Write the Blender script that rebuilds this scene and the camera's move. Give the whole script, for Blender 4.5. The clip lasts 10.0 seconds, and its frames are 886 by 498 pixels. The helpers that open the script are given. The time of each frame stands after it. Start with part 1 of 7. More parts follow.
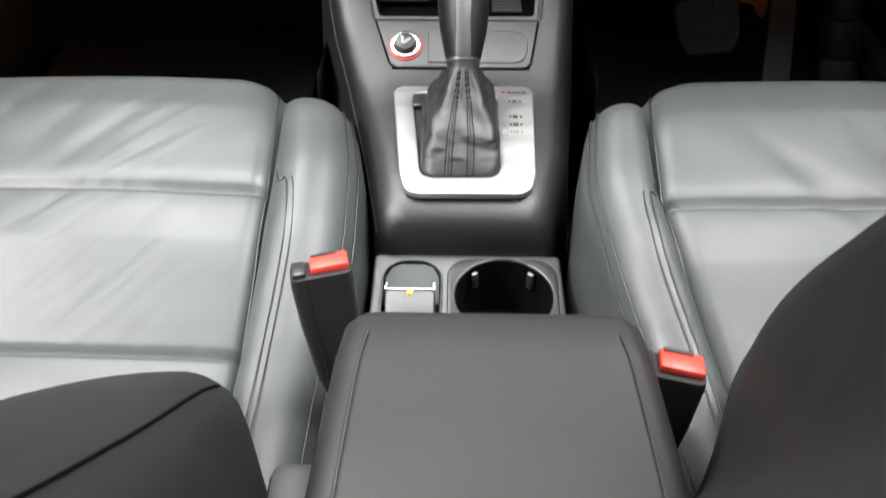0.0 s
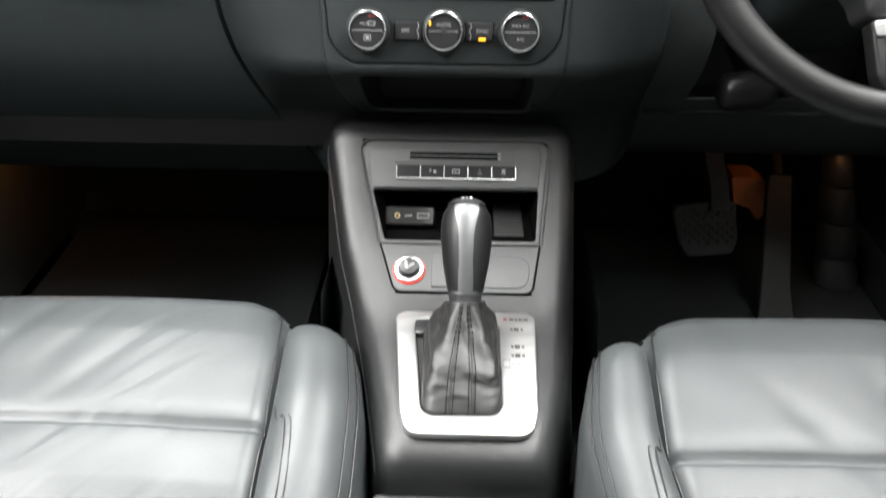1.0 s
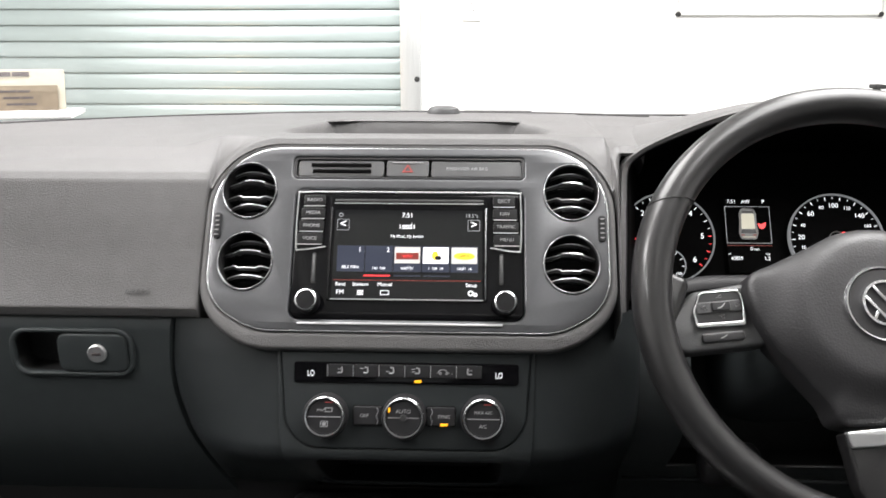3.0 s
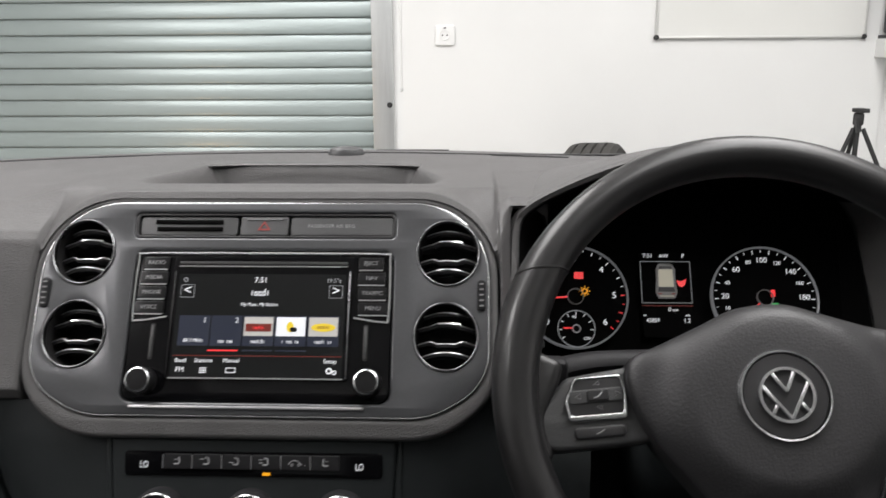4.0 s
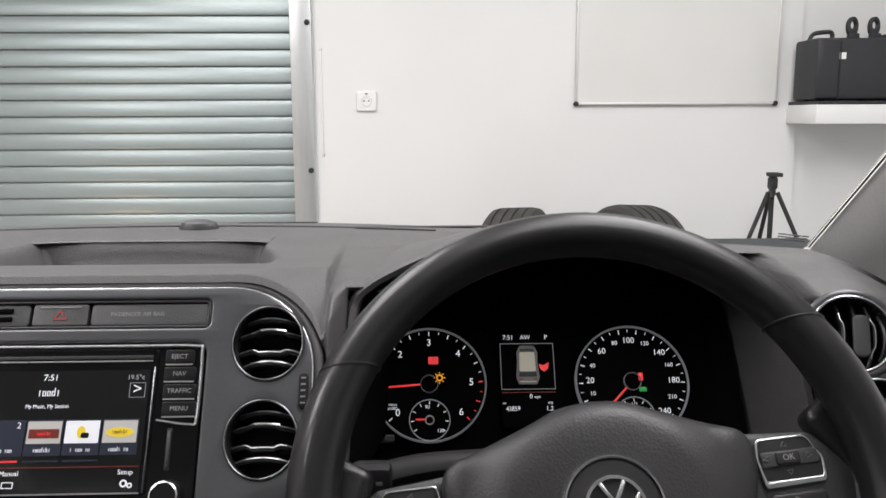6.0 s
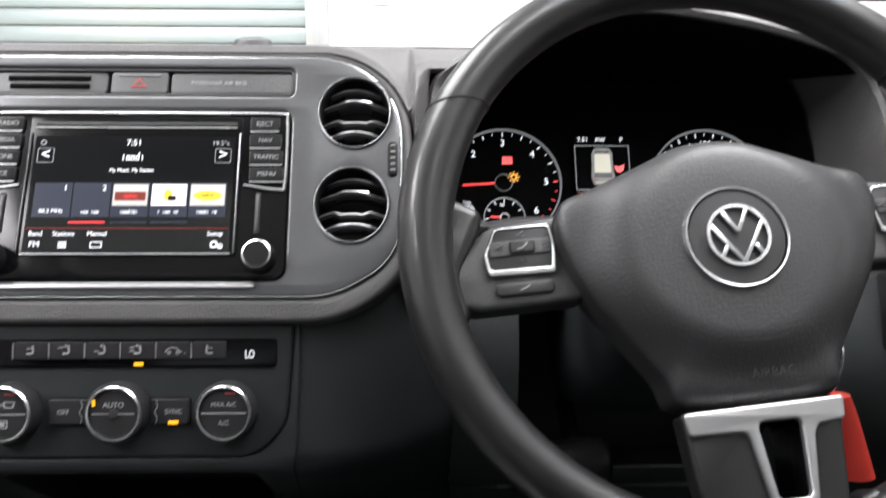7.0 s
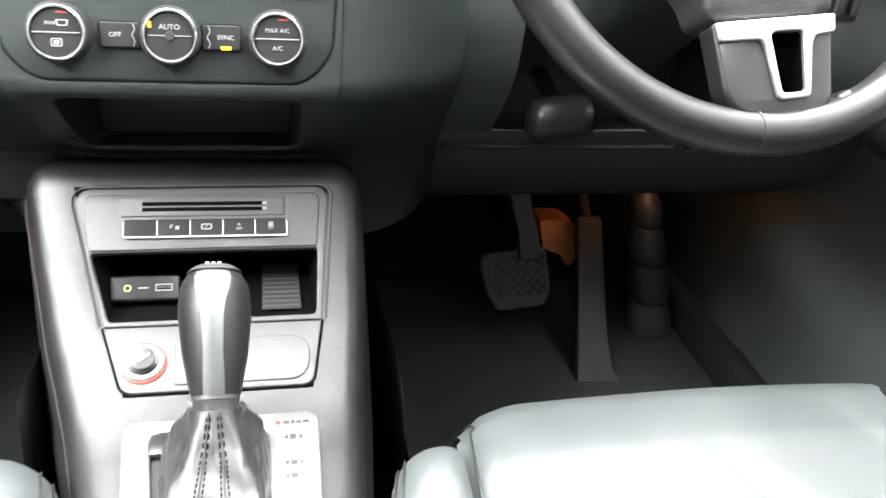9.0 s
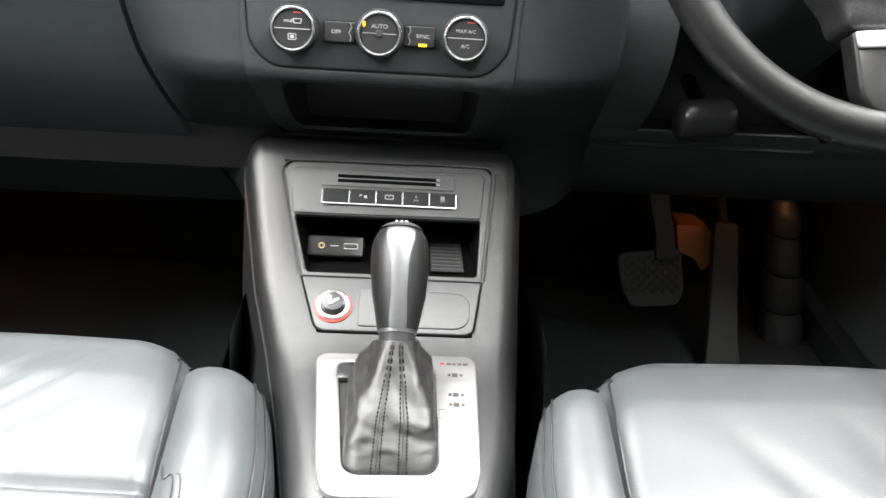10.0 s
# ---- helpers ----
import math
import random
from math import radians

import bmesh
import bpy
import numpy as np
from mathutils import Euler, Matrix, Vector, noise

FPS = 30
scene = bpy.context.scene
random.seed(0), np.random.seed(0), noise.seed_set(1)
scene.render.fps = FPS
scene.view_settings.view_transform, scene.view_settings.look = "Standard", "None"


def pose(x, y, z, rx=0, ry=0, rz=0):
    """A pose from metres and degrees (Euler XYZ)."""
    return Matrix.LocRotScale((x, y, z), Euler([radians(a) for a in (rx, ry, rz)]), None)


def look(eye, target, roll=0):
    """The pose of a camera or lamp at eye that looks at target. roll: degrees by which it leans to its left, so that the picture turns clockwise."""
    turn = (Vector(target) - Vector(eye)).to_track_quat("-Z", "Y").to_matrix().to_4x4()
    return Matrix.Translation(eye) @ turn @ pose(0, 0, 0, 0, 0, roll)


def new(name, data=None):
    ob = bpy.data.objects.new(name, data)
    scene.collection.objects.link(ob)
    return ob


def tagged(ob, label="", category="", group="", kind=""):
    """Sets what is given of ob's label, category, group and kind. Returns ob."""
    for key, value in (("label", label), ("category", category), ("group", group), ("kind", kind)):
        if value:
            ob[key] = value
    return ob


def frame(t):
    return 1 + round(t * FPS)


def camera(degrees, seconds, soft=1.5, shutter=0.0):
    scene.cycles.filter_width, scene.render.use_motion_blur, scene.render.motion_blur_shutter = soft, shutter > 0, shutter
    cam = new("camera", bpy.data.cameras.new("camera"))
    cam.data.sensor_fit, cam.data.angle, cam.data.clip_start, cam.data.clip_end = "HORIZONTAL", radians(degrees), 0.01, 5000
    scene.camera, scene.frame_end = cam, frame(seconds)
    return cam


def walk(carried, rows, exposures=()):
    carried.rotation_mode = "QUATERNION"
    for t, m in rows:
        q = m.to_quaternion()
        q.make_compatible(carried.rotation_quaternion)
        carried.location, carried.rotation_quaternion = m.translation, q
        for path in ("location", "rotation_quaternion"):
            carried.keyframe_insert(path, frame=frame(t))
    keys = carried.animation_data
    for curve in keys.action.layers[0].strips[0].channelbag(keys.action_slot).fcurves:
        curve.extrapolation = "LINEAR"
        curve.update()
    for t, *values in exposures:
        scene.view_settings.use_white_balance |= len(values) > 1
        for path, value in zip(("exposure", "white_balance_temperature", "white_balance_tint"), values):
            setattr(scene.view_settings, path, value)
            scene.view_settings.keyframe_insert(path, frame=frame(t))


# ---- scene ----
cam = camera(57.9, 10.0, 1.5, 0.32)
PATH = [
    (0, (0.024, -0.836, 1.158), (-0.014, 0.583, -0.251), -0.3),
    (0.5, (0.026, -0.805, 1.18), (-0.021, 0.721, -0.113), -0.2),
    (1, (0.025, -0.78, 1.218), (-0.03, 0.873, 0.094), 0.2),
    (1.5, (0.017, -0.758, 1.255), (-0.049, 1.007, 0.317), 0.4),
    (2, (0.026, -0.74, 1.282), (-0.043, 1.102, 0.506), 0.3),
    (2.5, (0.03, -0.724, 1.297), (-0.045, 1.177, 0.679), 0.2),
    (2.7, (0.038, -0.718, 1.3), (-0.028, 1.2, 0.739), 0.1),
    (3.8, (0.161, -0.601, 1.323), (0.075, 1.334, 0.825), -0.4),
    (4, (0.185, -0.583, 1.322), (0.107, 1.357, 0.843), -0.3),
    (4.5, (0.229, -0.543, 1.329), (0.203, 1.413, 0.91), 0.6),
    (5, (0.273, -0.511, 1.338), (0.283, 1.45, 0.944), 0.5),
    (5.2, (0.285, -0.512, 1.345), (0.305, 1.452, 0.968), 0.5),
    (6.3, (0.279, -0.512, 1.293), (0.344, 1.461, 0.97), -0.2),
    (6.5, (0.261, -0.512, 1.258), (0.333, 1.46, 0.931), 0.1),
    (7, (0.211, -0.52, 1.203), (0.271, 1.415, 0.7), 0.4),
    (7.5, (0.161, -0.53, 1.175), (0.289, 1.373, 0.574), 0.8),
    (8, (0.117, -0.544, 1.135), (0.305, 1.312, 0.414), 1.3),
    (8.5, (0.099, -0.559, 1.111), (0.516, 1.149, 0.158), 4.7),
    (9, (0.066, -0.604, 1.123), (0.488, 1.077, 0.126), 5.8),
    (9.5, (0.041, -0.674, 1.13), (0.286, 1.049, 0.145), 5.5),
    (10, (0.023, -0.709, 1.137), (0.137, 1.027, 0.151), 4.4),
]
EXPOSURES = [(0.0, 1.15, 6450, 7), (1.0, 1.4, 6450, 6), (1.5, 2.05, 6450, 5), (2.0, 2.15, 6450, 6), (2.5, 1.5, 6500, 9), (2.7, 1.1, 6500, 10), (3.8, -0.3, 6500, 11), (5.2, -0.65, 6500, 13)]
EXPOSURES += [(6.6, -0.35, 6400, 13), (7.0, 0.55, 6350, 11), (7.5, 1.65, 6300, 9), (8.0, 2.1, 6350, 7), (8.5, 2.68, 6350, 5), (9.0, 2.75, 6350, 5), (10.0, 2.0, 6450, 7)]
walk(cam, [(t, look(eye, target, roll)) for t, eye, target, roll in PATH], EXPOSURES)

# ---------------------------------------------------------------- light
world = bpy.data.worlds.new("world")
scene.world = world
world.use_nodes = True
world.node_tree.nodes["Background"].inputs[0].default_value = (0.95, 0.98, 1.0, 1)
world.node_tree.nodes["Background"].inputs[1].default_value = 0.2


def lamp(name, kind, energy, color, m, **values):
    data = bpy.data.lights.new(name, kind)
    data.energy, data.color = energy, color
    if kind == "AREA":
        data.shape, data.size, data.size_y = "RECTANGLE", values["size"], values["size_y"]
    else:
        data.shadow_soft_size = values["size"]
    ob = new(name, data)
    ob.matrix_basis = m
    return ob


# unseen ceiling tubes; the last two are added to fill the cabin
TUBES = [(-0.9, 0.9, 80), (1.25, 0.7, 85), (-2.3, -0.85, 150), (0.95, -0.45, 56)]
for tx, ty, tw in TUBES:
    lamp("tube_light", "AREA", tw, (1.0, 0.965, 0.96), pose(tx, ty, 3.02), size=1.0, size_y=1.9)
lamp("footwell_light", "POINT", 0.022, (1.0, 0.40, 0.12), pose(0.605, 0.375, 0.640), size=0.01)
# added fill from behind the car, no source in view
lamp("rear_fill_light", "AREA", 14, (0.94, 0.98, 1.0), pose(0, -5.05, 1.85, 90, 0, 0), size=4.6, size_y=2.4)
# stands for the car's own side light, which glints on the shutter
lamp("car_side_light", "POINT", 7.0, (1.0, 0.58, 0.26), pose(-1.36, 1.9, 0.85), size=0.05)
lamp("footwell_light", "POINT", 0.050, (1.0, 0.36, 0.10), pose(-0.68, 0.40, 0.56), size=0.01)

# ---------------------------------------------------------------- materials


def mat(name, color, rough=0.5, metal=0.0, var=0.12, scale=40.0, bump=0.0, bump_scale=400.0, spec=0.5, coat=0.0, streak=None, cell=False, big=3.0, rvar=0.1):
    """A surface with colour and gloss varied at a fine and a coarse scale and a fine relief."""
    m = bpy.data.materials.new(name)
    m.use_nodes = True
    nt = m.node_tree
    b = nt.nodes["Principled BSDF"]
    b.inputs["Metallic"].default_value = metal
    b.inputs["Specular IOR Level"].default_value = spec
    b.inputs["Coat Weight"].default_value = coat
    b.inputs["Coat Roughness"].default_value = 0.15
    tc = nt.nodes.new("ShaderNodeTexCoord")
    mp = nt.nodes.new("ShaderNodeMapping")
    mp.inputs["Scale"].default_value = streak or (1, 1, 1)
    nt.links.new(tc.outputs["Object"], mp.inputs["Vector"])

    def noisy(sc, detail=4):
        n = nt.nodes.new("ShaderNodeTexNoise")
        n.inputs["Scale"].default_value, n.inputs["Detail"].default_value = sc, detail
        nt.links.new(mp.outputs[0], n.inputs["Vector"])
        return n.outputs["Fac"]

    fine, coarse = noisy(scale), noisy(big, 2)
    add = nt.nodes.new("ShaderNodeMath")
    add.operation = "ADD"
    nt.links.new(fine, add.inputs[0])
    nt.links.new(coarse, add.inputs[1])
    ramp = nt.nodes.new("ShaderNodeMapRange")
    ramp.inputs["From Min"].default_value, ramp.inputs["From Max"].default_value = 0.7, 1.3
    ramp.inputs["To Min"].default_value, ramp.inputs["To Max"].default_value = 1 - var, 1 + var
    nt.links.new(add.outputs[0], ramp.inputs["Value"])
    mul = nt.nodes.new("ShaderNodeVectorMath")
    mul.operation = "SCALE"
    mul.inputs[0].default_value = color
    nt.links.new(ramp.outputs[0], mul.inputs["Scale"])
    nt.links.new(mul.outputs[0], b.inputs["Base Color"])
    rr_ = nt.nodes.new("ShaderNodeMapRange")
    rr_.inputs["From Min"].default_value, rr_.inputs["From Max"].default_value = 0.3, 0.7
    rr_.inputs["To Min"].default_value, rr_.inputs["To Max"].default_value = rough * (1 - rvar), min(1, rough * (1 + rvar))
    nt.links.new(coarse, rr_.inputs["Value"])
    nt.links.new(rr_.outputs[0], b.inputs["Roughness"])
    if bump:
        bp = nt.nodes.new("ShaderNodeBump")
        bp.inputs["Strength"].default_value, bp.inputs["Distance"].default_value = bump, 0.001
        if cell:
            v = nt.nodes.new("ShaderNodeTexVoronoi")
            v.inputs["Scale"].default_value = bump_scale
            nt.links.new(mp.outputs[0], v.inputs["Vector"])
            nt.links.new(v.outputs["Distance"], bp.inputs["Height"])
        else:
            nt.links.new(noisy(bump_scale, 3), bp.inputs["Height"])
        nt.links.new(bp.outputs[0], b.inputs["Normal"])
    return m


def glow(name, color, strength):
    m = bpy.data.materials.new(name)
    m.use_nodes = True
    b = m.node_tree.nodes["Principled BSDF"]
    b.inputs["Base Color"].default_value = (*[0.3 * c for c in color], 1)
    b.inputs["Emission Color"].default_value = (*color, 1)
    b.inputs["Emission Strength"].default_value = strength
    b.inputs["Roughness"].default_value = 0.3
    return m


def leather(name, color, rough, creases, grain=0.07, size=750):
    """Grained leather with soft diagonal creases."""
    m = mat(name, color, rough, var=0.10, scale=25, bump=grain, bump_scale=size, cell=True, big=6, rvar=0.16)
    nt = m.node_tree
    b = nt.nodes["Principled BSDF"]
    first = b.inputs["Normal"].links[0].from_node
    tc = nt.nodes.new("ShaderNodeTexCoord")
    mp = nt.nodes.new("ShaderNodeMapping")
    mp.vector_type = "TEXTURE"
    mp.inputs["Rotation"].default_value, mp.inputs["Scale"].default_value = (0, 0, radians(-42)), (1 / 60, 1 / 9, 1 / 9)
    n = nt.nodes.new("ShaderNodeTexNoise")
    n.inputs["Scale"].default_value, n.inputs["Detail"].default_value = 1.0, 2
    bp = nt.nodes.new("ShaderNodeBump")
    bp.inputs["Strength"].default_value, bp.inputs["Distance"].default_value = creases, 0.009
    nt.links.new(tc.outputs["Object"], mp.inputs["Vector"])
    nt.links.new(mp.outputs[0], n.inputs["Vector"])
    area = nt.nodes.new("ShaderNodeTexNoise")
    area.inputs["Scale"].default_value = 5.5
    ramp = nt.nodes.new("ShaderNodeMapRange")
    ramp.inputs["From Min"].default_value, ramp.inputs["From Max"].default_value = 0.48, 0.72
    mul = nt.nodes.new("ShaderNodeMath")
    mul.operation = "MULTIPLY"
    nt.links.new(tc.outputs["Object"], area.inputs["Vector"])
    nt.links.new(area.outputs["Fac"], ramp.inputs["Value"])
    nt.links.new(ramp.outputs[0], mul.inputs[0])
    nt.links.new(n.outputs["Fac"], mul.inputs[1])
    nt.links.new(mul.outputs[0], bp.inputs["Height"])
    nt.links.new(first.outputs[0], bp.inputs["Normal"])
    nt.links.new(bp.outputs[0], b.inputs["Normal"])
    return m


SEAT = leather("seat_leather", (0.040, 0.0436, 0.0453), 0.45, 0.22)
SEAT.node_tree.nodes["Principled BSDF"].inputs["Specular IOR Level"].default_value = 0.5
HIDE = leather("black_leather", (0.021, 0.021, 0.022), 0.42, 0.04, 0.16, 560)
# seat leather darkened: the backrests' shade is put into the colour
BACK = leather("shaded_seat_leather", (0.0115, 0.0122, 0.0126), 0.6, 0.08)
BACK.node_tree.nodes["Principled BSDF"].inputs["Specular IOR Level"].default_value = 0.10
ARM = leather("armrest_leather", (0.0088, 0.0085, 0.0084), 0.58, 0.04)
ARM.node_tree.nodes["Principled BSDF"].inputs["Specular IOR Level"].default_value = 0.32
BOOT = leather("boot_leather", (0.0115, 0.0115, 0.0117), 0.46, 0.45)
RIM = mat("rim_leather", (0.0095, 0.0095, 0.0097), 0.40, var=0.12, spec=0.36, coat=0.25, bump=0.05, bump_scale=1100, cell=True)
SOFT = mat("soft_dash_plastic", (0.066, 0.065, 0.0645), 0.55, var=0.10, scale=60, bump=0.36, bump_scale=700, cell=True, big=5)
# lighter copy of the hard black plastic, carries the top light on the glovebox
LID = mat("lightened_black_plastic", (0.0285, 0.0340, 0.0350), 0.54, spec=0.3, var=0.1, scale=60, bump=0.18, bump_scale=1100, cell=True, big=5)
HARD = mat("hard_black_plastic", (0.0160, 0.0190, 0.0198), 0.50, spec=0.28, var=0.1, scale=60, bump=0.18, bump_scale=1100, cell=True, big=5)
KNOB = mat("glossy_knob_plastic", (0.0075, 0.0075, 0.008), 0.30, spec=0.28, var=0.08)
GRIP = mat("knob_leather", (0.0085, 0.0085, 0.0088), 0.38, spec=0.32, var=0.1, bump=0.08, bump_scale=900, cell=True)
CONS = mat("console_plastic", (0.038, 0.0392, 0.040), 0.46, spec=0.7, var=0.08, scale=60, bump=0.2, bump_scale=1000, cell=True, big=5)
SHELL = mat("console_shell_plastic", (0.0100, 0.0104, 0.0108), 0.38, spec=0.55, var=0.08, scale=60, bump=0.2, bump_scale=1000, cell=True, big=5)
DIALCAP = mat("matt_dial_plastic", (0.014, 0.014, 0.015), 0.55, spec=0.22, var=0.06)
SMOOTH = mat("smooth_black_plastic", (0.022, 0.022, 0.023), 0.32, var=0.08)
BLADE = mat("glossy_vent_plastic", (0.045, 0.045, 0.046), 0.26, var=0.05)
DOORTRIM = mat("dark_grey_door_plastic", (0.042, 0.048, 0.049), 0.55, var=0.1, scale=60, bump=0.2, bump_scale=900, cell=True)
PIANO = mat("piano_black_plastic", (0.003, 0.003, 0.0035), 0.12, var=0.05, spec=0.2)
STRIP_METAL = mat("dark_satin_metal", (0.29, 0.293, 0.30), 0.28, metal=1.0, var=0.05, scale=200, streak=(1, 30, 1))
VOID = mat("matt_near_black", (0.0018, 0.0018, 0.0018), 0.85, var=0.1, spec=0.05)
# darker than the hard plastic: recesses and undersides carry their shade in it
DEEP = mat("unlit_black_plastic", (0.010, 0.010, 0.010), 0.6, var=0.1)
GLOSS = mat("gloss_black_panel", (0.003, 0.003, 0.0035), 0.12, spec=0.18, var=0.05, rvar=0.3)
BEZEL = mat("graphite_lacquer", (0.080, 0.082, 0.086), 0.34, metal=0.45, var=0.05, scale=300, coat=0.3)
CHROME = mat("satin_chrome", (0.64, 0.65, 0.66), 0.26, metal=1.0, var=0.04)
KNOBMETAL = mat("satin_knob_metal", (0.125, 0.127, 0.131), 0.40, metal=0.85, var=0.05, scale=200)
SILVER = mat("brushed_aluminium", (0.66, 0.66, 0.66), 0.34, metal=0.9, var=0.05, scale=200, streak=(1, 30, 1))
TRIM = mat("satin_spoke_metal", (0.43, 0.435, 0.44), 0.38, metal=0.9, var=0.06, scale=200, streak=(1, 30, 1))
BRASS = mat("worn_brass", (0.42, 0.33, 0.17), 0.35, metal=0.9, var=0.1)
PEDAL = mat("worn_pedal_rubber", (0.040, 0.042, 0.042), 0.6, var=0.2, scale=30, bump=0.3, bump_scale=300)
RUBBER = mat("black_rubber", (0.018, 0.018, 0.018), 0.7, var=0.15, bump=0.3, bump_scale=300)
CARPET = mat("black_carpet", (0.030, 0.033, 0.034), 0.95, var=0.3, scale=500, bump=0.8, bump_scale=700, spec=0.1)
RED = mat("red_plastic", (0.62, 0.045, 0.03), 0.4, var=0.06)
DIMRED = mat("dull_red_print", (0.26, 0.035, 0.03), 0.5, var=0.06)
ORANGE = mat("orange_plastic", (0.66, 0.22, 0.075), 0.5, var=0.12)
PILLAR = mat("pale_grey_fabric", (0.80, 0.80, 0.78), 0.85, var=0.06, scale=300, bump=0.3, bump_scale=900)
WHITE = mat("white_wall_paint", (0.73, 0.73, 0.72), 0.75, var=0.04, scale=2.0, bump=0.15, bump_scale=90, big=0.7)
SLAT = mat("grey_green_painted_steel", (0.275, 0.318, 0.315), 0.30, metal=0.25, var=0.05, scale=6, streak=(0.3, 1, 6), big=2)
GALV = mat("galvanised_steel", (0.62, 0.63, 0.63), 0.36, metal=0.7, var=0.07, scale=18, streak=(6, 1, 0.5))
BOARD = mat("whiteboard_enamel", (0.70, 0.70, 0.675), 0.25, var=0.02, scale=1.5)
ALLOY = mat("pale_aluminium_trim", (0.66, 0.66, 0.64), 0.45, metal=0.3, var=0.05)
DUST = mat("dusty_tyre_rubber", (0.040, 0.038, 0.035), 0.8, var=0.3, scale=18, bump=0.3, bump_scale=200)
FRAME = mat("anodised_frame", (0.45, 0.45, 0.46), 0.4, metal=0.8, var=0.05)
CONCRETE = mat("grey_concrete", (0.30, 0.30, 0.29), 0.7, var=0.2, scale=8, bump=0.3, bump_scale=60)
CASE = mat("black_case_plastic", (0.022, 0.023, 0.026), 0.5, var=0.15, scale=30, bump=0.2, bump_scale=300)
PAPER = mat("cream_paper", (0.30, 0.275, 0.22), 0.7, var=0.05)
BROWN = mat("brown_print", (0.115, 0.090, 0.060), 0.7, var=0.2, scale=60)
TAN = mat("tan_print", (0.24, 0.20, 0.14), 0.7, var=0.2, scale=60)
INK = mat("dark_ink", (0.05, 0.04, 0.04), 0.7, var=0.1)
WHITEP = mat("white_plastic", (0.78, 0.78, 0.77), 0.4, var=0.03)
PRINT = mat("pale_print", (0.26, 0.265, 0.27), 0.5, var=0.05)
EMBOSS = mat("embossed_grey", (0.026, 0.026, 0.026), 0.5, var=0.05)
DIMP = mat("grey_print", (0.20, 0.20, 0.20), 0.5, var=0.05)
G_WHITE = glow("lit_white", (0.95, 0.97, 1.0), 0.9)
G_GREY = glow("lit_grey", (0.6, 0.62, 0.65), 0.35)
G_RED = glow("lit_red", (1.0, 0.05, 0.055), 1.0)
G_AMBER = glow("lit_amber", (1.0, 0.42, 0.015), 1.1)
G_GREEN = glow("lit_green", (0.05, 0.55, 0.12), 0.5)
G_BLUE = glow("lit_dark_blue", (0.036, 0.046, 0.082), 0.22)
G_CREAM = glow("lit_cream", (0.85, 0.83, 0.78), 0.42)
G_YELLOW = glow("lit_yellow", (0.95, 0.70, 0.05), 0.8)
G_CAR = glow("lit_symbol_cream", (0.85, 0.80, 0.62), 0.36)
G_CARGREY = glow("lit_symbol_grey", (0.5, 0.5, 0.48), 0.05)
G_BROWN = glow("lit_maroon", (0.22, 0.03, 0.02), 0.6)
G_SCREEN = glow("lit_screen", (0.006, 0.0065, 0.008), 0.3)
G_SCREEN.node_tree.nodes["Principled BSDF"].inputs["Roughness"].default_value = 0.1
RIMLIT = glow("lit_dial_rim", (0.62, 0.64, 0.66), 0.17)
TUBE = glow("lit_tube", (0.93, 0.98, 1.0), 6.0)
GLASS = bpy.data.materials.new("clear_glass")
GLASS.use_nodes = True
_n, _l = GLASS.node_tree.nodes, GLASS.node_tree.links
_n.remove(_n["Principled BSDF"])
_clear, _shine, _mix, _fres = _n.new("ShaderNodeBsdfTransparent"), _n.new("ShaderNodeBsdfGlossy"), _n.new("ShaderNodeMixShader"), _n.new("ShaderNodeFresnel")
_clear.inputs[0].default_value, _shine.inputs["Roughness"].default_value, _fres.inputs["IOR"].default_value = (0.96, 0.98, 0.97, 1), 0.02, 1.12
_l.new(_fres.outputs[0], _mix.inputs[0])
_l.new(_clear.outputs[0], _mix.inputs[1])
_l.new(_shine.outputs[0], _mix.inputs[2])
_l.new(_mix.outputs[0], _n["Material Output"].inputs["Surface"])

# ---------------------------------------------------------------- mesh helpers
WORLD = {}


def thing(name, at, label, category, group="", kind=""):
    """An empty at the base of a thing; its parts are given in world places."""
    ob = new(name)
    ob.empty_display_size = 0.05
    ob.location = at
    WORLD[ob.name] = Matrix.Translation(at)
    return tagged(ob, label, category, group, kind)


def link(name, me, material, parent=None, label="", angle=35):
    me.materials.clear()
    me.materials.append(material)
    for p in me.polygons:
        p.use_smooth = True
    me.set_sharp_from_angle(angle=radians(angle))
    ob = new(name, me)
    if parent:
        ob.parent = parent
        ob.matrix_parent_inverse = WORLD[parent.name].inverted()
    WORLD[ob.name] = Matrix()
    if label:
        ob["label"] = label
    return ob


def part(name, bm, material, parent=None, label="", m=None, angle=35):
    me = bpy.data.meshes.new(name)
    bmesh.ops.recalc_face_normals(bm, faces=bm.faces)
    if m is not None:
        bm.transform(m)
    bm.to_mesh(me)
    bm.free()
    return link(name, me, material, parent, label, angle)


def solid(name, bm, material, label, category, kind="", group="", m=None):
    """A thing that is one mesh."""
    return tagged(part(name, bm, material, None, "", m), label, category, group, kind)


def box(sx, sy, sz, at=(0, 0, 0), bevel=0.0, seg=2, bm=None):
    bm = bm or bmesh.new()
    r = bmesh.ops.create_cube(bm, size=1.0, matrix=Matrix.Translation(at) @ Matrix.Diagonal((sx, sy, sz, 1)))
    if bevel:
        edges = {e for v in r["verts"] for e in v.link_edges}
        bmesh.ops.bevel(bm, geom=list(edges), offset=bevel, segments=seg, affect="EDGES", profile=0.5)
    return bm


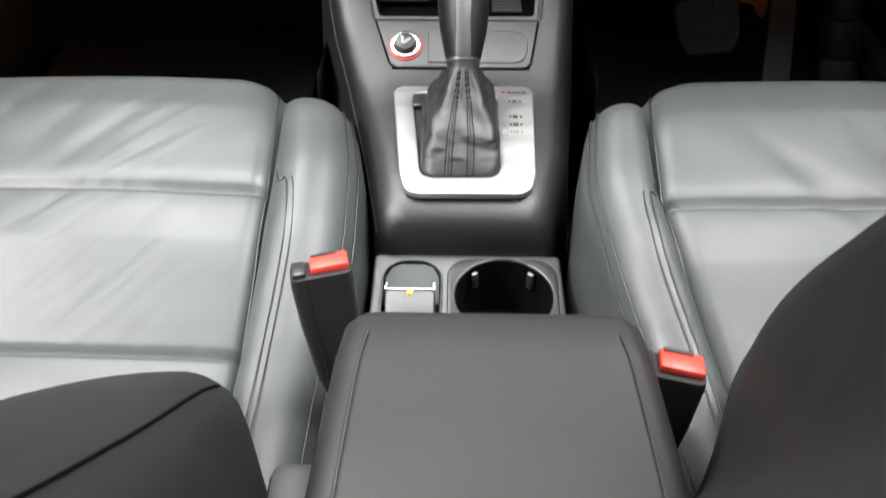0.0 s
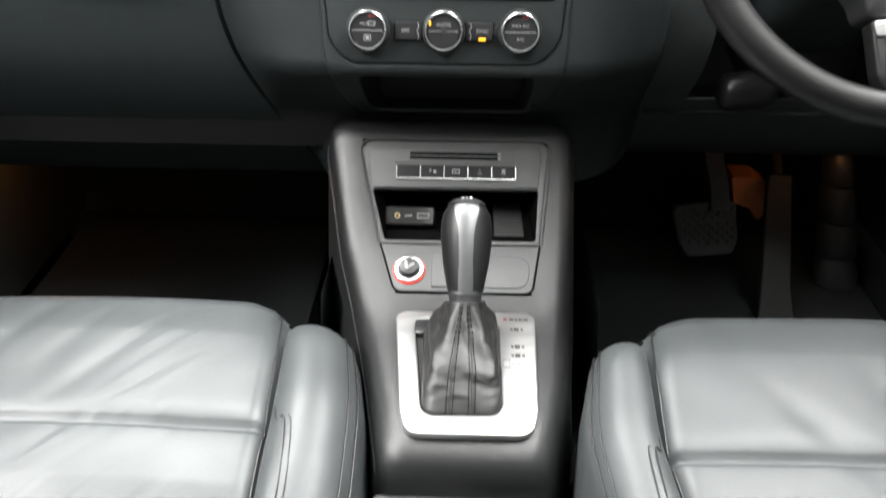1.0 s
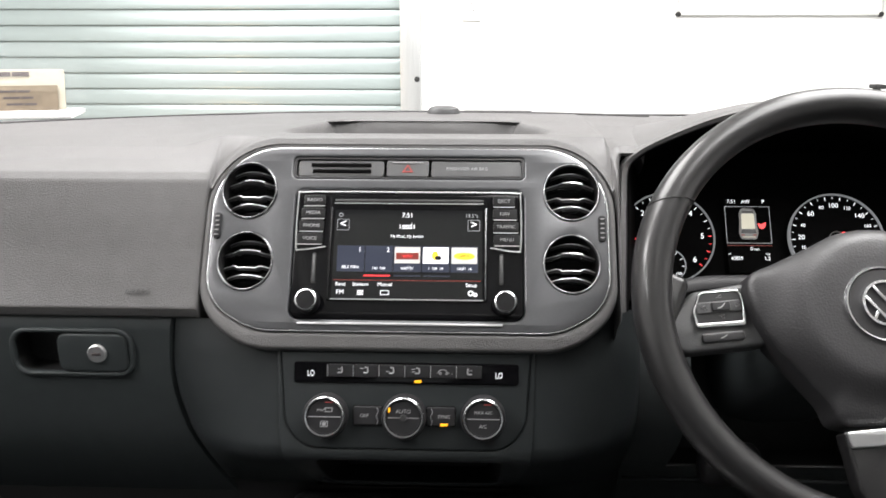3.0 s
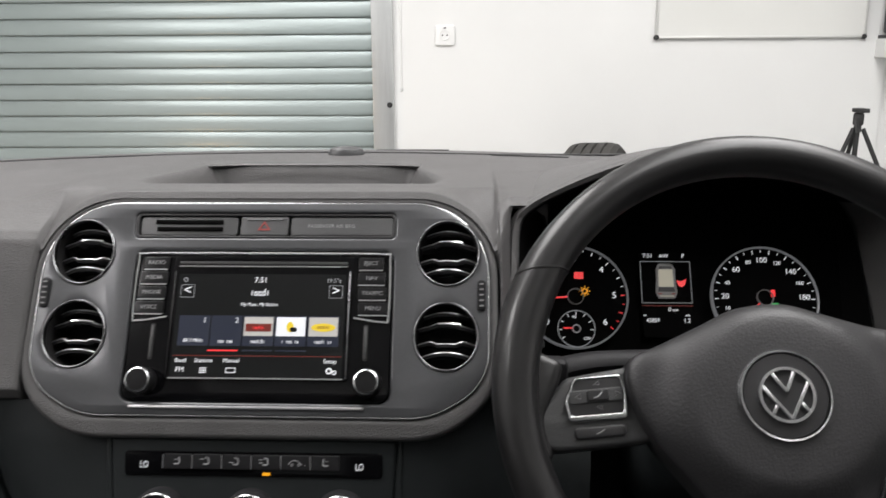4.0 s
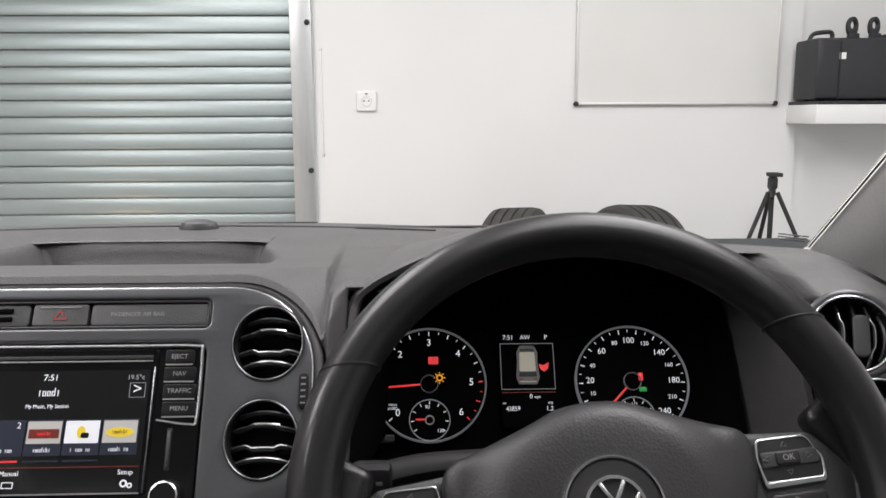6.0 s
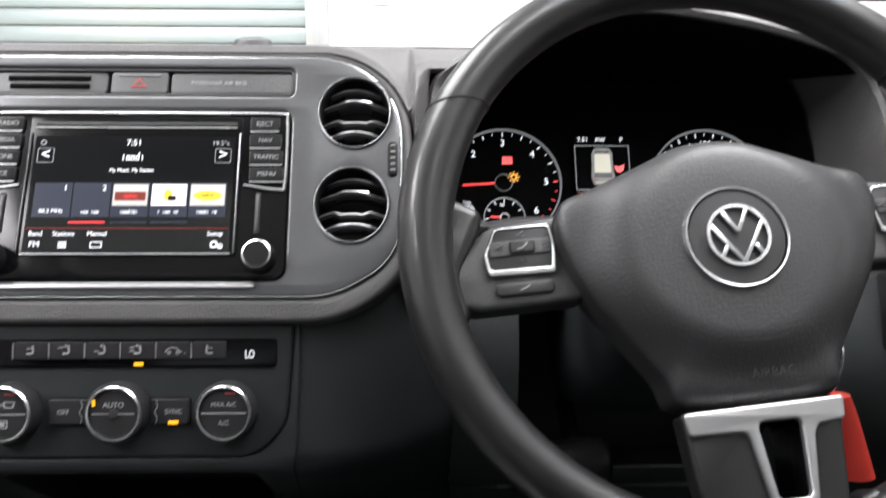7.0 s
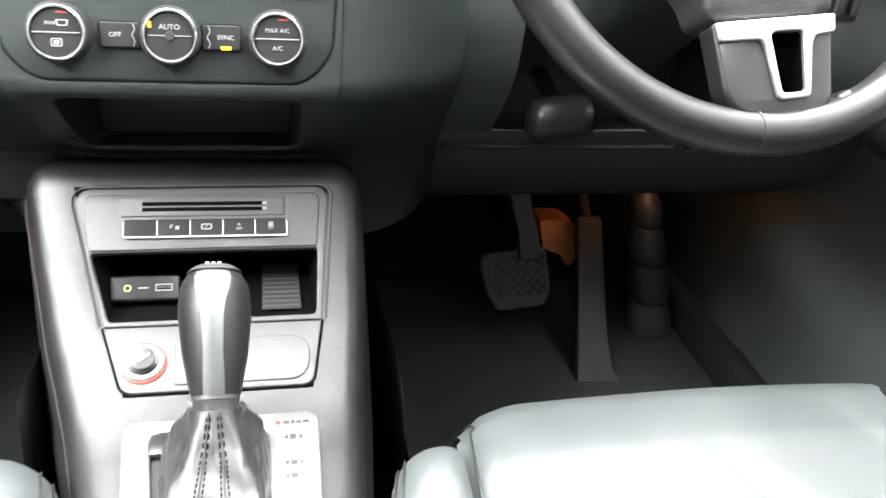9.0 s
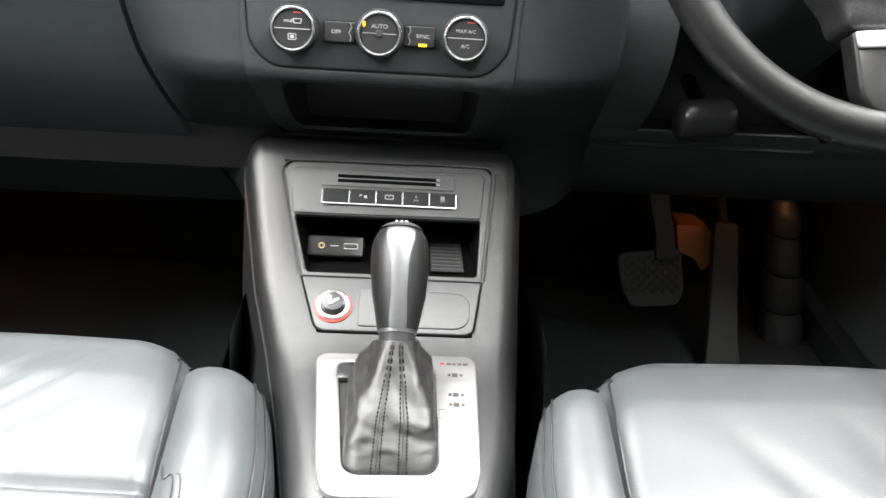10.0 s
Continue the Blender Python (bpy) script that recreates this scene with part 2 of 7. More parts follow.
def lathe(profile, n=32, bm=None, m=None, cap=True):
    """A turned form round local z from (radius, height) pairs."""
    bm = bm or bmesh.new()
    rings = []
    for r, z in profile:
        rings.append([bm.verts.new((r * math.cos(2 * math.pi * k / n), r * math.sin(2 * math.pi * k / n), z)) for k in range(n)])
    for a, b in zip(rings, rings[1:]):
        for k in range(n):
            bm.faces.new((a[k], a[(k + 1) % n], b[(k + 1) % n], b[k]))
    if cap:
        for ring in (rings[0], rings[-1]):
            bm.faces.new(ring)
    if m is not None:
        bmesh.ops.transform(bm, matrix=m, verts=[v for ring in rings for v in ring])
    return bm


def loft(rings, closed=True, caps=True, bm=None):
    bm = bm or bmesh.new()
    vs = [[bm.verts.new(p) for p in ring] for ring in rings]
    n = len(vs[0])
    for a, b in zip(vs, vs[1:]):
        for k in range(n if closed else n - 1):
            bm.faces.new((a[k], a[(k + 1) % n], b[(k + 1) % n], b[k]))
    if caps and closed:
        bm.faces.new(vs[0])
        bm.faces.new(vs[-1])
    return bm


def tube(path, r, n=8, closed=False, bm=None, flat=1.0):
    """A round bar along a path; flat squeezes it along its second axis."""
    path = [Vector(p) for p in path]
    rings = []
    up = Vector((0.13, 0.21, 0.97))
    count = len(path)
    for i, p in enumerate(path):
        a = path[(i - 1) % count] if closed or i else path[0]
        b = path[(i + 1) % count] if closed or i < count - 1 else path[-1]
        t = (b - a).normalized()
        u = (up - t * up.dot(t)).normalized()
        up = u
        v = t.cross(u)
        rings.append([p + r * math.cos(2 * math.pi * k / n) * v + flat * r * math.sin(2 * math.pi * k / n) * u for k in range(n)])
    if closed:
        rings.append(rings[0])
        bm = loft(rings, True, False, bm)
        bmesh.ops.remove_doubles(bm, verts=bm.verts, dist=1e-6)
        return bm
    return loft(rings, True, True, bm)


def smooth_path(points, step=6):
    """Catmull-Rom through the points."""
    p = [Vector(q) for q in points]
    p = [2 * p[0] - p[1]] + p + [2 * p[-1] - p[-2]]
    out = []
    for i in range(1, len(p) - 2):
        for k in range(step):
            t = k / step
            a, b, c, d = p[i - 1 : i + 3]
            out.append(0.5 * (2 * b + (c - a) * t + (2 * a - 5 * b + 4 * c - d) * t * t + (3 * b - a - 3 * c + d) * t**3))
    return out + [p[-2]]


def rounded(points, radii, n=6):
    """A closed outline with rounded corners."""
    out, count = [], len(points)
    for i in range(count):
        a, p, c = (Vector((*points[j % count][:2], 0)) for j in (i - 1, i, i + 1))
        r = radii[i] if isinstance(radii, (list, tuple)) else radii
        u, v = (a - p).normalized(), (c - p).normalized()
        half = u.angle(v) / 2
        cut = min(r / math.tan(half), 0.49 * (a - p).length, 0.49 * (c - p).length)
        r2 = cut * math.tan(half)
        centre = p + (u + v).normalized() * (r2 / math.sin(half))
        s, e = p + u * cut - centre, p + v * cut - centre
        turn = s.angle(e) if r2 > 1e-6 else 0
        sign = 1 if s.cross(e).z > 0 else -1
        for k in range(n + 1):
            ang = sign * turn * k / n
            q = centre + Vector((s.x * math.cos(ang) - s.y * math.sin(ang), s.x * math.sin(ang) + s.y * math.cos(ang), 0))
            out.append((q.x, q.y))
    return out


def rr(cx, cy, w, h, r, n=5):
    return rounded([(cx - w / 2, cy - h / 2), (cx + w / 2, cy - h / 2), (cx + w / 2, cy + h / 2), (cx - w / 2, cy + h / 2)], r, n)


def circle(cx, cy, r, n=40, ry=None):
    return [(cx + r * math.cos(2 * math.pi * k / n), cy + (ry or r) * math.sin(2 * math.pi * k / n)) for k in range(n)]


def baked(curve, m):
    ob = new("temp", curve)
    me = bpy.data.meshes.new_from_object(ob)
    bm = bmesh.new()
    bm.from_mesh(me)
    bmesh.ops.remove_doubles(bm, verts=bm.verts, dist=2e-6)
    bm.to_mesh(me)
    bm.free()
    bpy.data.objects.remove(ob)
    bpy.data.curves.remove(curve)
    me.transform(m)
    return me


def slab(name, outlines, thick, m, material, parent=None, label="", top=0.0, bevel=0.0, angle=35):
    """A plate with the first outline as its edge and the others as holes; its face lies at height top of the frame m."""
    c = bpy.data.curves.new("temp", "CURVE")
    c.dimensions, c.fill_mode = "2D", "BOTH"
    c.extrude, c.bevel_depth, c.bevel_resolution, c.offset = thick / 2 - bevel, bevel, 2, -bevel
    for pts in outlines:
        if sum(a[0] * b[1] - b[0] * a[1] for a, b in zip(pts, pts[1:] + pts[:1])) < 0:
            pts = pts[::-1]
        s = c.splines.new("POLY")
        s.points.add(len(pts) - 1)
        for q, p in zip(s.points, pts):
            q.co = (p[0], p[1], 0, 1)
        s.use_cyclic_u = True
    return link(name, baked(c, m @ Matrix.Translation((0, 0, top - thick / 2))), material, parent, label, angle)


def words(text, size, m, material, parent, x=0.0, y=0.0, h=0.0004, align="CENTER", name="lettering", wide=1.0):
    c = bpy.data.curves.new("temp", "FONT")
    c.body, c.size, c.align_x, c.align_y, c.extrude, c.space_character = text, size, align, "CENTER", 0.00012, 1.0
    c.resolution_u = 3
    return link(name, baked(c, m @ Matrix.Translation((x, y, h)) @ Matrix.Diagonal((wide, 1, 1, 1))), material, parent)


def bars(widths, size, m, material, parent, x=0.0, y=0.0, h=0.0004, name="print"):
    """Words that cannot be read: plain bars."""
    bm, gap = bmesh.new(), size * 0.35
    left = x - (sum(widths) + gap * (len(widths) - 1)) / 2
    for w in widths:
        box(w, size, 0.0003, (left + w / 2, y, h), 0, 1, bm)
        left += w + gap
    return part(name, bm, material, parent, m=m)


def glyphs(counts, size, m, material, parent, x=0.0, y=0.0, h=0.0004, name="print"):
    """Names drawn as rows of plain thin stems and rings."""
    bm, w, s = bmesh.new(), size * 0.56, size * 0.11
    left = x - (sum(counts) + len(counts) - 1) * w / 2

    def stroke(cx, cy, sx, sy):
        box(sx, sy, 0.0003, (cx, cy, h), 0, 1, bm)

    for c in counts:
        for k in range(c):
            kind, low, cx = (0, 2, 2, 3, 0, 1)[k % 6], y - size / 2, left + w * 0.45
            a, b = cx - w * 0.28, cx + w * 0.28
            if kind == 0:
                stroke(cx, low + size * 0.36, s, size * 0.72)
            else:
                top = size if kind == 1 else size * 0.62
                stroke(a, low + top / 2, s, top)
                stroke(b, low + (size if kind == 3 else size * 0.62) / 2, s, size if kind == 3 else size * 0.62)
                stroke(cx, low + s / 2, w * 0.5, s)
                stroke(cx, low + size * 0.62 - s / 2, w * 0.5, s)
            left += w
        left += w
    return part(name, bm, material, parent, m=m)


def frame3(origin, right, up):
    r = Vector(right).normalized()
    u = (Vector(up) - r * Vector(up).dot(r)).normalized()
    m = Matrix((r, u, r.cross(u))).transposed().to_4x4()
    m.translation = origin
    return m


def sheet(fn, us, vs, bm=None):
    """A grid over the two lists, placed by fn(u, v)."""
    return loft([[fn(u, v) for u in us] for v in vs], False, False, bm)


def span(a, b, n):
    return [a + (b - a) * k / n for k in range(n + 1)]


def ease(a, b, x):
    t = min(1, max(0, (x - a) / (b - a)))
    return t * t * (3 - 2 * t)


def mix(a, b, t):
    return a + (b - a) * t


def along(table, x):
    """Straight-line reading of a table of (x, values...)."""
    for p, q in zip(table, table[1:]):
        if x <= q[0]:
            t = min(1, max(0, (x - p[0]) / (q[0] - p[0])))
            return [mix(c, d, t) for c, d in zip(p[1:], q[1:])]
    return list(table[-1][1:])


# ---------------------------------------------------------------- garage
GROUND, CEIL, NORTH, EAST = 0.20, 3.2, 3.0, 2.95
solid("ground", box(9.5, 11, 0.1, (0, 0, GROUND - 0.05)), CONCRETE, "grey concrete garage floor with stains", "floor", "structure")
solid("ceiling", box(9.5, 11, 0.1, (0, 0, CEIL + 0.05)), WHITE, "plain white garage ceiling", "ceiling", "structure")
DOOR_L, DOOR_R, DOOR_T = -3.2, -0.262, 2.75
NICHE = 1.935
bm = box(NICHE - DOOR_R, 0.2, CEIL - GROUND, ((NICHE + DOOR_R) / 2, NORTH + 0.10, (CEIL + GROUND) / 2))
box(DOOR_R - DOOR_L, 0.2, CEIL - DOOR_T, ((DOOR_R + DOOR_L) / 2, NORTH + 0.10, (CEIL + DOOR_T) / 2), 0, 1, bm)
box(4.5 + DOOR_L, 0.2, CEIL - GROUND, ((DOOR_L - 4.5) / 2, NORTH + 0.10, (CEIL + GROUND) / 2), 0, 1, bm)
box(EAST + 0.1 - NICHE, 0.2, CEIL - GROUND, ((EAST + 0.1 + NICHE) / 2, NORTH + 0.115, (CEIL + GROUND) / 2), 0, 1, bm)
solid("wall_north", bm, WHITE, "white painted garage wall with faint scuffs", "wall", "structure")
solid("wall_east", box(0.2, 9.2, CEIL - GROUND, (EAST + 0.1, -0.8, (CEIL + GROUND) / 2)), WHITE, "white painted garage side wall", "wall", "structure")
solid("wall_west", box(0.2, 8.2, CEIL - GROUND, (-4.4, -1.1, (CEIL + GROUND) / 2)), WHITE, "white painted garage side wall", "wall", "structure")
# the wide opening is made for the rear fill light
bm = box(7.4, 0.2, CEIL - 3.05, (-0.8, -5.2, (CEIL + 3.05) / 2))
box(2.2, 0.2, 3.05 - GROUND, (-3.4, -5.2, (3.05 + GROUND) / 2), 0, 1, bm)
box(0.7, 0.2, 3.05 - GROUND, (2.65, -5.2, (3.05 + GROUND) / 2), 0, 1, bm)
solid("wall_south", bm, WHITE, "unseen white rear wall with an opening for the fill light", "wall", "structure")

for tx, ty, _w in TUBES:
    t = thing("ceiling_light", (tx, ty, CEIL), "unseen white tube light fitting on the ceiling", "ceiling light", "ceiling tube lights")
    part("body", box(0.12, 1.6, 0.06, (tx, ty, CEIL - 0.03), 0.008), WHITEP, t)
    part("diffuser", box(0.09, 1.55, 0.04, (tx, ty, CEIL - 0.08), 0.012), TUBE, t, "glowing white diffuser")

# roller door: curved slats with a lip between them
door = thing("roller_door", ((DOOR_L + DOOR_R) / 2, NORTH + 0.03, GROUND), "closed grey-green steel roller shutter door with ribbed slats", "roller door")
PITCH = 0.0705
prof = [(0.016, 0.000), (0.0135, 0.0012), (0.0015, 0.0022), (0.0002, 0.005), (0.0, 0.010), (0.0012, 0.022), (0.0030, 0.036), (0.0056, 0.050), (0.0082, 0.060), (0.0112, 0.0685), (0.016, 0.0690), (0.016, 0.0705)]
me = None
z = 1.609 - PITCH * 20
while z < DOOR_T + 0.05:
    if me is None:
        ob = part("slat", loft([[(x, NORTH + 0.025 + y, zz) for y, zz in prof] for x in (DOOR_L, DOOR_R)], False, False), SLAT, door)
        me, z0 = ob.data, z
        ob.location.z = z
    else:
        ob = new("slat", me)
        ob.parent, ob.matrix_parent_inverse = door, WORLD[door.name].inverted()
        ob.location.z = z
    z += PITCH

post = thing("door_guide_rail", (-0.215, NORTH - 0.01, GROUND), "galvanised steel guide rail beside the roller door", "guide rail")
part("channel", box(0.092, 0.03, DOOR_T - GROUND, (-0.217, NORTH - 0.013, (DOOR_T + GROUND) / 2), 0.004), GALV, post)
for z in (0.47, 1.095, 1.715, 2.33):
    part("bolt", lathe([(0.0, 0.010), (0.007, 0.009), (0.012, 0.004), (0.012, 0)], 16, cap=False), RUBBER, post, "black bolt cap", pose(-0.188, NORTH - 0.028, z, 90))
conduit = thing("cable_strip", (-0.137, NORTH - 0.004, 1.14), "thin white cable strip screwed to the wall", "cable strip")
part("strip", box(0.006, 0.006, 0.46, (-0.137, NORTH - 0.003, 1.38), 0.002), WHITEP, conduit)
for z in (1.16, 1.605):
    part("screw", lathe([(0.0, 0.005), (0.006, 0.004), (0.007, 0)], 12, cap=False), FRAME, conduit, "", pose(-0.137, NORTH, z, 90))

sock = thing("wall_socket", (0.054, NORTH - 0.01, 1.39), "white square wall socket with a round outlet", "socket")
SM = pose(0.054, NORTH, 1.39, 90)
slab("plate", [rr(0, 0, 0.084, 0.084, 0.008)], 0.012, SM, WHITEP, sock, top=0.012, bevel=0.002)
slab("outlet", [circle(0, 0, 0.022), circle(0, 0, 0.019)], 0.004, SM, WHITEP, sock, top=0.016, bevel=0.001)
for x in (-0.010, 0.010):
    slab("pin_hole", [circle(x, 0, 0.0035, 12)], 0.001, SM, INK, sock, top=0.0126)
part("indicator", box(0.012, 0.006, 0.003, (0, 0.030, 0.013), 0.001), DIMP, sock, m=SM)

wb = thing("whiteboard", (1.393, NORTH - 0.012, 1.375), "blank whiteboard with a thin aluminium frame", "whiteboard")
WX0, WX1, WZ0, WZ1 = 0.958, 1.828, 1.375, 1.985
part("panel", box(WX1 - WX0, 0.012, WZ1 - WZ0, ((WX0 + WX1) / 2, NORTH - 0.008, (WZ0 + WZ1) / 2)), BOARD, wb)
for a, b in (((WX0, WZ0), (WX1, WZ0)), ((WX0, WZ1), (WX1, WZ1)), ((WX0, WZ0), (WX0, WZ1)), ((WX1, WZ0), (WX1, WZ1))):
    w, h = abs(b[0] - a[0]) + 0.016 * (a[0] != b[0]), abs(b[1] - a[1]) + 0.016 * (a[1] != b[1])
    part("frame_bar", box(max(w - 0.036 * (w > 0.1), 0.010), 0.016, max(h - 0.036 * (h > 0.1), 0.010), ((a[0] + b[0]) / 2, NORTH - 0.011, (a[1] + b[1]) / 2), 0.003), ALLOY, wb)
for x in (WX0, WX1):
    for z in (WZ0, WZ1):
        part("corner_cap", lathe([(0.0, 0.022), (0.008, 0.021), (0.0105, 0.018), (0.0105, 0.0)], 20, cap=False), RUBBER, wb, "dark round corner cap", pose(x, NORTH, z, 90))

shelf = thing("wall_shelf", (2.3, 2.87, 1.29), "thick white shelf fixed to the garage wall", "shelf")
part("board", box(1.0, 0.280, 0.078, (2.387, 2.872, 1.3265), 0.004), WHITEP, shelf)
part("top_sheet", box(0.99, 0.275, 0.014, (2.387, 2.872, 1.3725)), CASE, shelf, "dark grey laminate top")


def tower(x, y, w, d, h, label):
    z = 1.3795
    t = thing("equipment_case", (x, y, z), label, "equipment case", "cases on the shelf")
    part("shell", box(w, d, h, (x, y, z + h / 2 + 0.006), 0.010, 3), CASE, t)
    part("end_panel", box(0.095, d + 0.012, h * 0.97, (x - w / 2 + 0.048, y - 0.002, z + h / 2 + 0.006), 0.010), CASE, t, "slightly raised end panel")
    part("panel_groove", box(0.006, 0.004, h * 0.93, (x - w / 2 + 0.099, y - d / 2 - 0.001, z + h / 2)), DEEP, t)
    for k in (-1, 1):
        part("foot", box(0.03, d * 0.6, 0.008, (x + k * w * 0.35, y, z + 0.003)), RUBBER, t)
    part("handle", tube(smooth_path([(x - w * 0.47, y, z + h), (x - w * 0.42, y, z + h + 0.028), (x - w * 0.30, y, z + h + 0.036), (x - w * 0.19, y, z + h + 0.034), (x - w * 0.18, y, z + h)], 4), 0.009, 8), CASE, t, "moulded carrying handle")
    part("sticker", box(0.030, 0.0012, 0.026, (x - w * 0.18, y - d / 2 - 0.0010, z + h - 0.065)), WHITEP, t, "small white sticker")
    return t


tower(2.057, 2.865, 0.335, 0.19, 0.246, "black plastic equipment case with a carrying handle")
tower(2.442, 2.875, 0.37, 0.22, 0.276, "larger black plastic equipment case")


def ring_stand(x, y):
    t = thing("ring_clamp", (x, y, 1.632), "small black ring clamp standing on a case", "clamp", "clamps on the case")
    m = pose(x, y, 1.686, 90, 0, 12)
    slab("ring", [circle(0, 0, 0.026, 28, 0.040), circle(0, 0.006, 0.013, 24, 0.016)], 0.02, m, CASE, t, bevel=0.004)
    part("base", box(0.044, 0.03, 0.026, (x, y, 1.645), 0.006), CASE, t)


ring_stand(2.087, 2.87)
ring_stand(2.179, 2.87)

tri = thing("tripod", (1.72, 2.70, GROUND), "black camera tripod standing on the floor", "tripod")
part("column", lathe([(0.010, 0.35), (0.010, 0.80), (0.014, 0.80), (0.014, 0.835)], 14), RUBBER, tri, "", pose(1.712, 2.70, GROUND))
part("head", box(0.032, 0.04, 0.050, (1.712, 2.70, 1.052), 0.008), RUBBER, tri)
part("plate", box(0.046, 0.06, 0.016, (1.718, 2.70, 1.086), 0.003), RUBBER, tri)
part("pan_handle", tube([(1.70, 2.69, 1.06), (1.685, 2.66, 1.05), (1.67, 2.60, 1.0)], 0.007, 8), RUBBER, tri)
for ang in (200, 325, 85):
    dx, dy = math.cos(radians(ang)), math.sin(radians(ang))
    top, foot = Vector((1.712 + 0.02 * dx, 2.70 + 0.02 * dy, 1.015)), Vector((1.712 + 0.40 * dx, 2.70 + 0.40 * dy, GROUND + 0.01))
    leg = part("leg", tube([top, top.lerp(foot, 0.45)], 0.0085, 10), RUBBER, tri)
    part("lower_section", tube([top.lerp(foot, 0.43), foot], 0.006, 10), RUBBER, leg)
    part("lock", tube([top.lerp(foot, 0.40), top.lerp(foot, 0.43)], 0.013, 10), RUBBER, leg)
    part("lock", tube([top.lerp(foot, 0.50), top.lerp(foot, 0.53)], 0.011, 10), RUBBER, leg)
    part("foot", tube([foot + Vector((0, 0, 0.015)), foot + Vector((0, 0, -0.01))], 0.014, 10), RUBBER, leg)


def tyre(x, y, top, lean, turn, label):
    """A tyre stood on its tread: sidewalls, tread with grooves and blocks."""
    r, w = (top - GROUND) / 2, 0.215
    t = thing("tyre", (x, y, GROUND), label, "tyre", "tyres by the wall")
    m = pose(x, y, GROUND + r, 90 - lean, 0, turn)
    prof = [(r * 0.72, -w * 0.36), (r * 0.73, -w * 0.42), (r * 0.77, -w * 0.47), (r * 0.84, -w * 0.50), (r * 0.94, -w * 0.47), (r * 0.985, -w * 0.40)]
    for g in (-0.26, -0.085, 0.085, 0.26):
        prof += [(r, w * (g - 0.025)), (r - 0.008, w * (g - 0.02)), (r - 0.008, w * (g + 0.02)), (r, w * (g + 0.025))]
    prof += [(r * 0.985, w * 0.40), (r * 0.94, w * 0.47), (r * 0.84, w * 0.50), (r * 0.77, w * 0.47), (r * 0.73, w * 0.42), (r * 0.72, w * 0.36), (r * 0.84, w * 0.30), (r * 0.91, 0.0), (r * 0.84, -w * 0.30), (r * 0.72, -w * 0.36)]
    part("carcass", lathe(prof, 64, cap=False), DUST, t, "", m, 25)
    part("bead_ring", lathe([(r * 0.710, -0.085), (r * 0.722, -0.085), (r * 0.722, -0.075), (r * 0.710, -0.075), (r * 0.710, -0.085)], 48, cap=False), CASE, t, "", m)


tyre(0.675, 2.62, 0.966, 3, 70, "black tyre stood upright on the floor by the wall")
tyre(1.125, 2.62, 0.974, 3, -76, "dusty black tyre turned slightly outwards by the wall")

# ---------------------------------------------------------------- car shell
FLOOR = 0.325
bm = sheet(lambda x, y: (x, y, FLOOR + 0.17 * math.exp(-((x - 0.02) / 0.16) ** 4) + 0.34 * ease(0.62, 0.98, y)), span(-0.84, 0.84, 40), span(-2.4, 0.98, 40))
bmesh.ops.solidify(bm, geom=bm.faces[:], thickness=0.02)
solid("car_floor", bm, CARPET, "black carpeted car floor rising towards the bulkhead", "car floor", "structure")
bm = box(1.62, 0.03, 0.78, (0, 0.96, 0.68))
solid("bulkhead", bm, CARPET, "dark carpeted bulkhead under the dashboard", "bulkhead", "structure")
# added to seal the dash cavity against light leaking in
solid("cowl", loft([[(x, y, z) for y, z in ((0.50, 1.140), (0.60, 1.152), (0.98, 1.085), (0.98, 1.060), (0.50, 1.115))] for x in (-0.83, 0.83)]), HARD, "black cowl panel below the windscreen", "cowl", "structure")
# unseen roof; its glazed opening is added to let tube light down
bm = box(1.30, 0.14, 0.05, (0, -0.32, 1.66), 0.015)
box(0.13, 0.50, 0.05, (-0.585, -0.640, 1.66), 0.0, 2, bm)
box(0.13, 0.50, 0.05, (0.585, -0.640, 1.66), 0.0, 2, bm)
box(1.30, 1.66, 0.05, (0, -1.72, 1.66), 0.015, 2, bm)
roof = solid("car_roof", bm, PILLAR, "unseen pale grey fabric roof lining round an added light opening", "roof lining", "structure")
pane = part("added_roof_glass", sheet(lambda x, y: (x, y, 1.672), span(-0.525, 0.525, 2), span(-0.385, -0.895, 2)), GLASS, roof)
pane.visible_shadow = False
# unseen; its height limits the light from behind
bm = box(1.5, 0.06, 0.82, (0, -2.42, 0.76), 0.02)
solid("tailgate", bm, HARD, "black plastic tailgate trim", "tailgate", "structure")
# unseen panels added to block low light from the rear sides
for s_ in (-1, 1):
    bm = box(0.05, 1.55, 0.60, (s_ * 0.70, -1.66, 1.38), 0.02)
    solid("rear_side_blocker", bm, HARD, "unseen dark panel blocking light at the rear side", "side trim", "structure")


